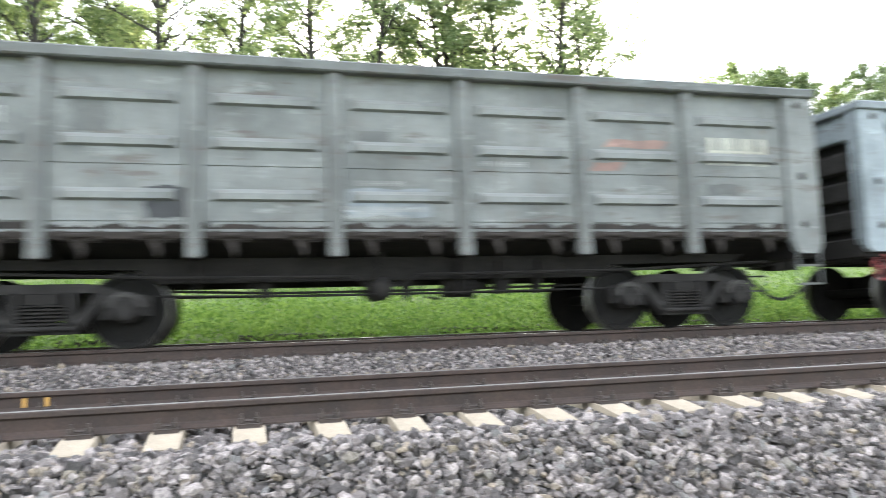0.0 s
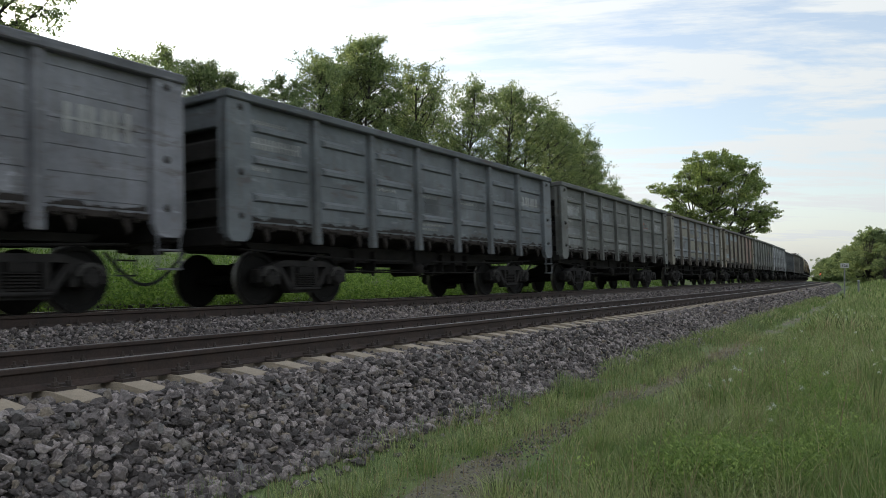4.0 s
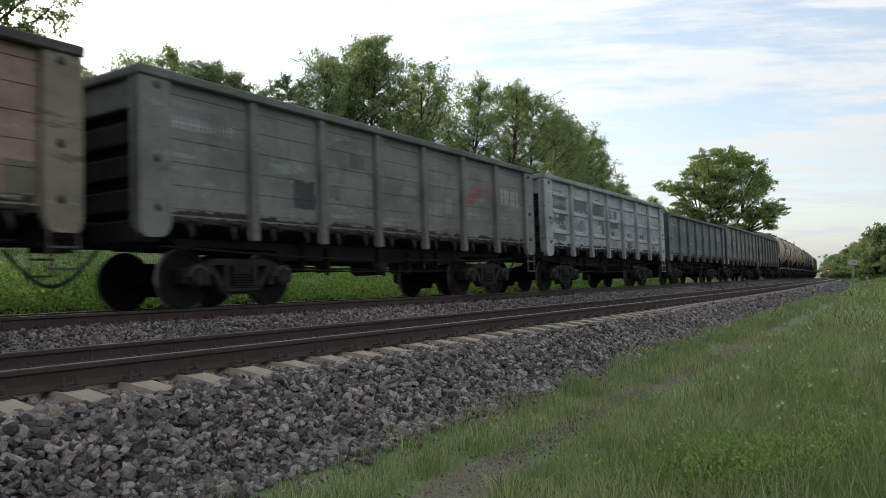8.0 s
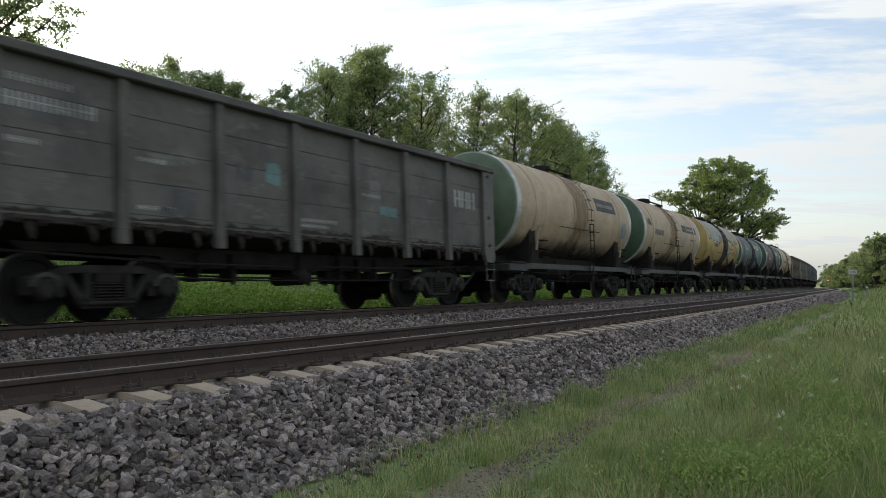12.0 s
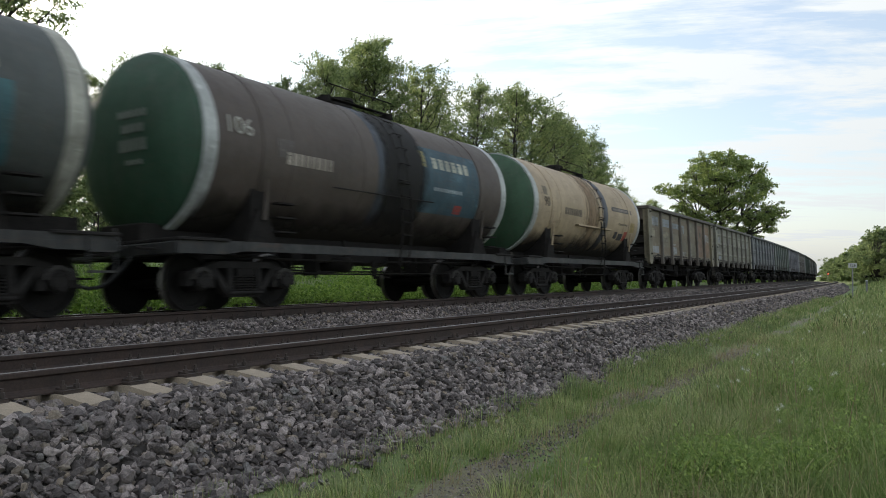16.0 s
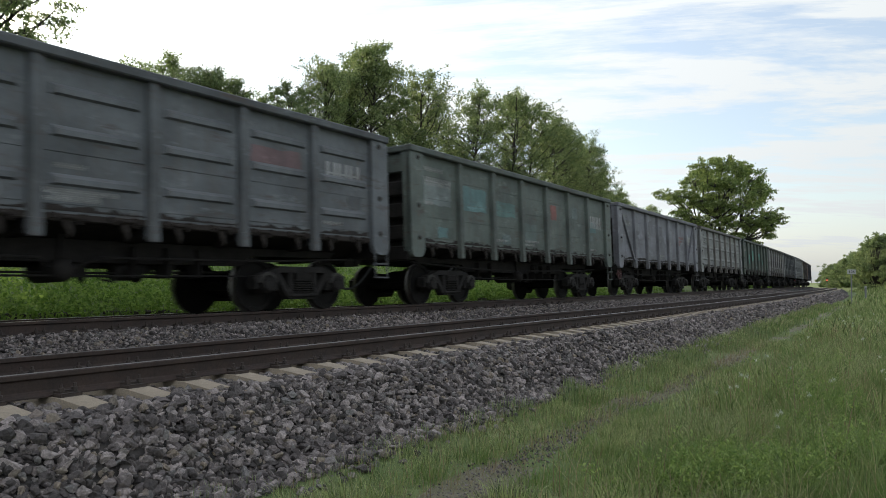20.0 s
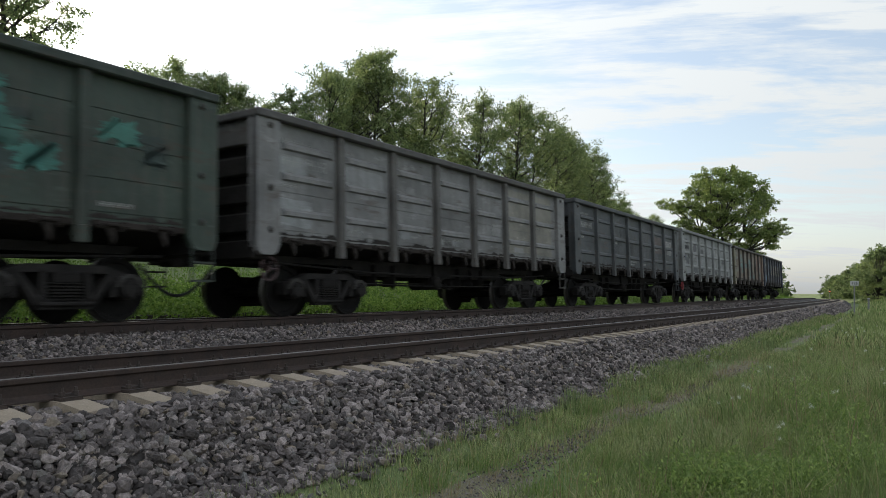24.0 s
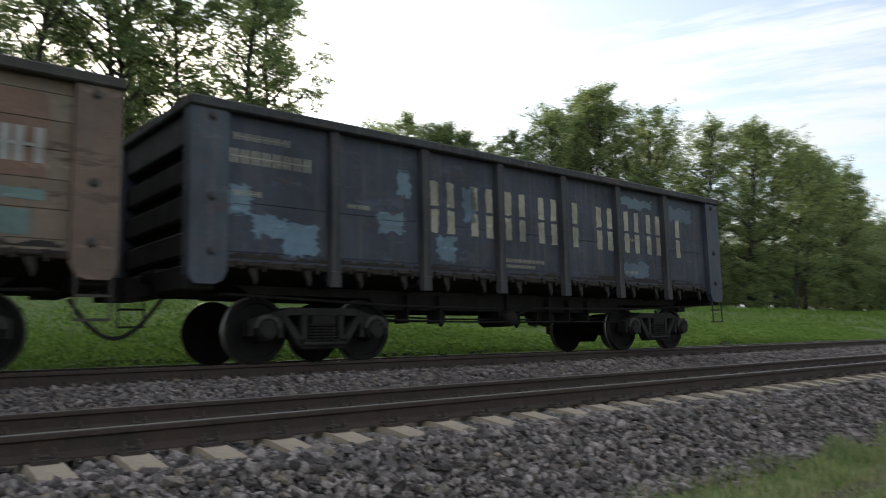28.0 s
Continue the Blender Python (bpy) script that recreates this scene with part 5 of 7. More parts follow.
    def curved(name, x0, x1, a0, a1, c, label=""):
        """A painted field that follows the barrel; angles in degrees over the axis."""
        sh2, n = Shape(), max(6, math.ceil((a1 - a0) / 4))
        vs = []
        for rr in (R - 0.01, R + 0.006):
            for x in (x0, x1):
                for i in range(n + 1):
                    a = radians(a0 + (a1 - a0) * i / n)
                    vs.append((x, -rr * math.cos(a), ZC + rr * math.sin(a)))
        k = n + 1
        fs = []
        for i in range(n):
            fs += [(2 * k + i, 2 * k + i + 1, 3 * k + i + 1, 3 * k + i), (i, k + i, k + i + 1, i + 1)]
        fs += [(0, 2 * k, 3 * k, k), (n, k + n, 3 * k + n, 2 * k + n)]
        fs += [(i, i + 1, 2 * k + i + 1, 2 * k + i) for i in range(n)] + [(k + i, 3 * k + i, 3 * k + i + 1, k + i + 1) for i in range(n)]
        sh2.add(vs, fs)
        return part(name, sh2, paint(lit(c), 0.15, 0.35), wagon, label)

    for x0, x1, a0, a1, c in spec.get("fields", ()):
        curved("painted_field", x0 - 0.1, x1 - 0.1, a0 - 14, a1 - 14, c)
    for x0, x1, a, h, c, n in spec.get("texts", ()):
        w = (x1 - x0) / n
        for i in range(n):
            curved("lettering", x0 - 0.1 + i * w, x0 - 0.1 + i * w + w * 0.7, a - 14, a - 14 + h, c)
    # oily grime run down and caked on the lower flank, plus painted underside shade
    part("grime", cached(("tank_grime_shade", R, ZC), lambda: sheath(-L + 0.44, L - 0.44, 0.016), 40), M_GRIME_SHADE, wagon, "black caked dirt with painted shade on the lower flank")
    # markings on the domed front end
    dome = lambda r: float(np.interp(r / R, [0.0, 0.3, 0.6, 0.83, 0.965, 1.0], [L + 0.115, L + 0.1, L + 0.05, L - 0.05, L - 0.2, L - 0.42]))
    for y0, y1, z0, h, c in spec.get("end_marks", ()):
        n = max(2, round((y1 - y0) / 0.13))
        for i in range(n):
            y = y0 + (y1 - y0) * i / n
            x = dome(math.hypot(y, z0))
            part("lettering", Shape().box(-x - 0.02, -x + 0.05, y, y + (y1 - y0) / n * 0.7, ZC + z0, ZC + z0 + h), paint(lit(c), 0.1, 0.3), wagon)
    for r0, r1, c in spec.get("targets", ()):
        prof = [(-dome(r0 * R) - 0.006, r0 * R)] + [(-dome(r * R) - 0.006, r * R) for r in (0.3, 0.6, 0.83) if r0 < r < r1] + [(-dome(r1 * R) - 0.006, r1 * R), (-dome(r1 * R) + 0.02, r1 * R - 0.01)]
        part("painted_target", Shape().lathe(prof, "x", 48, (0, 0, ZC)).mesh("painted_target", 40), paint(lit(c), 0.15, 0.4), wagon)
    for text, x, a, size, c in spec.get("words", ()):
        cu = bpy.data.curves.new("number", "FONT")
        cu.body, cu.size, cu.align_x, cu.align_y, cu.extrude = text, size, "CENTER", "CENTER", 0.004
        tmp = new("number_curve", cu)
        me = bpy.data.meshes.new_from_object(tmp)
        bpy.data.objects.remove(tmp)
        me.materials.clear()
        part("number", me, paint(lit(c), 0.1, 0.2), wagon, at=pose(x, -(R + 0.012) * math.cos(radians(a)), ZC + (R + 0.012) * math.sin(radians(a)), 90 - a))
    return wagon

# ---------------------------------------------------------------- the train
LB, TQ, RU, DK = (0.36, 0.40, 0.43), (0.16, 0.30, 0.30), (0.17, 0.09, 0.055), (0.03, 0.031, 0.036)
PALE, CREAM, RED = (0.42, 0.43, 0.43), (0.5, 0.46, 0.36), (0.36, 0.1, 0.075)
FRONT = []
FRONT.append(dict(kind="rib", tall=1.057, col=(0.25, 0.26, 0.25), label="grey ribbed open gondola wagon with a dark painted square", patches=((-3.15, -2.65, 1.56, 1.95, DK), (-5.95, -5.0, 2.5, 3.0, LB), (-0.7, 0.4, 1.6, 1.95, LB)), logo=(0.4, 0.24, 0.2), mark_ink=(0.62, 0.6, 0.5)))
FRONT.append(dict(kind="wide", col=(0.36, 0.41, 0.44), label="pale blue-grey open gondola wagon with diagonal braces and a red emblem", tall=1.0, brace=True, wheel=(0.35, 0.06, 0.06), rust=0.15, dirt=0.35, patches=((-2.4, -2.1, 1.6, 1.8, DK),), logo=RED, mark_ink=(0.74, 0.73, 0.66)))
FRONT.append(dict(kind="rib", col=(0.22, 0.21, 0.195), label="brownish grey ribbed open gondola wagon with a faded red field", patches=((2.72, 4.15, 2.2, 2.95, (0.22, 0.12, 0.11)), (-5.9, -4.8, 2.5, 2.9, PALE)), mark_ink=(0.78, 0.76, 0.7)))
FRONT.append(dict(kind="plank", rag=0.7, col=(0.23, 0.25, 0.125), frame=(0.15, 0.15, 0.09), label="patched green open gondola wagon with turquoise and rusty fields", scatter=24, pal=(TQ, RU, (0.2, 0.34, 0.34), (0.14, 0.13, 0.15)), patches=((-5.9, -4.6, 2.6, 3.1, TQ), (-5.9, -4.7, 1.6, 1.9, TQ), (-4.1, -2.8, 2.95, 3.2, RU), (-4.1, -2.75, 1.98, 2.5, RU), (-0.7, 0.3, 1.75, 2.1, (0.3, 0.36, 0.36)), (3.2, 4.0, 2.2, 2.9, (0.3, 0.2, 0.13)))))
FRONT.append(dict(kind="plank", col=(0.31, 0.31, 0.34), label="pale lilac-grey open gondola wagon with rain-streaked sides", scatter=6))
FRONT.append(dict(kind="rib", col=(0.2, 0.22, 0.235), label="slate grey ribbed open gondola wagon", scatter=5))
FRONT.append(dict(kind="rib", col=(0.185, 0.19, 0.175), label="olive grey ribbed gondola wagon with pale fields and orange mark", patches=((-5.95, -4.75, 2.5, 2.85, PALE), (-5.95, -4.7, 1.56, 2.12, (0.27, 0.28, 0.28)), (-4.15, -3.0, 2.5, 2.85, (0.29, 0.31, 0.32)), (-2.4, -1.5, 2.5, 2.85, (0.32, 0.34, 0.35)), (-0.7, 0.4, 1.56, 1.75, PALE), (2.95, 3.7, 2.5, 2.8, (0.4, 0.13, 0.07)))))
FRONT.append(dict(kind="rib", col=(0.25, 0.265, 0.28), rust=0.45, corner=(0.33, 0.3, 0.235), frame=(0.2, 0.165, 0.13), label="blue-grey ribbed open gondola wagon with tan repainted bays", scatter=12, pal=((0.2, 0.21, 0.22), (0.36, 0.33, 0.25), (0.28, 0.3, 0.33)), patches=((-4.15, -2.8, 2.55, 3.3, (0.34, 0.31, 0.235)), (-2.42, -1.05, 1.56, 2.75, (0.36, 0.33, 0.25)), (-0.68, 0.68, 1.56, 2.5, (0.37, 0.335, 0.245)), (-0.6, 0.1, 2.7, 3.2, (0.33, 0.3, 0.23)), (1.05, 2.4, 1.9, 3.2, (0.35, 0.31, 0.22)), (2.8, 3.4, 1.56, 2.3, (0.33, 0.29, 0.21)), (4.5, 4.9, 1.56, 2.0, (0.3, 0.19, 0.12)))))
PB, PK, CR = (0.37, 0.42, 0.45), (0.42, 0.25, 0.19), (0.5, 0.45, 0.32)
FRONT.append(dict(kind="plank", col=(0.275, 0.235, 0.165), frame=(0.12, 0.097, 0.08), planks=(0.175, 0.12, 0.08), dirt=0.35, rust=0.6, rag=0.5, scatter=0, mark=False, ink=(0.36, 0.32, 0.24), label="brown plank-sided gondola wagon with pale blue and reddish fields",
    patches=((-5.95, -4.5, 2.88, 3.2, PB), (-5.95, -4.5, 2.54, 2.87, PB), (-4.15, -2.72, 2.885, 3.195, PB), (-2.46, -1.0, 2.885, 3.195, PB), (-0.76, -0.02, 2.22, 2.53, PB), (-0.3, 0.0, 2.58, 2.84, (0.14, 0.075, 0.065)), (-4.2, -3.55, 1.7, 2.14, (0.055, 0.055, 0.06)), (-3.25, -2.72, 1.6, 1.72, PB), (-2.46, -2.1, 1.6, 1.82, PB), (-5.95, -4.5, 1.7, 1.95, PB), (1.0, 1.62, 1.6, 1.8, (0.27, 0.29, 0.28)),
             (-2.46, -1.2, 1.56, 1.82, (0.2, 0.195, 0.165)), (2.95, 4.2, 1.53, 3.3, PK), (4.45, 5.95, 1.53, 3.3, PK), (5.55, 6.0, 1.54, 1.95, (0.16, 0.15, 0.09)), (3.35, 3.9, 2.5, 2.58, CR), (3.55, 3.65, 2.22, 2.5, CR), (4.85, 5.3, 2.5, 2.58, CR), (5.22, 5.32, 2.24, 2.5, CR), (4.85, 5.3, 2.18, 2.25, CR))))
FRONT.append(dict(kind="plank", col=(0.235, 0.24, 0.215), label="grey-green plank-sided open gondola wagon with a red slanted emblem", patches=((-3.3, -2.75, 1.7, 2.2, DK),), logo=RED, mark_ink=(0.52, 0.5, 0.42)))
FRONT.append(dict(kind="rib", rag=2.2, col=(0.52, 0.53, 0.54), rust=0.5, label="light grey open gondola wagon with dark painted-out fields", scatter=16, pal=((0.12, 0.12, 0.125), (0.17, 0.18, 0.185), (0.2, 0.21, 0.215)), patches=((-4.15, -2.8, 2.6, 3.0, (0.15, 0.155, 0.16)), (-2.4, -1.3, 2.55, 2.95, (0.13, 0.135, 0.14)), (-5.9, -4.7, 2.55, 2.95, (0.15, 0.155, 0.16)), (-5.9, -4.9, 2.1, 2.35, (0.14, 0.145, 0.15)), (-0.65, -0.35, 2.6, 2.85, (0.14, 0.145, 0.15)), (0.0, 0.3, 2.6, 2.85, (0.14, 0.145, 0.15)), (-5.9, -4.8, 1.56, 1.8, (0.16, 0.165, 0.17)), (-4.1, -3.0, 1.95, 2.2, (0.3, 0.31, 0.35))), mark=False))
FRONT.append(dict(kind="smooth", col=(0.15, 0.165, 0.175), tall=0.935, label="dark slate open gondola wagon with a faded pink mark", wheel=(0.1, 0.05, 0.05), patches=((2.9, 3.7, 2.3, 2.75, (0.27, 0.13, 0.13)),), mark_ink=(0.42, 0.42, 0.42)))
FRONT.append(dict(kind="wide", col=(0.2, 0.185, 0.155), label="brown-grey open gondola wagon with large pale blue fields", patches=((-5.98, -4.6, 2.1, 3.2, (0.25, 0.28, 0.31)), (-4.15, -2.75, 2.4, 3.0, (0.25, 0.27, 0.29)), (-2.45, -1.0, 2.1, 2.75, (0.27, 0.3, 0.31)), (-0.75, 0.6, 2.1, 2.45, LB), (-4.15, -3.4, 1.56, 1.75, PALE), (2.7, 3.9, 1.6, 2.2, (0.25, 0.27, 0.29))), logo=(0.45, 0.45, 0.45)))
FRONT.append(dict(kind="wide", col=(0.135, 0.13, 0.115), label="dark olive open gondola wagon with small teal fields", scatter=8, pal=(TQ, (0.2, 0.2, 0.2), (0.1, 0.1, 0.1))))
GRN, GLASSY = (0.04, 0.09, 0.045), (0.55, 0.57, 0.55)
BEIGE = (0.46, 0.35, 0.225)
TANKS = []
TANKS.append(dict(col=BEIGE, ladder=0.5, ring=GLASSY, tail=BEIGE, head=(0.08, 0.13, 0.07), label="beige oil tank wagon with a white end ring", fields=((1.4, 3.4, 22, 40, DK), (3.9, 4.6, -10, 12, (0.25, 0.3, 0.3))), texts=((1.55, 3.2, 28, 5, (0.3, 0.27, 0.2), 10),)))
TANKS.append(dict(col=(0.45, 0.345, 0.225), head=GRN, ring=GLASSY, head_label="dark green domed tank end", label="beige oil tank wagon with a green end and white ring", words=(("106", -4.36, 10, 0.42, (0.12, 0.09, 0.06)),), fields=((1.5, 2.3, 20, 33, DK), (2.45, 4.3, 20, 33, DK), (1.5, 2.2, -4, 12, (0.43, 0.38, 0.3))), texts=((-3.4, -2.0, 6, 9, (0.16, 0.13, 0.1), 8), (2.6, 4.1, 24, 4, (0.35, 0.32, 0.25), 9), (3.0, 4.2, 6, 3, (0.2, 0.17, 0.13), 9))))
TANKS.append(dict(col=(0.42, 0.295, 0.085), head=(0.4, 0.29, 0.09), targets=((0.62, 0.74, (0.4, 0.36, 0.24)), (0.02, 0.62, (0.05, 0.1, 0.05))), ring=(0.45, 0.31, 0.07), label="yellow patched oil tank wagon with black oil runs", spill=True, spill_x=0.35, worn=True, fields=((3.1, 3.5, -8, 2, (0.36, 0.05, 0.04)), (-2.9, -1.4, 18, 30, (0.25, 0.33, 0.33)), (-3.0, -1.9, 6, 13, DK), (1.0, 2.0, -8, 10, (0.35, 0.33, 0.25)), (3.9, 4.6, -12, 14, (0.2, 0.22, 0.12))), texts=((1.6, 2.8, 4, 4, (0.1, 0.1, 0.08), 7), (1.9, 2.8, -4, 3, (0.1, 0.1, 0.08), 6))))
TANKS.append(dict(r=1.43, zc=2.78, end_marks=((-0.5, 0.0, 0.1, 0.09, (0.35, 0.38, 0.34)), (-0.5, -0.1, -0.08, 0.07, (0.35, 0.38, 0.34)), (-0.45, 0.05, -0.24, 0.07, (0.35, 0.38, 0.34))), col=(0.075, 0.085, 0.08), head=(0.025, 0.095, 0.065), ring=(0.5, 0.49, 0.42), label="dark teal oil tank wagon with a green end and painted letters", spill=True, spill_x=0.35, fields=((3.1, 3.45, -14, -6, (0.36, 0.05, 0.04)), (-3.2, -1.3, 4, 34, (0.06, 0.17, 0.17)), (1.2, 4.2, -22, 22, (0.05, 0.15, 0.17)), (-2.6, -2.2, -14, 4, (0.05, 0.2, 0.1))), texts=((-3.0, -1.8, 18, 7, (0.35, 0.42, 0.42), 8), (1.3, 1.9, 28, 12, (0.5, 0.46, 0.33), 1), (2.1, 3.4, 24, 16, (0.5, 0.46, 0.33), 3), (3.6, 4.2, 28, 12, (0.5, 0.46, 0.33), 1))))
TANKS.append(dict(zc=2.78, ladder=0.25, words=(("106", -4.36, 8, 0.42, (0.5, 0.48, 0.42)),), end_marks=((-0.6, 0.1, 0.35, 0.12, (0.2, 0.23, 0.19)), (-0.55, 0.0, 0.1, 0.14, (0.2, 0.23, 0.19)), (-0.6, 0.05, -0.2, 0.2, (0.2, 0.23, 0.19)), (-0.5, -0.1, -0.42, 0.08, (0.2, 0.23, 0.19))), col=(0.088, 0.066, 0.053), head=(0.018, 0.07, 0.035), ring=GLASSY, label="dark brown oil tank wagon with a green end, blue panel", belt=(0.06, 0.075, 0.1), belt_x=-0.35, spill=True, spill_x=0.4, fields=((2.6, 2.95, -14, -6, (0.36, 0.05, 0.04)), (0.75, 3.7, -16, 42, (0.035, 0.09, 0.12)), (-3.4, -3.0, 8, 20, (0.11, 0.09, 0.08))), texts=((-3.15, -1.9, 4, 8, (0.42, 0.36, 0.3), 8), (1.0, 1.45, 23, 14, (0.5, 0.45, 0.2), 1), (1.6, 3.3, 23, 10, (0.5, 0.5, 0.4), 6), (1.6, 2.9, 4, 3, (0.35, 0.4, 0.42), 10))))
TANKS.append(dict(zc=2.79, ladder=0.45, shelf=True, words=(("90", -4.2, 0, 0.42, (0.12, 0.09, 0.06)),), col=(0.47, 0.355, 0.225), head=(0.035, 0.1, 0.048), ring=GLASSY, label="beige oil tank wagon with a green end and blue belt", belt=(0.06, 0.065, 0.085), belt_x=1.0, fields=((2.35, 2.65, -18, -8, DK), (2.8, 3.3, -20, -10, DK), (3.4, 3.75, -20, -6, (0.5, 0.08, 0.05)), (1.8, 4.1, 20, 26, (0.09, 0.07, 0.06)), (3.9, 4.5, -6, 8, (0.45, 0.33, 0.12)), (-0.2, 0.5, 2, 14, (0.4, 0.3, 0.14))), texts=((-2.65, -1.2, 4, 8, (0.17, 0.13, 0.09), 8), (-4.3, -3.9, 22, 10, (0.2, 0.16, 0.1), 1), (2.0, 4.0, 21.5, 3, (0.3, 0.25, 0.2), 12), (2.6, 3.6, 2, 2.5, (0.2, 0.16, 0.1), 8))))
REAR = []
REAR.append(dict(kind="plank", col=(0.28, 0.245, 0.16), planks=(0.17, 0.12, 0.075), rag=0.5, dirt=0.3, frame=(0.165, 0.135, 0.108), label="tan rusty plank-sided open gondola wagon with pale blue fields", patches=((-5.95, -4.65, 2.75, 3.1, LB), (-4.2, -2.75, 2.75, 3.1, LB), (-2.4, -1.0, 2.75, 3.0, LB), (-5.9, -4.7, 1.56, 1.85, PALE), (-0.6, 0.1, 2.6, 3.0, (0.33, 0.36, 0.37)), (-2.4, -1.5, 1.56, 1.9, PALE), (2.8, 4.1, 1.56, 3.2, (0.3, 0.17, 0.1)), (4.45, 5.75, 1.56, 3.2, (0.34, 0.2, 0.11)))))
REAR.append(dict(kind="rib", col=(0.31, 0.295, 0.225), dirt=0.3, frame=(0.23, 0.21, 0.17), label="beige-grey ribbed open gondola wagon with rusty panels", scatter=3, patches=((-5.9, -4.7, 1.56, 1.95, LB), (-5.9, -4.8, 2.5, 2.85, PALE)), logo=(0.4, 0.4, 0.38), rust=0.5))
REAR.append(dict(kind="rib", col=(0.195, 0.21, 0.225), label="slate grey ribbed open gondola wagon with a faded pink field", patches=((2.8, 4.0, 2.5, 2.85, (0.28, 0.17, 0.18)),), mark_ink=(0.5, 0.5, 0.5)))
REAR.append(dict(kind="wide", col=(0.165, 0.2, 0.175), label="grey-green open gondola wagon with teal fields and a red ring emblem", scatter=7, pal=(TQ, (0.2, 0.26, 0.25), (0.12, 0.15, 0.13)), patches=((-5.9, -4.7, 2.3, 2.8, (0.3, 0.35, 0.34)), (-4.1, -2.9, 2.3, 2.9, TQ), (-2.4, -1.2, 2.3, 2.7, (0.15, 0.28, 0.26)), (-0.7, 0.2, 1.7, 2.2, (0.2, 0.27, 0.25)), (1.3, 1.75, 2.45, 2.9, (0.36, 0.12, 0.1)))))
REAR.append(dict(kind="wide", col=(0.3, 0.3, 0.335), label="lilac-grey open gondola wagon with diagonal braces", brace=True, wheel=(0.16, 0.05, 0.05), rust=0.2, patches=((-2.5, -2.15, 1.6, 2.6, (0.13, 0.11, 0.11)),), logo=(0.3, 0.16, 0.16)))
REAR.append(dict(kind="rib", col=(0.34, 0.345, 0.335), label="light grey ribbed open gondola wagon", scatter=6, frame=(0.24, 0.22, 0.2)))
REAR.append(dict(kind="wide", mark=False, rag=3.0, col=(0.055, 0.085, 0.062), label="dark green open gondola wagon with teal fields", scatter=14, pal=((0.07, 0.3, 0.24), (0.06, 0.2, 0.16), (0.035, 0.07, 0.06)), patches=((-2.4, -1.1, 2.2, 2.9, (0.08, 0.36, 0.29)), (1.0, 1.7, 1.9, 2.4, (0.08, 0.34, 0.27)), (1.0, 2.3, 2.3, 2.75, (0.07, 0.32, 0.26)), (1.1, 1.6, 2.75, 3.25, (0.08, 0.36, 0.29)), (2.75, 3.3, 2.4, 3.1, (0.07, 0.3, 0.24)), (3.4, 4.0, 2.0, 2.3, (0.08, 0.33, 0.27)), (4.6, 5.2, 2.5, 2.8, (0.07, 0.28, 0.22)), (-4.1, -3.0, 1.9, 2.6, (0.07, 0.3, 0.24)))))
REAR.append(dict(kind="rib", col=(0.31, 0.305, 0.3), frame=(0.15, 0.14, 0.13), label="grey ribbed open gondola wagon with whitish and cream fields", wheel=(0.1, 0.05, 0.05), patches=((-5.95, -5.2, 2.55, 2.85, PALE), (-5.95, -5.1, 1.6, 2.1, PALE), (-4.15, -2.9, 2.5, 2.9, (0.4, 0.4, 0.4)), (-2.3, -1.9, 1.6, 1.8, PALE), (-0.7, 0.2, 1.56, 1.7, PALE), (2.75, 4.2, 1.56, 3.3, (0.38, 0.355, 0.3)), (4.45, 5.7, 1.56, 3.3, (0.37, 0.345, 0.29))), mark=False))
REAR.append(dict(kind="rib", col=(0.095, 0.105, 0.112), label="dark slate ribbed open gondola wagon with a brown field", patches=((2.8, 4.1, 2.2, 2.9, (0.17, 0.13, 0.12)), (4.9, 5.7, 2.2, 2.7, (0.3, 0.3, 0.29)))))
REAR.append(dict(kind="rib", rag=2.0, col=(0.39, 0.4, 0.395), label="light grey ribbed gondola wagon with a red handbrake wheel", tall=1.058, wheel=(0.42, 0.03, 0.04), ink=(0.14, 0.14, 0.15), scatter=8, pal=((0.12, 0.125, 0.13), (0.17, 0.175, 0.18)), patches=((-5.9, -5.3, 2.1, 2.45, (0.09, 0.1, 0.14)), (-4.15, -3.0, 2.65, 2.95, (0.13, 0.13, 0.135)), (-4.1, -2.9, 1.56, 1.8, (0.11, 0.11, 0.115)), (-2.3, -1.3, 2.55, 2.8, (0.13, 0.13, 0.135)), (-2.35, -1.6, 1.6, 1.8, DK)), mark=False))
TL, CM, BR = (0.175, 0.275, 0.265), (0.38, 0.345, 0.285), (0.17, 0.11, 0.075)
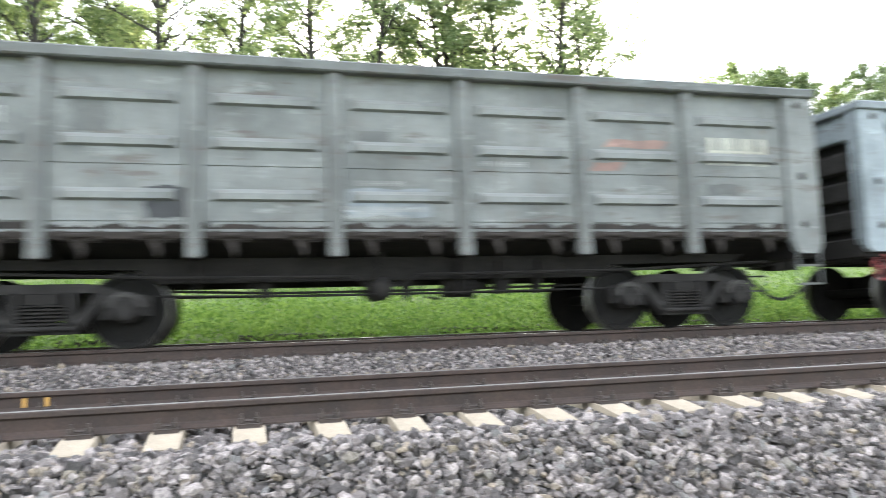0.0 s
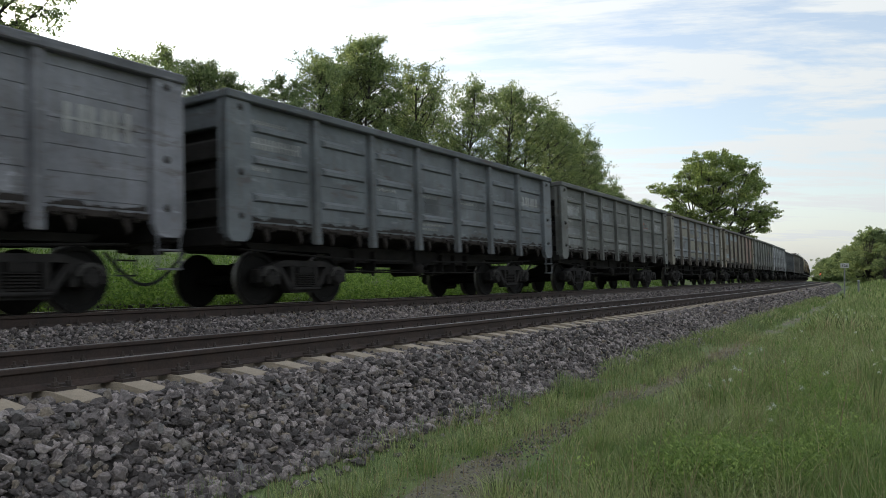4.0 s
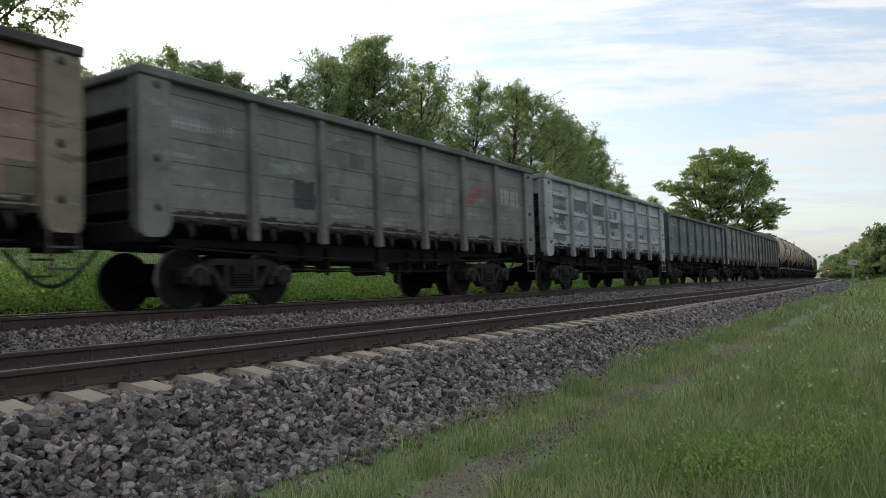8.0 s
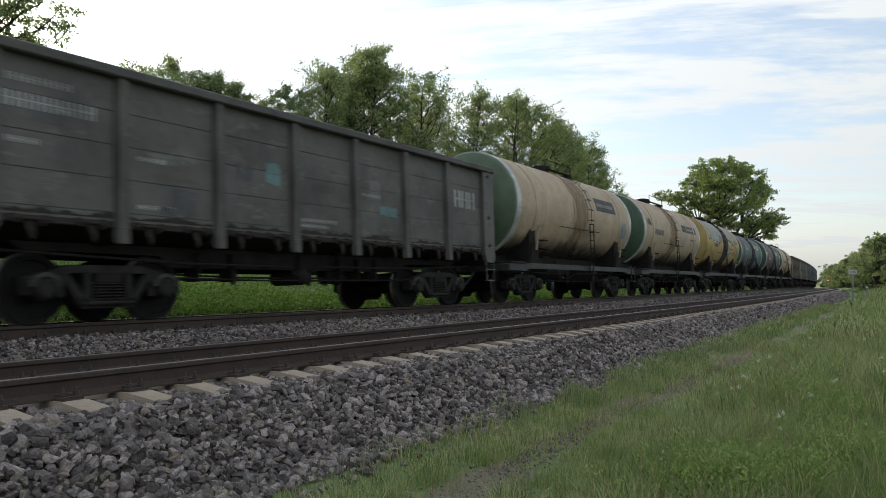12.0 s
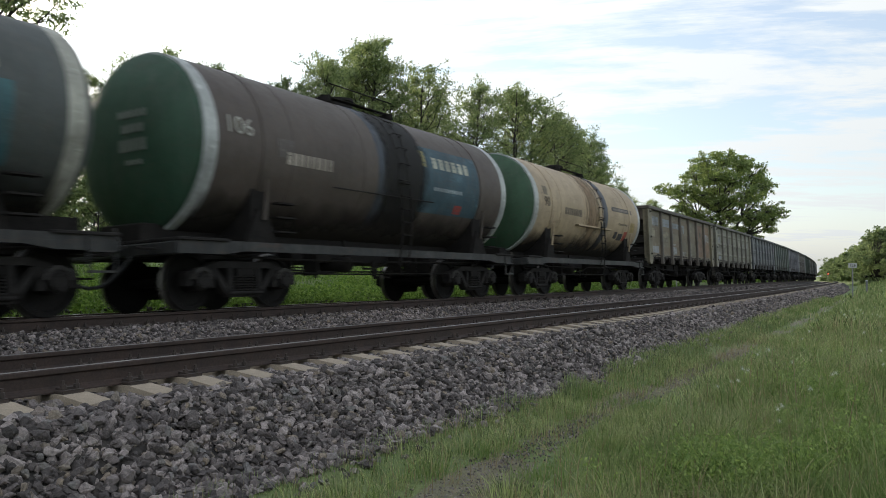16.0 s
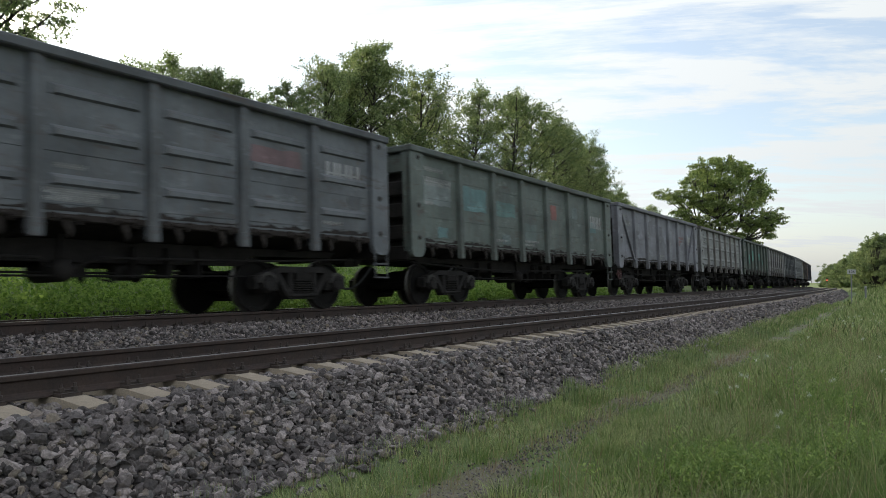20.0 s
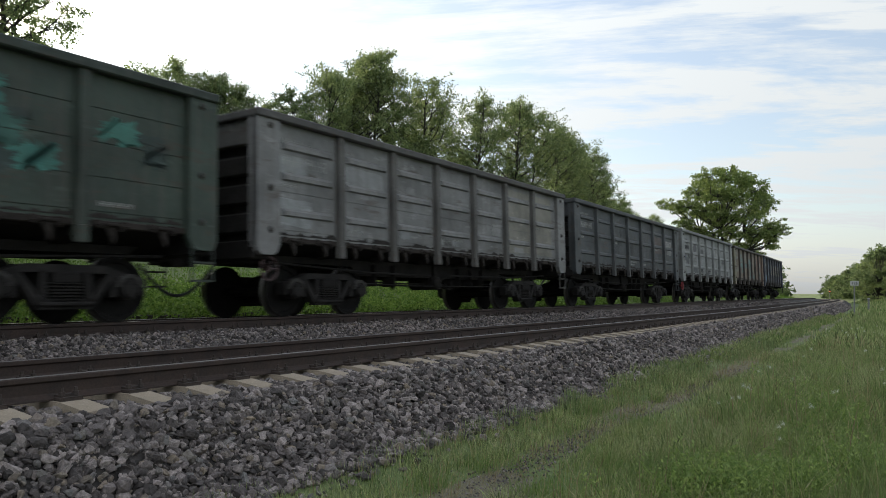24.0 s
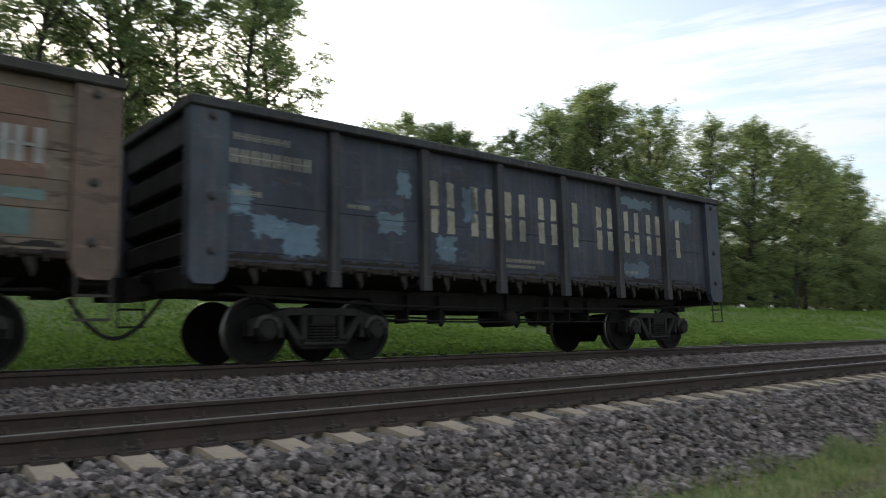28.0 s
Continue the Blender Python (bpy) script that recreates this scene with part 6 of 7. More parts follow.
REAR.append(dict(kind="plank", rag=0.6, scatter=10, pal=(CM, BR, TL, (0.32, 0.25, 0.18)), col=(0.29, 0.225, 0.165), planks=(0.14, 0.088, 0.06), corner=(0.28, 0.26, 0.165), tail_corner=(0.2, 0.125, 0.09), frame=(0.075, 0.058, 0.048), label="rusty tan plank-sided open gondola wagon with turquoise fields", rust=0.8, dirt=0.9,
    patches=((-5.95, -4.75, 2.89, 3.19, CM), (-5.98, -5.3, 2.55, 2.86, (0.25, 0.31, 0.29)), (-5.98, -5.35, 1.9, 2.53, TL), (-5.3, -4.6, 1.9, 2.17, CM), (-4.15, -3.5, 2.9, 3.18, TL), (-3.45, -2.8, 2.9, 3.1, (0.3, 0.31, 0.27)), (-4.15, -2.78, 2.56, 2.87, (0.23, 0.3, 0.28)), (-4.15, -2.76, 2.21, 2.53, TL), (-4.18, -3.5, 1.72, 2.08, (0.05, 0.045, 0.045)), (-3.1, -2.76, 1.87, 2.19, TL),
             (-2.42, -1.2, 2.89, 3.19, CM), (-2.42, -1.3, 2.56, 2.86, (0.36, 0.31, 0.25)), (-1.7, -1.05, 2.22, 2.52, TL), (-2.4, -1.5, 1.88, 2.16, (0.33, 0.28, 0.21)), (-0.7, 0.75, 2.21, 2.53, TL), (-0.3, 0.75, 2.55, 2.87, TL), (0.3, 0.76, 1.56, 2.19, TL), (1.0, 1.9, 2.55, 2.86, (0.33, 0.27, 0.2)), (1.05, 2.4, 1.56, 1.85, TL), (2.75, 4.2, 2.21, 3.19, (0.27, 0.145, 0.1)), (4.45, 5.75, 2.21, 3.19, (0.27, 0.14, 0.095)), (4.5, 5.6, 1.56, 1.85, TL), (3.3, 3.6, 2.6, 2.8, CM), (4.9, 5.2, 2.6, 2.8, CM))))
REAR.append(dict(kind="smooth", rag=2.0, col=(0.036, 0.046, 0.08), corner=(0.06, 0.075, 0.11), frame=(0.03, 0.032, 0.04), label="navy blue gondola wagon with light patches and cream blocks", scatter=0, mark=False, rust=0.3, ink=(0.45, 0.42, 0.33),
         patches=((-5.95, -5.65, 2.05, 2.45, (0.17, 0.27, 0.36)), (-5.6, -5.1, 1.75, 2.05, (0.16, 0.26, 0.35)), (-5.15, -4.6, 1.52, 1.98, (0.17, 0.28, 0.38)), (-3.1, -2.85, 2.6, 3.0, (0.17, 0.27, 0.34)), (-3.5, -3.0, 2.0, 2.3, (0.17, 0.27, 0.34)), (-2.3, -1.9, 1.6, 2.0, (0.16, 0.25, 0.33)), (-1.7, -1.4, 2.3, 2.9, (0.13, 0.2, 0.29)), (2.75, 3.7, 1.55, 1.85, (0.12, 0.18, 0.25)), (2.8, 3.9, 3.05, 3.25, (0.15, 0.23, 0.28)), (4.6, 5.5, 2.9, 3.2, (0.1, 0.14, 0.2)))))
TRAIN = []      # wagon and its distance along the line at the start


def build_train():
    for i, spec in enumerate(FRONT):
        spec["seed"] = 100 + i
        TRAIN.append((gondola(spec), 1.87 + 13.92 * i, PIVOT))
    for i, spec in enumerate(TANKS):
        TRAIN.append((tank_wagon(spec), 195.79 + 12.0 * i, PIVOT - 0.42))
    for i, spec in enumerate(REAR):
        spec["seed"] = 200 + i
        w = gondola(spec)
        TRAIN.append((w, 268.75 + 13.92 * i, PIVOT))
        if i == len(REAR) - 1:
            # nine large cream blocks, each cut by a bridge
            for x, n in ((-2.17, 2), (-1.26, 2), (-0.42, 2), (0.46, 2), (1.27, 1), (2.21, 2), (3.14, 2), (3.94, 2), (4.9, 1)):
                for dz, h in ((0.0, 0.4), (0.46, 0.42)):
                    for dx in ((-0.26, 0.1) if n == 2 else (-0.08,)):
                        plate(w, "stencil_block", x + dx, x + dx + 0.16, 2.06 + dz, 2.06 + dz + h, CREAM)


def travelled(t):
    return 14.08 * t + 0.0226 * t * t


def wagon_pose(s, pivot):
    a, b = place(s - pivot, 0.0), place(s + pivot, 0.0)
    d = b - a
    m = (a + b) / 2
    return (Matrix.Translation(m) @ Euler((0, 0, math.atan2(d[1], d[0]))).to_matrix().to_4x4()
            @ Euler((0, -math.atan2(d[2], math.hypot(d[0], d[1])), 0)).to_matrix().to_4x4() @ Euler((-CANT_FAR, 0, 0)).to_matrix().to_4x4())


def motions():
    """The train runs past at about 51 to 55 km/h, and its wheels turn with it."""
    times = [i * 0.5 for i in range(57)]
    for wagon, s0, pivot in TRAIN:
        walk(wagon, [(t, wagon_pose(s0 - travelled(t), pivot)) for t in times])
    turns = [(i / 30, pose(0, 0, 0, 0, -math.degrees(travelled(i / 30) / WHEEL_R) % 360, 0)) for i in range(841)]
    for ws in WHEELSETS:
        walk(ws, turns)

# ---------------------------------------------------------------- trees
def tubes_to_mesh(tubes, n=6):
    """Tapered limbs: each a list of (point, radius)."""
    vs, fs, o = [], [], 0
    ang = np.arange(n) * 2 * np.pi / n
    for pts in tubes:
        P = np.array([p for p, _ in pts]); R = np.array([r for _, r in pts])
        d = np.gradient(P, axis=0)
        d /= np.linalg.norm(d, axis=1)[:, None] + 1e-9
        a = np.cross(d, np.array([0.31, 0.87, 0.38])); a /= np.linalg.norm(a, axis=1)[:, None] + 1e-9
        b = np.cross(d, a)
        ring = P[:, None] + R[:, None, None] * (a[:, None] * np.cos(ang)[None, :, None] + b[:, None] * np.sin(ang)[None, :, None])
        vs.append(ring.reshape(-1, 3))
        for j in range(len(pts) - 1):
            for i in range(n):
                k = (i + 1) % n
                fs.append((o + j * n + i, o + j * n + k, o + (j + 1) * n + k, o + (j + 1) * n + i))
        o += len(pts) * n
    return np.concatenate(vs), fs


def leaf_cards(r, centres, size, squash=0.55):
    """Small bent leaf cards of random tilt round the given points."""
    n = len(centres)
    a = r.normal(size=(n, 3)); a /= np.linalg.norm(a, axis=1)[:, None]
    b = np.cross(a, r.normal(size=(n, 3))); b /= np.linalg.norm(b, axis=1)[:, None]
    s = (size * r.uniform(0.6, 1.35, n))[:, None]
    c = np.cross(a, b) * s * 0.12
    v = np.stack([centres - a * s, centres + b * s * squash + c, centres + a * s, centres - b * s * squash + c], 1).reshape(-1, 3)
    f = np.arange(n * 4).reshape(n, 4)
    return v, f


def leaf_slips(r, centres, size, squash=0.7):
    """Three-cornered leaves of random tilt round the given points."""
    n = len(centres)
    a = r.normal(size=(n, 3)); a /= np.linalg.norm(a, axis=1)[:, None]
    b = np.cross(a, r.normal(size=(n, 3))); b /= np.linalg.norm(b, axis=1)[:, None]
    s = (size * r.uniform(0.6, 1.35, n))[:, None]
    v = np.stack([centres - a * s * 0.7 + b * s * squash, centres - a * s * 0.7 - b * s * squash, centres + a * s * 1.1], 1).reshape(-1, 3)
    return v, np.arange(n * 3).reshape(n, 3)


def clump_leaves(r, centres, radii, n_leaves, leaf, flat=0.7):
    """Leaves gathered in small rounded sprays, most of them near each spray's outside."""
    w = radii ** 2 / np.sum(radii ** 2)
    pick = r.choice(len(centres), n_leaves, p=w)
    d = np.clip(r.normal(size=(n_leaves, 3)), -2.0, 2.0) * 0.62
    return leaf_slips(r, centres[pick] + d * radii[pick][:, None] * np.array([1, 1, flat]), leaf)


def grow(seed, height, radius, base, n_limbs, n_leaves, leaf):
    """A forest tree: leader, rising limbs and twigs that end in sprays of leaves."""
    r = np.random.RandomState(seed)
    tubes, sprays, radii = [], [], []
    k = 9
    zs = np.linspace(0, height * 0.9, k)
    wob = np.cumsum(r.normal(0, 0.014 * height, (k, 2)), 0) * np.linspace(0, 1, k)[:, None]
    trunk = np.column_stack([wob, zs])
    rad = height * 0.0125 * (1 - 0.9 * np.linspace(0, 1, k)) + 0.012
    rad[0] *= 1.35
    tubes.append(list(zip(trunk, rad)))
    lob = r.uniform(0, 6.28, 3)
    for i in range(n_limbs):
        f = (i + r.uniform(0, 1)) / n_limbs
        z = base + (height * 0.86 - base) * f
        p0 = np.array([np.interp(z, zs, trunk[:, 0]), np.interp(z, zs, trunk[:, 1]), z])
        az = i * 2.4 + r.uniform(-0.5, 0.5)
        reach = radius * np.interp(f, [0, 0.2, 0.5, 0.75, 0.9, 1], [0.6, 0.9, 1.0, 0.85, 0.62, 0.35])
        reach *= (0.86 + 0.22 * math.sin(2 * az + lob[0]) + 0.14 * math.sin(3 * az + 7 * f + lob[1])) * r.uniform(0.7, 1.1)
        up = r.uniform(0.25, 0.8) + 0.5 * f
        d = np.array([math.cos(az), math.sin(az), up])
        d *= reach / math.hypot(1, up * 0.6)
        m = 6
        ts = np.linspace(0, 1, m)
        pts = p0 + d[None] * ts[:, None] + np.cumsum(r.normal(0, 0.03 * reach, (m, 3)), 0)
        pts[:, 2] = np.minimum(pts[:, 2], height * 0.985)
        lr = np.interp(z, zs, rad) * 0.5
        tubes.append(list(zip(pts, lr * (1 - 0.88 * ts) + 0.006)))
        sprays.append(pts[-1]); radii.append(r.uniform(0.1, 0.17) * radius)
        for _ in range(6):
            j = r.randint(2, m)
            e = pts[j] + (r.normal(size=3) * np.array([1, 1, 0.7]) + d / reach * 0.4) * reach * 0.22
            e[2] = min(e[2], height)
            tubes.append([(pts[j], lr * 0.35 + 0.004), ((pts[j] + e) / 2 + r.normal(0, 0.05, 3), lr * 0.2 + 0.004), (e, 0.005)])
            sprays.append(e); radii.append(r.uniform(0.06, 0.15) * radius)
    sprays.append(trunk[-1]); radii.append(0.2 * radius)
    v, f = clump_leaves(r, np.array(sprays), np.array(radii), n_leaves, leaf)
    tv, tf = tubes_to_mesh(tubes, 5)
    k = height / v[:, 2].max()
    return tv * np.array([1, 1, k]), tf, v * np.array([1, 1, k]), f


def grow_oak(seed, n_leaves, leaf):
    """The lone oak: a short bole, crooked spreading limbs, and leaf masses with gaps between them."""
    r = np.random.RandomState(seed)
    bole = [(np.array([0, 0, -0.3]), 0.75), (np.array([0.0, 0.05, 0.8]), 0.52), (np.array([0.05, 0.0, 1.8]), 0.46), (np.array([0.0, 0.1, 3.0]), 0.42)]
    fork = bole[-1][0]
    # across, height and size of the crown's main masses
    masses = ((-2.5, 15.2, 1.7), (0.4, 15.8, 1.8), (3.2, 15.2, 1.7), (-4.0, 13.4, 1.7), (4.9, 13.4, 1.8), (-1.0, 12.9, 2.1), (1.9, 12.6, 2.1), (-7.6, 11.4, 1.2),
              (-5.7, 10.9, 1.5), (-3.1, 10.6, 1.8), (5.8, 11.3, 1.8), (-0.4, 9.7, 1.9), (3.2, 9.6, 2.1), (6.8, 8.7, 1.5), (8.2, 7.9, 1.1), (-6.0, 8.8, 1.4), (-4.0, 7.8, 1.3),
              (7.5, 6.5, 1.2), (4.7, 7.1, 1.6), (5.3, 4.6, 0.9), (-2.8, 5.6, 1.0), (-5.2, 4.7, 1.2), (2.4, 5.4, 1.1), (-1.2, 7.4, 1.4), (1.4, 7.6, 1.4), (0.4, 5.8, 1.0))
    tubes, sprays, radii = [bole], [], []
    # main limbs, from which the lesser ones part
    mains = []
    for k in range(8):
        az, up = k * 0.785 + r.uniform(-0.3, 0.3), (1.9, 0.75, 1.3, 0.6)[k % 4]
        d = np.array([math.cos(az), math.sin(az), up])
        d /= np.linalg.norm(d)
        ends = [fork + d * t + np.array([0, 0, -0.04 * t * t * (up < 1)]) + r.normal(0, 0.22, 3) * (t > 0) for t in (0, 1.6, 3.2, 4.8)]
        tubes.append(list(zip(ends, (0.27, 0.21, 0.16, 0.1))))
        mains += ends[1:]
    mains = np.array(mains)
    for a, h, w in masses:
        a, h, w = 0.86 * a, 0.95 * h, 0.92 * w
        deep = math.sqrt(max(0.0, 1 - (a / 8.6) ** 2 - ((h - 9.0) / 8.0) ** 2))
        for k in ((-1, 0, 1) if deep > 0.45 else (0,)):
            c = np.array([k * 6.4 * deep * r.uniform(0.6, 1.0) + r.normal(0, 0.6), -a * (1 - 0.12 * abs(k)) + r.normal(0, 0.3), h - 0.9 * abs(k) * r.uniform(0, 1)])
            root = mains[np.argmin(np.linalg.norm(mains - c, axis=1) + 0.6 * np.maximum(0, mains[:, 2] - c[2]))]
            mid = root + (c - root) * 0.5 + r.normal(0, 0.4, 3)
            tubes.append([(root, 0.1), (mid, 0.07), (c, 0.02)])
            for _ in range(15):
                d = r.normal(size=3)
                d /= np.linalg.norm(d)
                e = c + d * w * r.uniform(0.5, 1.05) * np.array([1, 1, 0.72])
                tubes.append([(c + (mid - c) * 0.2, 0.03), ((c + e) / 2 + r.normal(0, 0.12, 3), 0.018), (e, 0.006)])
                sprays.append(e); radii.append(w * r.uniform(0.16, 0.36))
    v, f = clump_leaves(r, np.array(sprays), np.array(radii), n_leaves, leaf, 0.6)
    tv, tf = tubes_to_mesh(tubes, 6)
    return tv, tf, v, f


def grow_dome(seed, height, radius, low, n_clumps, per, leaf):
    """A broad low crown: leaf sprays filling a lumpy dome, carried by limbs."""
    r = np.random.RandomState(seed)
    n_lobes = max(14, n_clumps // 6)
    q = r.uniform(0, 1, n_lobes)
    az = np.arange(n_lobes) * 2.4 + r.uniform(-0.4, 0.4, n_lobes)
    rr = radius * np.interp(q, [0, 0.15, 0.35, 0.6, 0.82, 1], [0.45, 0.85, 1.0, 0.9, 0.62, 0.12]) * r.uniform(0.25, 1.0, n_lobes) ** 0.5 * r.uniform(0.8, 1.08, n_lobes)
    lobe = np.stack([rr * np.cos(az), rr * np.sin(az), low + (height - low) * q], 1)
    c = lobe[r.randint(0, n_lobes, n_clumps)] + r.normal(0, 1, (n_clumps, 3)) * radius * np.array([0.12, 0.12, 0.085])
    fork = np.array([0.1, 0.1, low * 0.85])
    tubes = [[(np.array([0, 0, -0.2]), 0.5), (np.array([0.05, 0, low * 0.4]), 0.38), (fork, 0.34)]]
    for k in r.choice(n_clumps, min(60, n_clumps), replace=False):
        e = c[k]
        m = fork + (e - fork) * 0.5 + np.array([0, 0, 0.08 * radius]) + r.normal(0, 0.35, 3)
        tubes.append([(fork, 0.17), (fork + (m - fork) * 0.5 + r.normal(0, 0.15, 3), 0.12), (m, 0.08), (m + (e - m) * 0.5 + r.normal(0, 0.2, 3), 0.045), (e, 0.015)])
    v, fc = clump_leaves(r, c, r.uniform(0.07, 0.15, n_clumps) * radius, n_clumps * per, leaf, 0.65)
    tv, tf = tubes_to_mesh(tubes)
    return tv, tf, v, fc


def tree_proto(seed, height, radius, base, n_limbs, n_leaves, leaf, mat):
    tv, tf, lv, lf = grow(seed, height, radius, base, n_limbs, n_leaves, leaf)
    return raw_mesh("trunk", tv, tf, M_BARK, True), raw_mesh("crown", lv, lf, mat)


def plant(proto, s, u, size, turn, name, label, group="", spot=None):
    root = tagged(new(name), label, "tree", group)
    x, y, z = place(s, u, ground_z(s, u)) if spot is None else spot
    root.matrix_basis = pose(x, y, float(z) - 0.1, 0, 0, turn) @ Matrix.Diagonal((size, size, size, 1))
    for nm, me in zip(("trunk", "crown"), proto):
        ob = new(nm, me)
        ob.parent = root
    return root


def build_trees():
    r = random.Random(5)
    tall = [tree_proto(20 + i, 15.0, 2.4 + 0.25 * i, 2.4, 44, 15000, 0.074, M_LEAF) for i in range(5)]
    light = [tree_proto(40 + i, 15.0, 2.7 + 0.4 * i, 1.5, 34, 10000, 0.088, M_LEAF) for i in range(3)]
    airy = [tree_proto(30 + i, 15.0, 2.5 + 0.35 * i, 2.2, 42, 13000, 0.076, M_LEAF) for i in range(3)]
    bush = [tree_proto(60 + i, 4.2, 1.9, 0.15, 22, 4000, 0.09, M_LEAF) for i in range(2)]
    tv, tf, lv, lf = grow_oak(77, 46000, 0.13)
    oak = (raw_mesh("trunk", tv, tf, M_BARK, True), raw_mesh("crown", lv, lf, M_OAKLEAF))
    dense = []
    for k in range(3):
        tv, tf, lv, lf = grow_dome(90 + k, 9.0, 2.9 + 0.4 * k, 0.3, 190, 46, 0.13)
        dense.append((raw_mesh("trunk", tv * np.array([0.5, 0.5, 1]), tf, M_BARK, True), raw_mesh("crown", lv, lf, M_LEAF)))
    lab_t, lab_l, lab_b = "tall leafy aspen tree at the forest edge", "leafy green forest tree", "leafy green shrub at the foot of the forest"
    edge = lambda s: -20.5 + 1.5 * math.sin(s * 0.11)
    # front row of the wood on the far side; a clearing lies between 17 and 33 m
    s = -46.0
    while s < 150:
        if not 8.2 < s < 44.5:
            hgt = np.interp(s, [0, 12, 16, 36, 41, 46, 52, 56, 62, 68, 84, 88, 104, 125, 150], [1.1, 1.0, 0.85, 0.82, 0.96, 1.1, 1.03, 1.0, 1.1, 1.07, 0.97, 0.85, 0.78, 0.62, 0.55])
            plant(r.choice(airy if s < 30 or r.random() < 0.4 else tall), s, edge(s) + r.uniform(-1.5, 1.2), hgt * r.uniform(0.96, 1.04), r.uniform(0, 360), "aspen_tree", lab_t, "forest trees")
        s += r.uniform(2.2, 3.3)
    for row, (u0, step, lo) in enumerate(((-26, 4.2, 0.9), (-33, 5.0, 0.92), (-43, 5.5, 1.1), (-54, 6.5, 1.2))):
        s = -60.0
        while s < 170:
            if not ((12 if row == 0 else -4) < s < (46, 48, 26, 26)[row]):
                plant(r.choice(light), s, u0 + r.uniform(-2, 2), r.uniform(lo * 0.85, lo * 1.12) * float(np.interp(s, [50, 62, 94, 100], [1, 0.86, 0.76, 0.62])), r.uniform(0, 360), "forest_tree", lab_l, "forest trees")
            s += r.uniform(step * 0.75, step * 1.3)
    s = -40.0
    while s < 150:
        plant(r.choice(bush), s, edge(s) + r.uniform(0.2, 3.0), r.uniform(0.6, 1.15), r.uniform(0, 360), "shrub", lab_b, "forest shrubs")
        s += r.uniform(2.2, 4.5)
    for k, (s, size) in enumerate(((15.2, 1.0), (13.4, 1.1), (8.6, 1.14), (11.2, 1.08), (33.2, 0.64), (34.8, 0.78), (36.6, 0.86), (38.6, 0.91), (40.6, 0.97), (42.4, 1.08), (43.6, 1.1))):
        plant((airy + tall)[k % 5], s, edge(s) + r.uniform(-0.8, 0.8), size, 70 * k, "aspen_tree", lab_t, "forest trees")
    for k in range(46):
        s = 37 + 2.6 * k + r.uniform(-1, 1)
        plant(r.choice(bush), s, -25 + r.uniform(-4, 2), r.uniform(0.8, 1.4), r.uniform(0, 360), "shrub", lab_b, "forest shrubs")
    # scrub fills the foot of the clearing
    s = 4.0
    while s < 44:
        plant(r.choice(bush), s, -27 + r.uniform(-3, 2), r.uniform(0.9, 1.5), r.uniform(0, 360), "shrub", lab_b, "forest shrubs")
        s += r.uniform(1.3, 2.4)
    # crowns farther back show over the clearing
    for s, size in ((35.8, 1.0), (38.6, 1.02), (41.8, 1.08), (43.4, 1.1), (45.2, 1.06), (47.4, 1.03)):
        plant(r.choice(airy), s, -39 + r.uniform(-1.5, 1.5), size, r.uniform(0, 360), "aspen_tree", lab_t, "forest trees")
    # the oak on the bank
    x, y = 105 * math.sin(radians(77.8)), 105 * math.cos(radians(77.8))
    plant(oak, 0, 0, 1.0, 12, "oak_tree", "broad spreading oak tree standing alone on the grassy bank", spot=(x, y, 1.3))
    # nearer trees on the camera's side of the line
    for k in range(16):
        s = 138 + k * 2.4 + r.uniform(-1.2, 1.2)
        for u in (10.5, 16, 22):
            plant(r.choice(dense), s, u + r.uniform(0, 4), r.uniform(0.62, 1.05), r.uniform(0, 360), "forest_tree", lab_l, "near-side forest trees")
    far_wood(r)
    # wood behind the camera closes the place
    for k in range(26):
        plant(r.choice(light), -45 + k * 5 + r.uniform(-2, 2), 45 + r.uniform(0, 14), r.uniform(0.8, 1.1), r.uniform(0, 360), "forest_tree", lab_l, "forest trees behind the meadow")


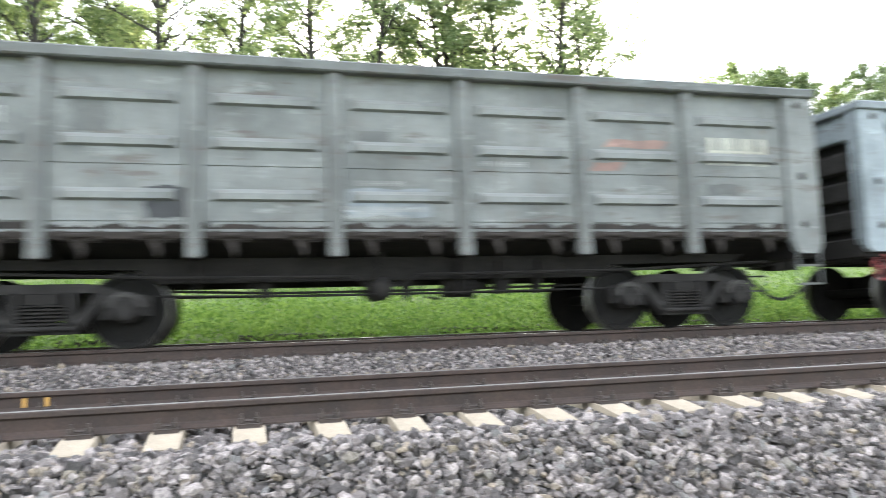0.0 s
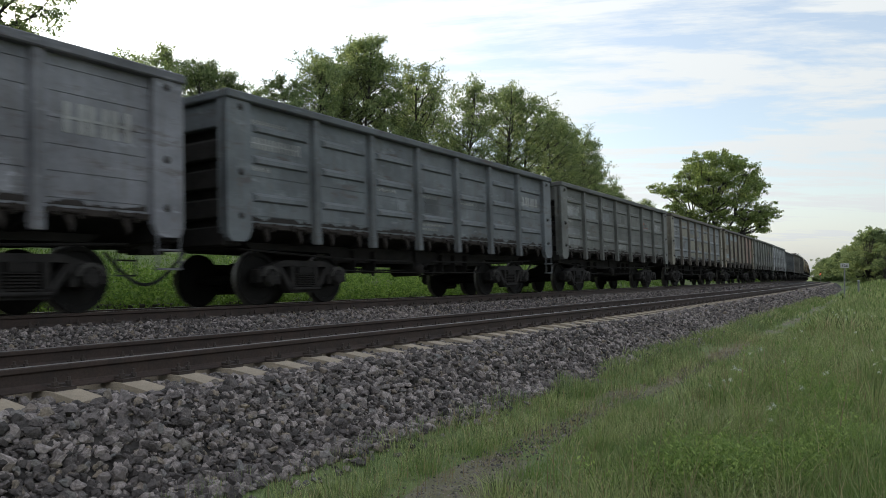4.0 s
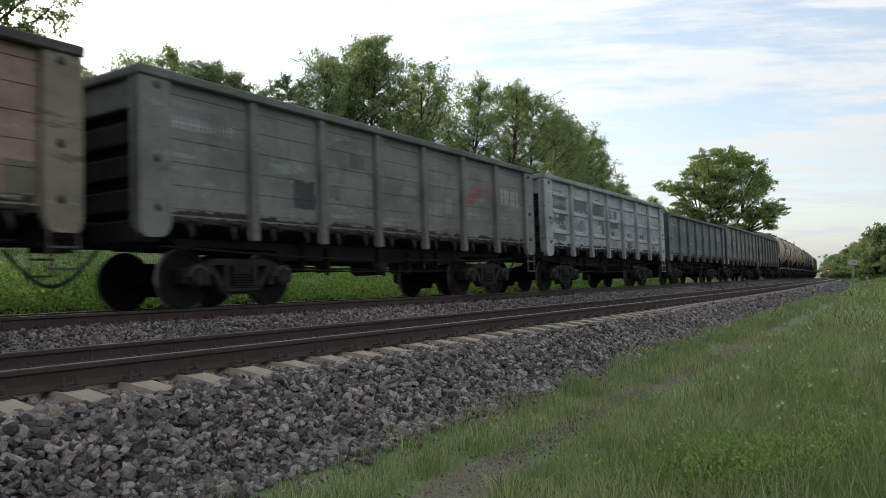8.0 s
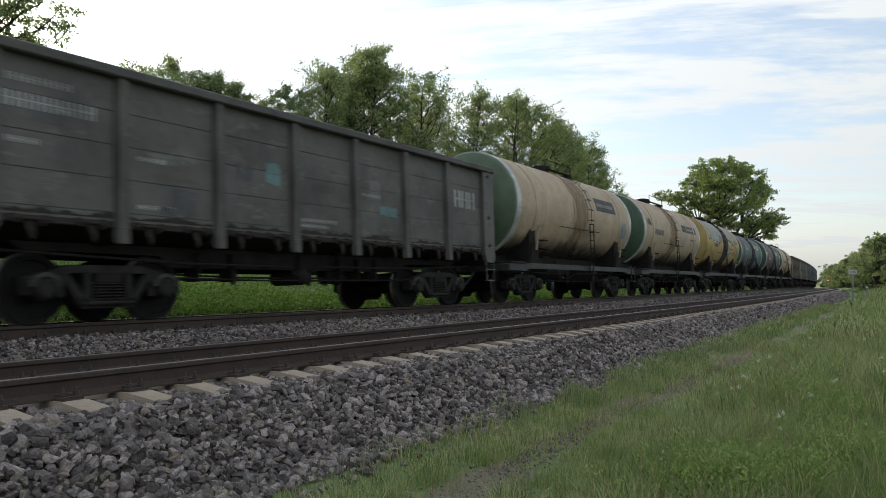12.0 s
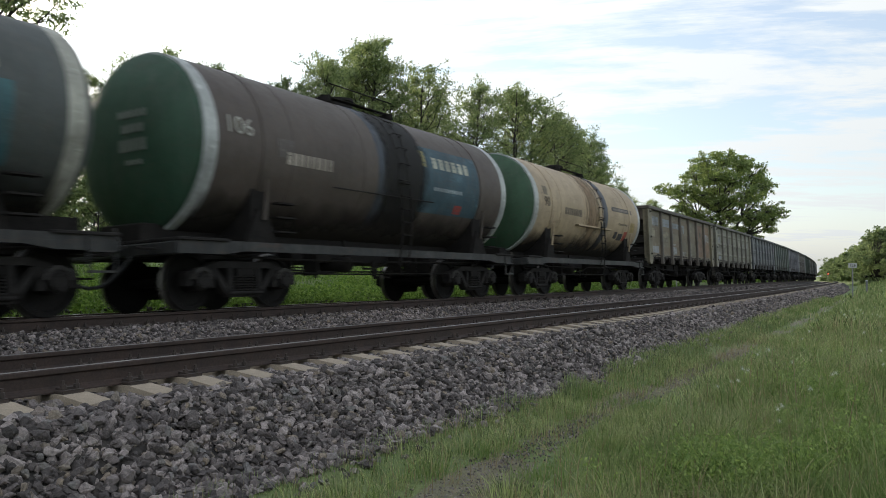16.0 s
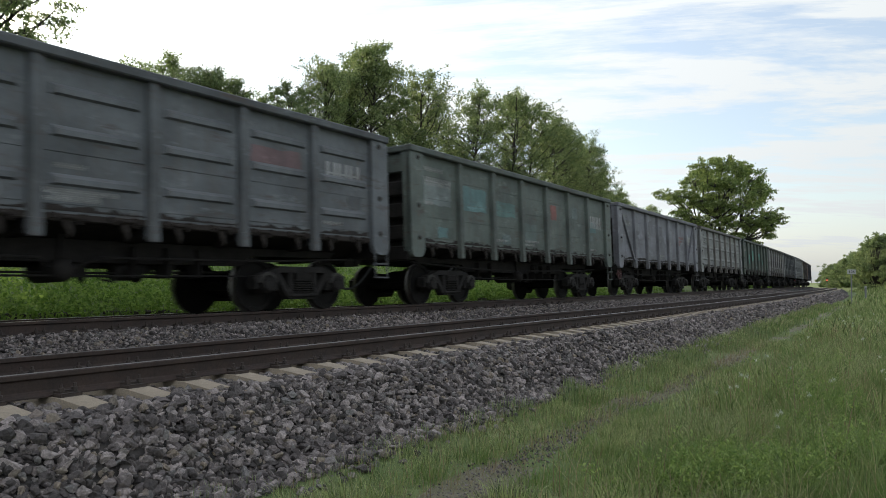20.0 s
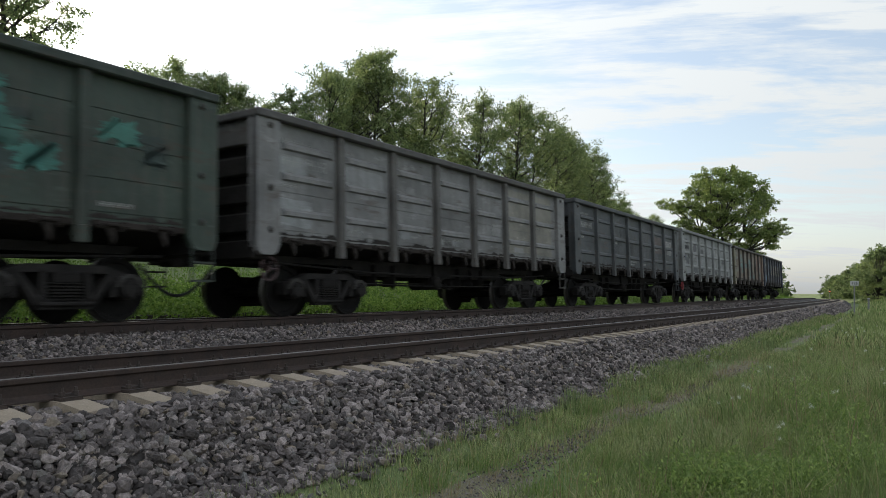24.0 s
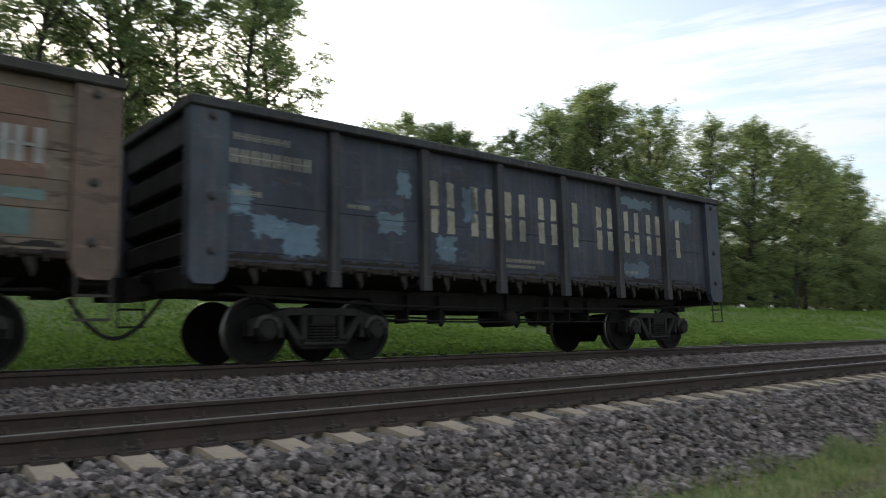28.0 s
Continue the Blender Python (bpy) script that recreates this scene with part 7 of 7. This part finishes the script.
def far_wood(r):
    """The cutting far down the line: both flanks as one joined wood."""
    kinds = [grow(120 + k, 9.0, 2.3 + 0.35 * k, 0.8, 26, 2200, 0.2)[2:] for k in range(4)]
    kinds += [grow_dome(130 + k, 8.0, 3.2, 1.0, 90, 20, 0.24)[2:] for k in range(2)]
    spots = []
    # grassy bank first, then trees that thin out towards the crest
    for k in range(54):
        s = 112 + k * 2.5 + r.uniform(-1.5, 1.5)
        edge = float(np.interp(s, [112, 135, 160, 185, 205, 250], [-17, -14, -10.5, -7.5, -5.5, -5]))
        top = float(np.interp(s, [112, 140, 165, 185, 205, 225, 250], [0.95, 0.95, 0.9, 0.85, 0.6, 0.4, 0.35]))
        spots += [(s, edge - r.uniform(0, 3), top * r.choice((0.35, 0.5, 0.7, 0.95, 1.05))), (s, edge - 5 - r.uniform(0, 4), top * r.uniform(0.6, 1.1)), (s, edge - 12 - r.uniform(0, 5), top * r.uniform(0.7, 1.15))]
    for k in range(40):
        s = 226 + k * 3.0 + r.uniform(-1.5, 1.5)
        spots += [(s, 9.0 + r.uniform(0, 3), r.choice((0.45, 0.7, 0.9, 1.05))), (s, 14 + r.uniform(0, 4), r.uniform(0.7, 1.25))]
    vs, fs, o = [], [], 0
    for s, u, k in spots:
        lv, lf = r.choice(kinds)
        a = r.uniform(0, 6.28)
        c, q = math.cos(a) * k, math.sin(a) * k
        v = lv @ np.array([[c, q, 0], [-q, c, 0], [0, 0, k]]) + place(s, u, ground_z(s, u))
        vs.append(v); fs.append(lf + o); o += len(v)
    tagged(new("far_wood", raw_mesh("far_wood", np.concatenate(vs), np.concatenate(fs), M_LEAF)), "distant green wood on both flanks of the line", "forest", kind="stuff")


# ---------------------------------------------------------------- grass and weeds
def blades(r, s, u, height, width, bend=0.5, z=None):
    """Curved blades of three joints; returns points and faces (triangles)."""
    n = len(s)
    p0 = place(s, u, (ground_z(s, u) + 0.05 * noise2(s, u, 3, 1.4) if z is None else z) - 0.02)
    az = r.uniform(0, 2 * np.pi, n)
    d = np.stack([np.cos(az), np.sin(az), np.zeros(n)], 1)
    side = np.stack([-np.sin(az), np.cos(az), np.zeros(n)], 1) * (width[:, None] / 2)
    lean = (r.uniform(0.1, 1.0, n) * bend * height)[:, None]
    up = np.array([0, 0, 1.0])[None]
    h = height[:, None]
    p1 = p0 + up * h * 0.5 + d * lean * 0.25
    p2 = p0 + up * h * 0.95 + d * lean
    v = np.stack([p0 - side, p0 + side, p1 - side * 0.8, p1 + side * 0.8, p2], 1).reshape(-1, 3)
    b = (np.arange(n) * 5)[:, None]
    f = np.concatenate([b + np.array([[0, 1, 3]]), b + np.array([[0, 3, 2]]), b + np.array([[2, 3, 4]])])
    return v, f


def build_grass():
    r = np.random.RandomState(21)
    vs, fs, o = [], [], 0

    def put(v, f):
        nonlocal o
        vs.append(v); fs.append(f + o); o += len(v)

    def field(s0, s1, u0, u1, dens, h0, h1, w, bend=0.6, keep=None):
        n = int((s1 - s0) * (u1 - u0) * dens)
        s, u = r.uniform(s0, s1, n), r.uniform(u0, u1, n)
        t = 0.5 + 0.5 * noise2(s, u, 9, 2.2)
        k = r.uniform(0, 1, n) < (0.25 + 0.9 * t)
        if keep is not None:
            k &= r.uniform(0, 1, n) < keep(s, u)
        s, u, t = s[k], u[k], t[k]
        h = (h0 + (h1 - h0) * t) * r.uniform(0.55, 1.2, len(s))
        put(*blades(r, s, u, h, w * r.uniform(0.6, 1.3, len(s)), bend))

    def tufts(s0, s1, u0, u1, n_tufts, per, h0, h1, w, spread):
        """Clumps whose blades lean outwards from their middle."""
        cs, cu = r.uniform(s0, s1, n_tufts), r.uniform(u0, u1, n_tufts)
        hh = r.uniform(h0, h1, n_tufts)
        ds, du = r.normal(0, spread, (n_tufts, per)), r.normal(0, spread, (n_tufts, per))
        s, u = (cs[:, None] + ds).ravel(), (cu[:, None] + du).ravel()
        h = (hh[:, None] * r.uniform(0.55, 1.15, (n_tufts, per))).ravel()
        v, f = blades(r, s, u, h, w * r.uniform(0.6, 1.4, len(s)), 0.25)
        v = v.reshape(-1, 5, 3)
        out = np.stack([ds.ravel(), -du.ravel()], 1) / spread
        v[:, 4, :2] += out * (h * 0.33)[:, None]
        v[:, 4, 2] -= h * 0.12 * np.linalg.norm(out, axis=1)
        v[:, 2:4, :2] += (out * (h * 0.1)[:, None])[:, None]
        put(v.reshape(-1, 3), f)

    tufts(2.6, 9, 9.0, 11.2, 430, 48, 0.2, 0.52, 0.006, 0.07)
    tufts(3, 14, 8.2, 9.1, 330, 34, 0.08, 0.26, 0.0055, 0.07)
    tufts(9, 20, 8.75, 12.5, 750, 34, 0.25, 0.58, 0.011, 0.1)
    tufts(20, 45, 8.5, 14, 500, 20, 0.3, 0.6, 0.032, 0.15)
    tufts(2.4, 14, 7.0, 7.7, 190, 30, 0.12, 0.3, 0.005, 0.06)
    off_path = lambda s, u: np.where(abs(u - path_u(s)) < 0.25, 0.1 + 0.3 * (noise2(s, u, 17, 3.0) > 0), 1.0)
    field(2.0, 9, 7.0, 8.9, 3400, 0.03, 0.15, 0.0048, 0.6, off_path)
    tufts(11, 22, 6.6, 7.0, 260, 26, 0.1, 0.3, 0.009, 0.08)
    tufts(22, 50, 6.5, 7.0, 420, 20, 0.14, 0.34, 0.016, 0.12)
    field(9, 24, 6.95, 8.8, 1100, 0.05, 0.19, 0.009, 0.6, off_path)
    field(24, 60, 6.95, 8.6, 120, 0.1, 0.26, 0.03, 0.5, off_path)
    field(2.5, 9.5, 8.7, 11.3, 2000, 0.08, 0.32, 0.0058, 0.9)
    field(9.5, 22, 8.6, 12.8, 600, 0.12, 0.38, 0.011, 0.8)
    field(22, 50, 8.5, 14, 120, 0.2, 0.5, 0.032, 0.7)
    field(50, 110, 7.6, 16, 26, 0.25, 0.5, 0.06, 0.6)
    # long arching blades
    n = 5200
    s_, u_ = r.uniform(3.2, 15, n), r.uniform(9.1, 11.5, n)
    k = noise2(s_, u_, 31, 2.0) > -0.05
    put(*blades(r, s_[k], u_[k], r.uniform(0.35, 0.75, k.sum()), r.uniform(0.004, 0.008, k.sum()), 1.15))
    # the thick growth thins out round the standpoint
    field(-5, 2.7, 8.5, 11.6, 900, 0.06, 0.24, 0.008, 0.8, lambda s, u: np.clip((s + 5) / 8, 0, 1) ** 1.5)
    field(2.5, 12, 11.2, 14, 700, 0.08, 0.3, 0.009, 0.8, lambda s, u: np.clip((14 - u) / 2.8, 0, 1) ** 1.5)
    field(-9, 2.6, 7.0, 9.6, 260, 0.06, 0.2, 0.012, 0.7, off_path)
    field(-9, 3.2, 9.6, 14.5, 150, 0.06, 0.2, 0.016, 0.8)
    field(2.5, 12, 11.2, 15, 130, 0.12, 0.34, 0.018, 0.8)
    field(-25, -9, 6.9, 18, 40, 0.12, 0.34, 0.03, 0.7)
    field(-9, 25, 14.5, 24, 30, 0.12, 0.34, 0.034, 0.7)
    field(60, 200, 8, 12, 9, 0.25, 0.6, 0.12, 0.6)
    me = raw_mesh("meadow_grass", np.concatenate(vs), np.concatenate(fs), M_GRASS)
    tagged(new("meadow_grass", me), "fresh green meadow grass in uneven tufts", "grass", kind="stuff")
    # growth beyond the far track
    vs, fs, o = [], [], 0
    field(-14, 20, -6.5, -3.0, 50, 0.1, 0.28, 0.016, 0.6)
    field(-16, 30, -13, -6.5, 150, 0.06, 0.18, 0.022, 0.7)
    field(20, 60, -7, -2.9, 60, 0.12, 0.32, 0.035, 0.6)
    tufts(-14, 24, -7, -3.1, 90, 24, 0.2, 0.45, 0.016, 0.13)
    field(30, 110, -19, -6.5, 16, 0.2, 0.45, 0.07, 0.6)
    field(70, 210, -14, -4.0, 7, 0.25, 0.6, 0.14, 0.6)
    tagged(new("far_side_grass", raw_mesh("far_side_grass", np.concatenate(vs), np.concatenate(fs), M_LUSH)), "lush green grass on the bank beyond the far track", "grass", kind="stuff")
    # horsetail tufts at the foot of the ballast
    vs, fs, o = [], [], 0
    n = 2300
    cs, cu = r.uniform(2.2, 30, n), 6.78 + np.abs(r.normal(0, 0.32, n))
    k = (noise2(cs, cu, 41, 3.4) > -0.3 - 0.8 * (cu - 6.9)) & (cu < 7.6)
    cs, cu = cs[k], cu[k]
    n = len(cs)
    tall = np.interp(noise2(cs, cu, 43, 1.6), [-1, 1], [0.08, 0.28]) * r.uniform(0.5, 1.15, n)
    zb = np.maximum(ground_z(cs, cu), np.where(cu < 6.95, bed_z(cs, cu), -9))
    for k in range(9):
        put(*blades(r, cs + r.normal(0, 0.035, n), cu + r.normal(0, 0.035, n), tall * r.uniform(0.5, 1.15, n), np.interp(cs, [3, 30], [0.0045, 0.016]), 0.3, zb))
    tagged(new("horsetail_tufts", raw_mesh("horsetail_tufts", np.concatenate(vs), np.concatenate(fs), M_HORSE)), "upright grey-green horsetail tufts growing at the ballast's foot", "weeds", kind="stuff")
    # low broad-leaved growth beyond the far track and in the meadow
    vs, fs, o = [], [], 0
    n = 78000
    s_, u_ = r.uniform(-14, 40, n), -2.95 - np.abs(r.normal(0, 2.2, n))
    k = noise2(s_, u_, 51, 1.5) > -0.75
    s_, u_ = s_[k], u_[k]
    put(*leaf_cards(r, place(s_, u_, ground_z(s_, u_) + r.uniform(0.03, 0.55, len(s_)) * (0.65 + 0.4 * noise2(s_, u_, 52, 1.2))), 0.05))
    f1 = np.concatenate(fs)
    tagged(new("broadleaf_weeds", raw_mesh("broadleaf_weeds", np.concatenate(vs), f1, M_LUSH)), "low broad-leaved green weeds beyond the far track", "weeds", kind="stuff")
    # dry stalks
    vs, fs, o = [], [], 0
    n = 2400
    put(*blades(r, r.uniform(3, 24, n), r.uniform(8.6, 11.5, n), r.uniform(0.2, 0.7, n), np.full(n, 0.006), 0.5))
    n = 1500
    put(*blades(r, r.uniform(3, 20, n), r.uniform(6.9, 7.9, n), r.uniform(0.08, 0.25, n), np.full(n, 0.006), 0.6))
    n = 9000
    s_ = r.uniform(2.4, 20, n)
    put(*blades(r, s_, path_u(s_) + r.normal(0, 0.17, n), r.uniform(0.015, 0.09, n), r.uniform(0.003, 0.006, n), 1.6))
    tagged(new("dry_stalks", raw_mesh("dry_stalks", np.concatenate(vs), np.concatenate(fs), M_DRY)), "thin dry grass stalks", "grass", kind="stuff")


def build_weeds():
    """Leafy weeds with broad leaves, and white clover-like flower heads on stems."""
    r = np.random.RandomState(33)

    def weed_mesh(seed, h, n):
        q = np.random.RandomState(seed)
        tubes, c = [], []
        for _ in range(5):
            az, ln = q.uniform(0, 6.28), q.uniform(0.1, 0.35)
            pts = np.array([[0, 0, 0], [math.cos(az) * ln * 0.4, math.sin(az) * ln * 0.4, h * 0.55], [math.cos(az) * ln, math.sin(az) * ln, h * q.uniform(0.8, 1.1)]])
            tubes.append(list(zip(pts, (0.0035, 0.0025, 0.0012))))
            t = q.uniform(0.15, 1, n)[:, None]
            c.append(pts[0] * (1 - t) + pts[2] * t + q.normal(0, 0.04, (n, 3)))
        tv, tf = tubes_to_mesh(tubes, 5)
        lv, lf = leaf_cards(q, np.concatenate(c), 0.018, 0.5)
        return raw_mesh("stem", tv, tf, M_WEED, True), raw_mesh("leaves", lv, lf, M_WEED)

    protos = [weed_mesh(1, 0.34, 34), weed_mesh(2, 0.24, 28), weed_mesh(3, 0.46, 40)]
    clumps = ((5.57, 9.18), (5.63, 9.48), (5.81, 9.68), (6.39, 9.9), (7.86, 9.8), (9.6, 10.0), (11.8, 9.7), (14.0, 9.6), (9.9, 9.4), (7.2, 10.2))
    for k in range(220):
        c = clumps[k % 10] if k % 4 else (r.uniform(6, 22), r.uniform(9.2, 11.5))
        s, u = c[0] + r.normal(0, 0.26), c[1] + r.normal(0, 0.18)
        root = tagged(new("weed"), "leafy green weed standing in the meadow grass", "weed", "meadow weeds")
        root.matrix_basis = pose(*place(s, u, ground_z(s, u) - 0.02), 0, 0, r.uniform(0, 360)) @ Matrix.Scale(r.uniform(0.55, 1.05), 4)
        for nm, me in zip(("stem", "leaves"), protos[k % 3]):
            new(nm, me).parent = root
    q = np.random.RandomState(8)
    tv, tf = tubes_to_mesh([[(np.array([0, 0, 0]), 0.004), (np.array([0.02, 0.01, 0.25]), 0.003), (np.array([0.03, 0.03, 0.5]), 0.002)]], 5)
    stem = raw_mesh("stem", tv, tf, M_WEED, True)
    pv, pf = leaf_cards(q, np.array([0.03, 0.03, 0.51]) + q.normal(0, 0.012, (60, 3)), 0.005, 0.7)
    head = raw_mesh("flower_head", pv, pf, M_PETAL)
    spots = [(8.93, 8.99), (8.9, 9.04), (9.0, 9.02), (8.85, 8.95), (7.11, 9.67), (7.14, 9.7), (7.05, 9.69), (11.81, 8.77), (11.7, 8.9), (8.73, 8.82), (9.82, 9.9), (9.75, 9.95), (15.83, 9.05), (15.6, 8.95)] + [(26.4 + r.normal(0, 3), 9.3 + r.normal(0, 0.5)) for _ in range(16)] + [(r.uniform(8, 26), r.uniform(8.9, 11.5)) for _ in range(18)]
    for s, u in spots:
        root = tagged(new("white_flower"), "small white meadow flower on a thin stem", "flower", "meadow flowers")
        root.matrix_basis = pose(*place(s, u, ground_z(s, u)), 0, 0, r.uniform(0, 360)) @ Matrix.Scale(r.uniform(0.6, 1.0), 4)
        for nm, me in (("stem", stem), ("flower_head", head)):
            new(nm, me).parent = root


# ---------------------------------------------------------------- signs
def build_signs():
    sign = tagged(new("kilometre_sign"), "small white number plate on a grey post beside the ballast", "sign")
    x, y, _ = place(55, 8.0)
    sign.matrix_basis = pose(float(x), float(y), -0.75, 0, 0, -78)
    part("post", Shape().box(-0.04, 0.04, -0.04, 0.04, 0, 2.05, 0.01), M_GALV, sign)
    board = part("board", Shape().box(-0.25, 0.25, -0.06, -0.04, 1.98, 2.28, 0.008), M_SIGNW, sign)
    cu = bpy.data.curves.new("number", "FONT")
    cu.body, cu.size, cu.align_x, cu.align_y, cu.extrude = "126", 0.24, "CENTER", "CENTER", 0.002
    tmp = new("number_curve", cu)
    me = bpy.data.meshes.new_from_object(tmp)
    bpy.data.objects.remove(tmp)
    me.materials.clear()
    part("number", me, M_SIGNT, board, at=pose(0, -0.063, 2.13, 90, 0, 0))
    w = tagged(new("white_board_sign"), "plain whitish square board on a white post beyond the far track", "sign")
    x, y, _ = place(56.5, -3.6)
    w.matrix_basis = pose(float(x), float(y), -0.5, 0, 0, -70)
    part("post", Shape().cyl((0, 0, 0), (0, 0, 2.2), 0.05, n=10), M_SIGNW, w)
    part("board", Shape().box(-0.3, 0.3, -0.08, -0.055, 1.65, 2.25, 0.01), M_SIGNW, w)
    # short grey post farther along the meadow's edge
    m = tagged(new("marker_post"), "short grey marker post standing in the grass", "post")
    m.matrix_basis = Matrix.Translation([float(v) for v in place(70, 8.6, ground_z(70, 8.6) - 0.1)])
    part("shaft", Shape().box(-0.07, 0.07, -0.07, 0.07, 0, 1.25, 0.015), M_GALV, m)
    part("cap", Shape().prism([(-0.085, 1.25), (0.085, 1.25), (0.0, 1.33)], -0.085, 0.085, "y"), M_SIGNW, m)


def build_signal():
    """Colour-light signal far down the line, its red lamp lit."""
    g = tagged(new("railway_signal"), "distant railway signal post showing a red light", "signal")
    x, y, z = place(290, 7.4, ground_z(290, 7.4) - 0.1)
    g.matrix_basis = pose(float(x), float(y), float(z), 0, 0, -78)
    part("mast", Shape().cyl((0, 0, 0), (0, 0, 4.2), 0.08, n=8), M_GALV, g)
    part("signal_head", Shape().box(-0.22, 0.22, -0.12, 0.06, 3.1, 4.3, 0.03), M_SIGNT, g)
    part("lamp_lens", Shape().cyl((0, -0.2, 3.6), (0, -0.12, 3.6), 0.15, n=12), M_LAMP, g, "glowing red lens")


def build_stalks():
    """Tall leaning stalks with small leaves near the top, above the meadow grass."""
    for k, (s, u, ds, du, h) in enumerate(((8.0, 9.75, 0.75, -0.15, 0.85), (9.6, 9.0, 0.1, 0.05, 0.7), (12.2, 9.9, -0.15, 0.1, 0.8), (7.2, 10.2, 0.2, 0.1, 0.65), (10.8, 10.6, 0.25, -0.1, 0.75))):
        q = np.random.RandomState(70 + k)
        root = tagged(new("tall_stalk"), "tall thin weed stalk rising above the meadow grass", "weed", "tall stalks")
        g = place(s, u, ground_z(s, u) - 0.02)
        tip = place(s + ds, u + du, ground_z(s, u) + h) - g
        root.matrix_basis = Matrix.Translation([float(v) for v in g])
        pts = [tip * t + np.array([0, 0, 0.12 * h * math.sin(math.pi * t)]) for t in (0, 0.25, 0.5, 0.75, 1.0)]
        tv, tf = tubes_to_mesh([list(zip(pts, (0.006, 0.005, 0.0045, 0.0035, 0.002)))], 5)
        new("stem", raw_mesh("stem", tv, tf, M_DRY, True)).parent = root
        t = q.uniform(0.35, 1.0, 34)[:, None]
        c = tip[None] * t + np.array([0, 0, 0.12 * h]) * np.sin(np.pi * t) + q.normal(0, 0.028, (34, 3))
        lv, lf = leaf_cards(q, c, 0.02, 0.42)
        new("leaves", raw_mesh("leaves", lv, lf, M_WEED)).parent = root

# ---------------------------------------------------------------- build
build_ground()
build_ballast()
build_signs()
build_timbers()
build_train()
build_trees()
build_grass()
build_weeds()
build_stalks()
build_signal()
near_track = build_track("railway_track_near", NEAR_U, NEAR_Z, CANT_NEAR, -12, 300, 110, "ballasted railway track with pale concrete sleepers")
build_track("railway_track_far", 0.0, 0.0, CANT_FAR, -16, 120, 60, "ballasted railway track under the passing train")
for s in (-1.99, -1.81):
    x, y, z = place(s, NEAR_U - 0.796 + 0.011, NEAR_Z - 0.796 * CANT_NEAR)
    part("paint_mark", cached("paint_mark", lambda: Shape().box(-0.022, 0.022, -0.004, 0.004, -0.135, -0.055)), M_YELLOW, near_track, "yellow painted mark on the rail", pose(float(x), float(y), float(z), 0, 0, math.degrees(heading(s))))
motions()
